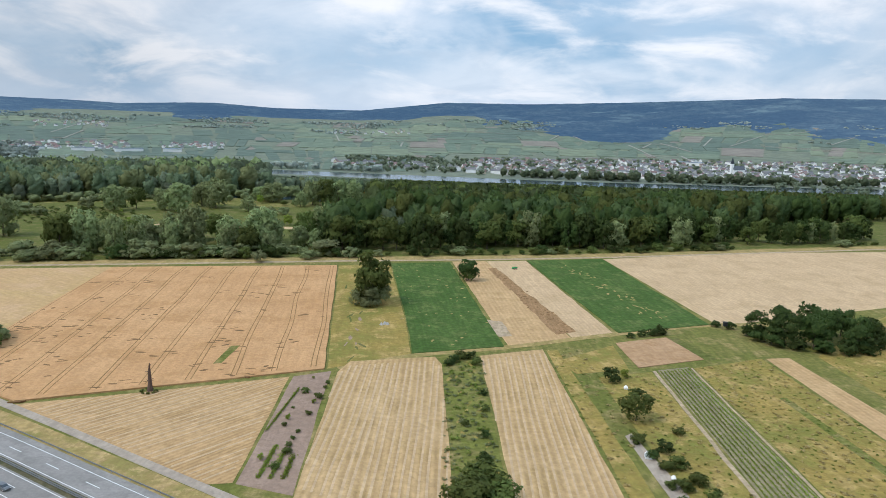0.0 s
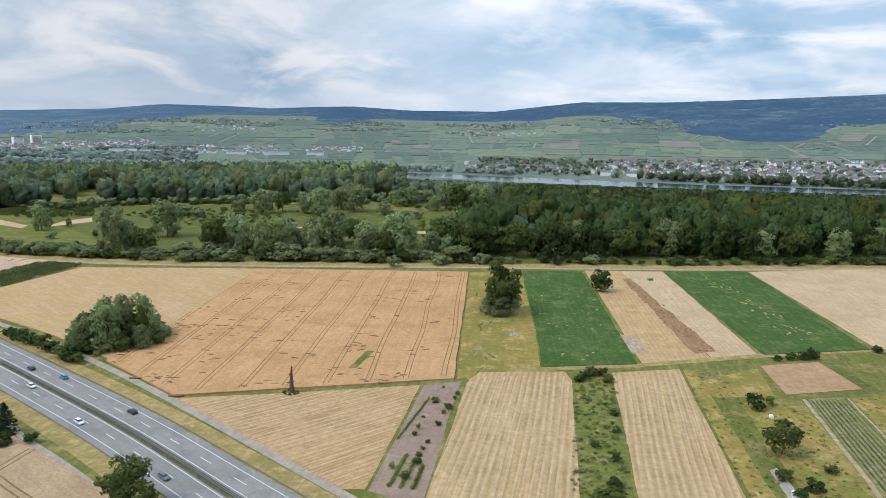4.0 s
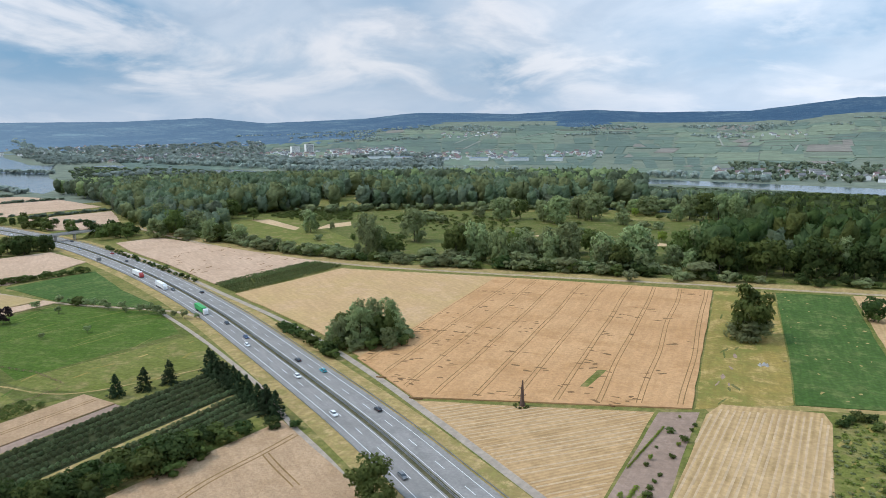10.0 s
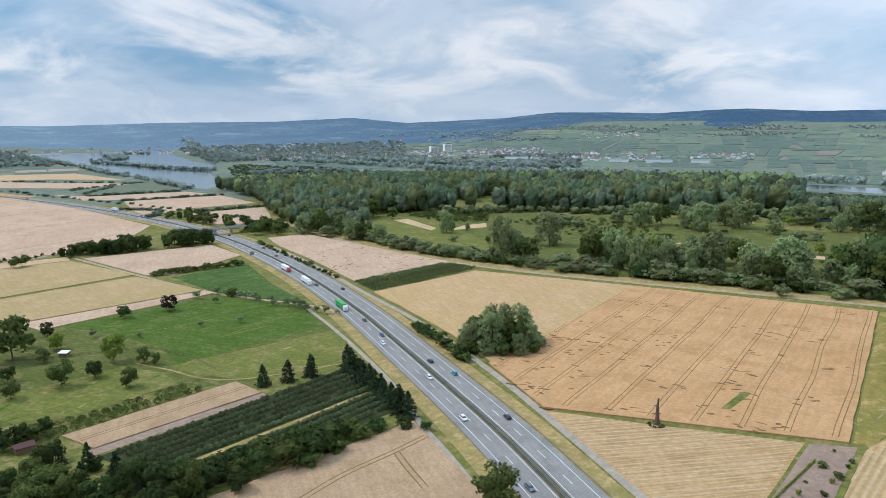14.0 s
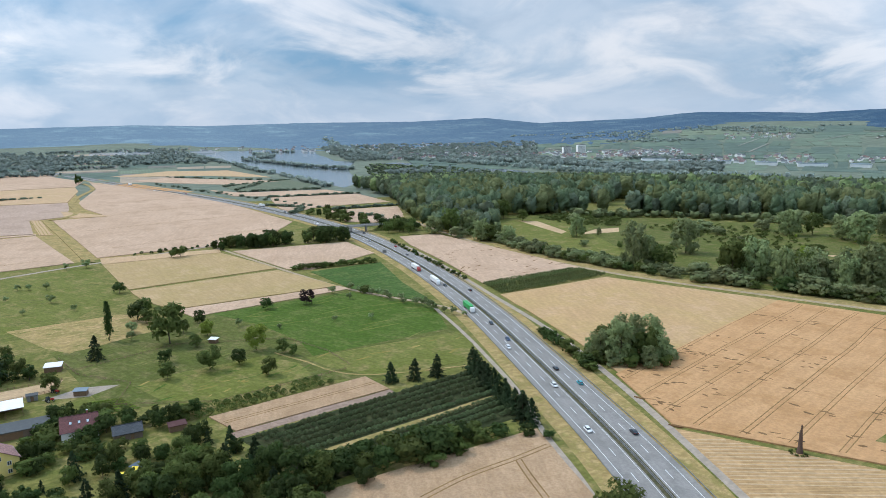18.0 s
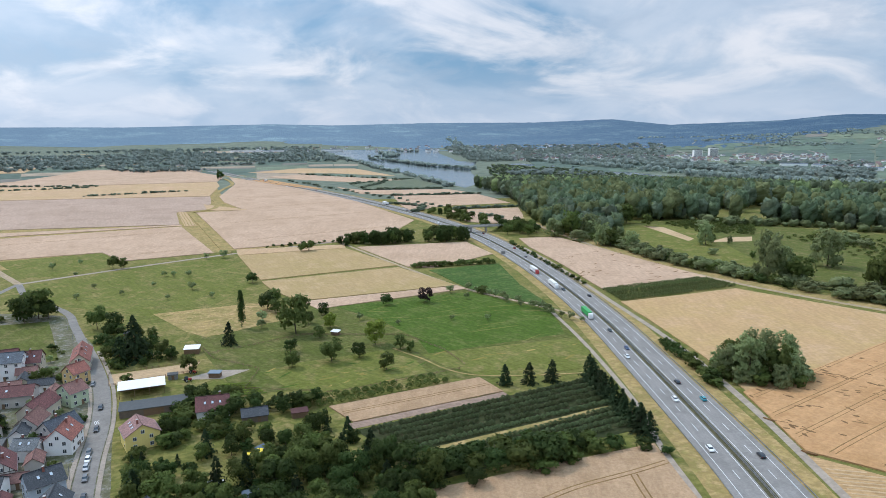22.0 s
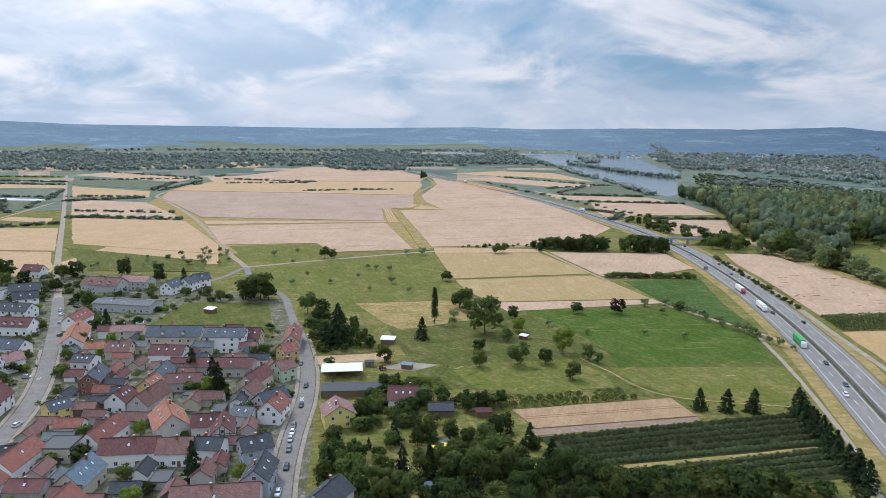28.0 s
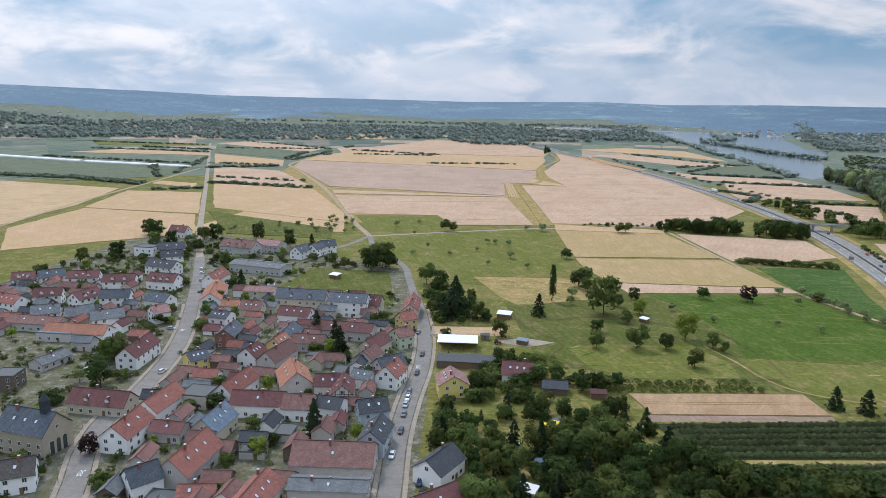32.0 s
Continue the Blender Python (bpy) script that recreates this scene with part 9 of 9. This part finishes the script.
for pts, n in (([(-1250, 40), (-1255, 200)], 24), ([(-1000, -260), (-960, -130)], 14), ([(-1430, -100), (-1420, 60)], 20), ([(-700, 462), (-900, 455), (-1150, 425), (-1400, 405)], 30), ([(-806, 448), (-784, 548)], 26), ([(-1006, 462), (-957, 594)], 40),
               ([(-1118, 462), (-1070, 590)], 40), ([(-1290, 636), (-1250, 510), (-1230, 480)], 24), ([(-1540, 480), (-1290, 610)], 24), ([(-1150, 470), (-1250, 560)], 16), ([(-800, 400), (-850, 440), (-905, 415)], 40), ([(-993, -548), (-965, -439), (-910, -330)], 110), ([(-1010, -560), (-980, -440), (-925, -330)], 90), ([(-1130, -310), (-1170, -200)], 34), ([(-935, -250), (-890, -112)], 24), ([(-880, -250), (-860, -300)], 14), ([(-1300, -640), (-1190, -330)], 50), ([(-1500, -640), (-1440, -385)], 50), ([(-1560, -560), (-1500, -400)], 40), ([(-1398, -156), (-1430, -150)], 16), ([(-1620, -130), (-1650, -120)], 14), ([(-1539, -105), (-1438, 73)], 30), ([(-1700, -720), (-1640, -450)], 40), ([(-2050, -780), (-2050, -440)], 50), ([(-1300, -215), (-1470, -200)], 24), ([(-1205, -320), (-1180, -200)], 20), ([(-1780, -380), (-1580, -160)], 24), ([(-1050, -330), (-1330, -360)], 30), ([(-940, -250), (-900, -110)], 14), ([(-1290, -200), (-1500, -150)], 30), ([(-1000, -340), (-1250, -440)], 30), ([(-1550, -390), (-1560, -150)], 30)):
    for k in range(n):
        a = pts[min(len(pts) - 2, int(k / n * (len(pts) - 1)))]
        b = pts[min(len(pts) - 1, int(k / n * (len(pts) - 1)) + 1)]
        u = (k / n * (len(pts) - 1)) % 1
        hp.append((a[0] + (b[0] - a[0]) * u + far_r.uniform(-4, 4), a[1] + (b[1] - a[1]) * u + far_r.uniform(-4, 4)))
crown_stuff("field_hedges", "dark hedges and small trees between the far fields", sized(hp, 2.5, 6, 2.0, 14), "leaf_far", "bush", 9, 5, 40, 0.08, "hedge", 0.9)


# fences
def fence(pts, label, step=2.6, h=1.2):
    ob = thing("fence", label, "fence", "fences")
    line = [Vector(p) for p in pts]
    total = sum((b - a).length for a, b in zip(line, line[1:]))
    for p, d in along(line, 0.0, step, int(total / step) + 1):
        part("post", FENCE_POST, None, ob).matrix_basis = pose(p.x, p.y, 0)
    s = Shape()
    for z in (0.55, 1.05):
        ribbon(s, line, 0, 0.08, z - 0.05, z + 0.05)
    part("rail", s, M["wood"], ob)


FENCE_POST = Shape().tube((0, 0, -0.1), (0, 0, 1.25), 0.08, 0.07, 6, True).mesh("post", M["wood"])
fence([(-329, 15), (-330, 49), (-343, 56), (-345, 16), (-329, 15)], "wooden post-and-rail fence round the sandy paddock")
fence([(-376, 60), (-345, 62), (-318, 78), (-296, 66), (-272, 100), (-272, 160)], "weathered wooden pasture fence", 4.0)
fence([(-352, 62), (-360, 112), (-332, 160), (-300, 166), (-276, 164)], "weathered wooden pasture fence", 4.0)

# garden pools and a yellow awning
for x, y, rad in ((-285.8, -128.4, 2.3), (-423.5, -79.0, 2.0)):
    pool = thing("garden_pool", "round blue garden pool with pale rim", "pool", "garden pools")
    ring = [(rad * math.cos(i * math.pi / 12), rad * math.sin(i * math.pi / 12)) for i in range(24)]
    part("rim", Shape().prism([(px * 1.12, py * 1.12) for px, py in ring], 0.0, 1.0), M["frame"], pool)
    part("water", Shape().prism(ring, 0.0, 1.02), M["pool_water"], pool)
    pool.matrix_world = pose(x, y, 0)
for dx, dy in ((0.0, 0.0), (-1.2, 4.5)):
    aw = thing("garden_awning", "small yellow canvas awning on posts between trees", "awning", "garden awnings")
    part("canvas", Shape().add([(-1.0, -1.0, 3.6), (1.0, -1.0, 3.6), (1.0, 1.0, 4.2), (-1.0, 1.0, 4.2), (-1.0, -1.0, 3.66), (1.0, -1.0, 3.66), (1.0, 1.0, 4.26), (-1.0, 1.0, 4.26)], [(3, 2, 1, 0), (4, 5, 6, 7), (0, 1, 5, 4), (1, 2, 6, 5), (2, 3, 7, 6), (3, 0, 4, 7)]), M["yellow_sheet"], aw)
    for sx in (-0.9, 0.9):
        for sy, top in ((-0.9, 3.62), (0.9, 4.16)):
            part("post", Shape().tube((sx, sy, 0), (sx, sy, top), 0.06, 0.06, 6), M["steel"], aw)
    aw.matrix_world = pose(-226.1 + dx, 50.4 + dy, 0, 0, 0, 60)
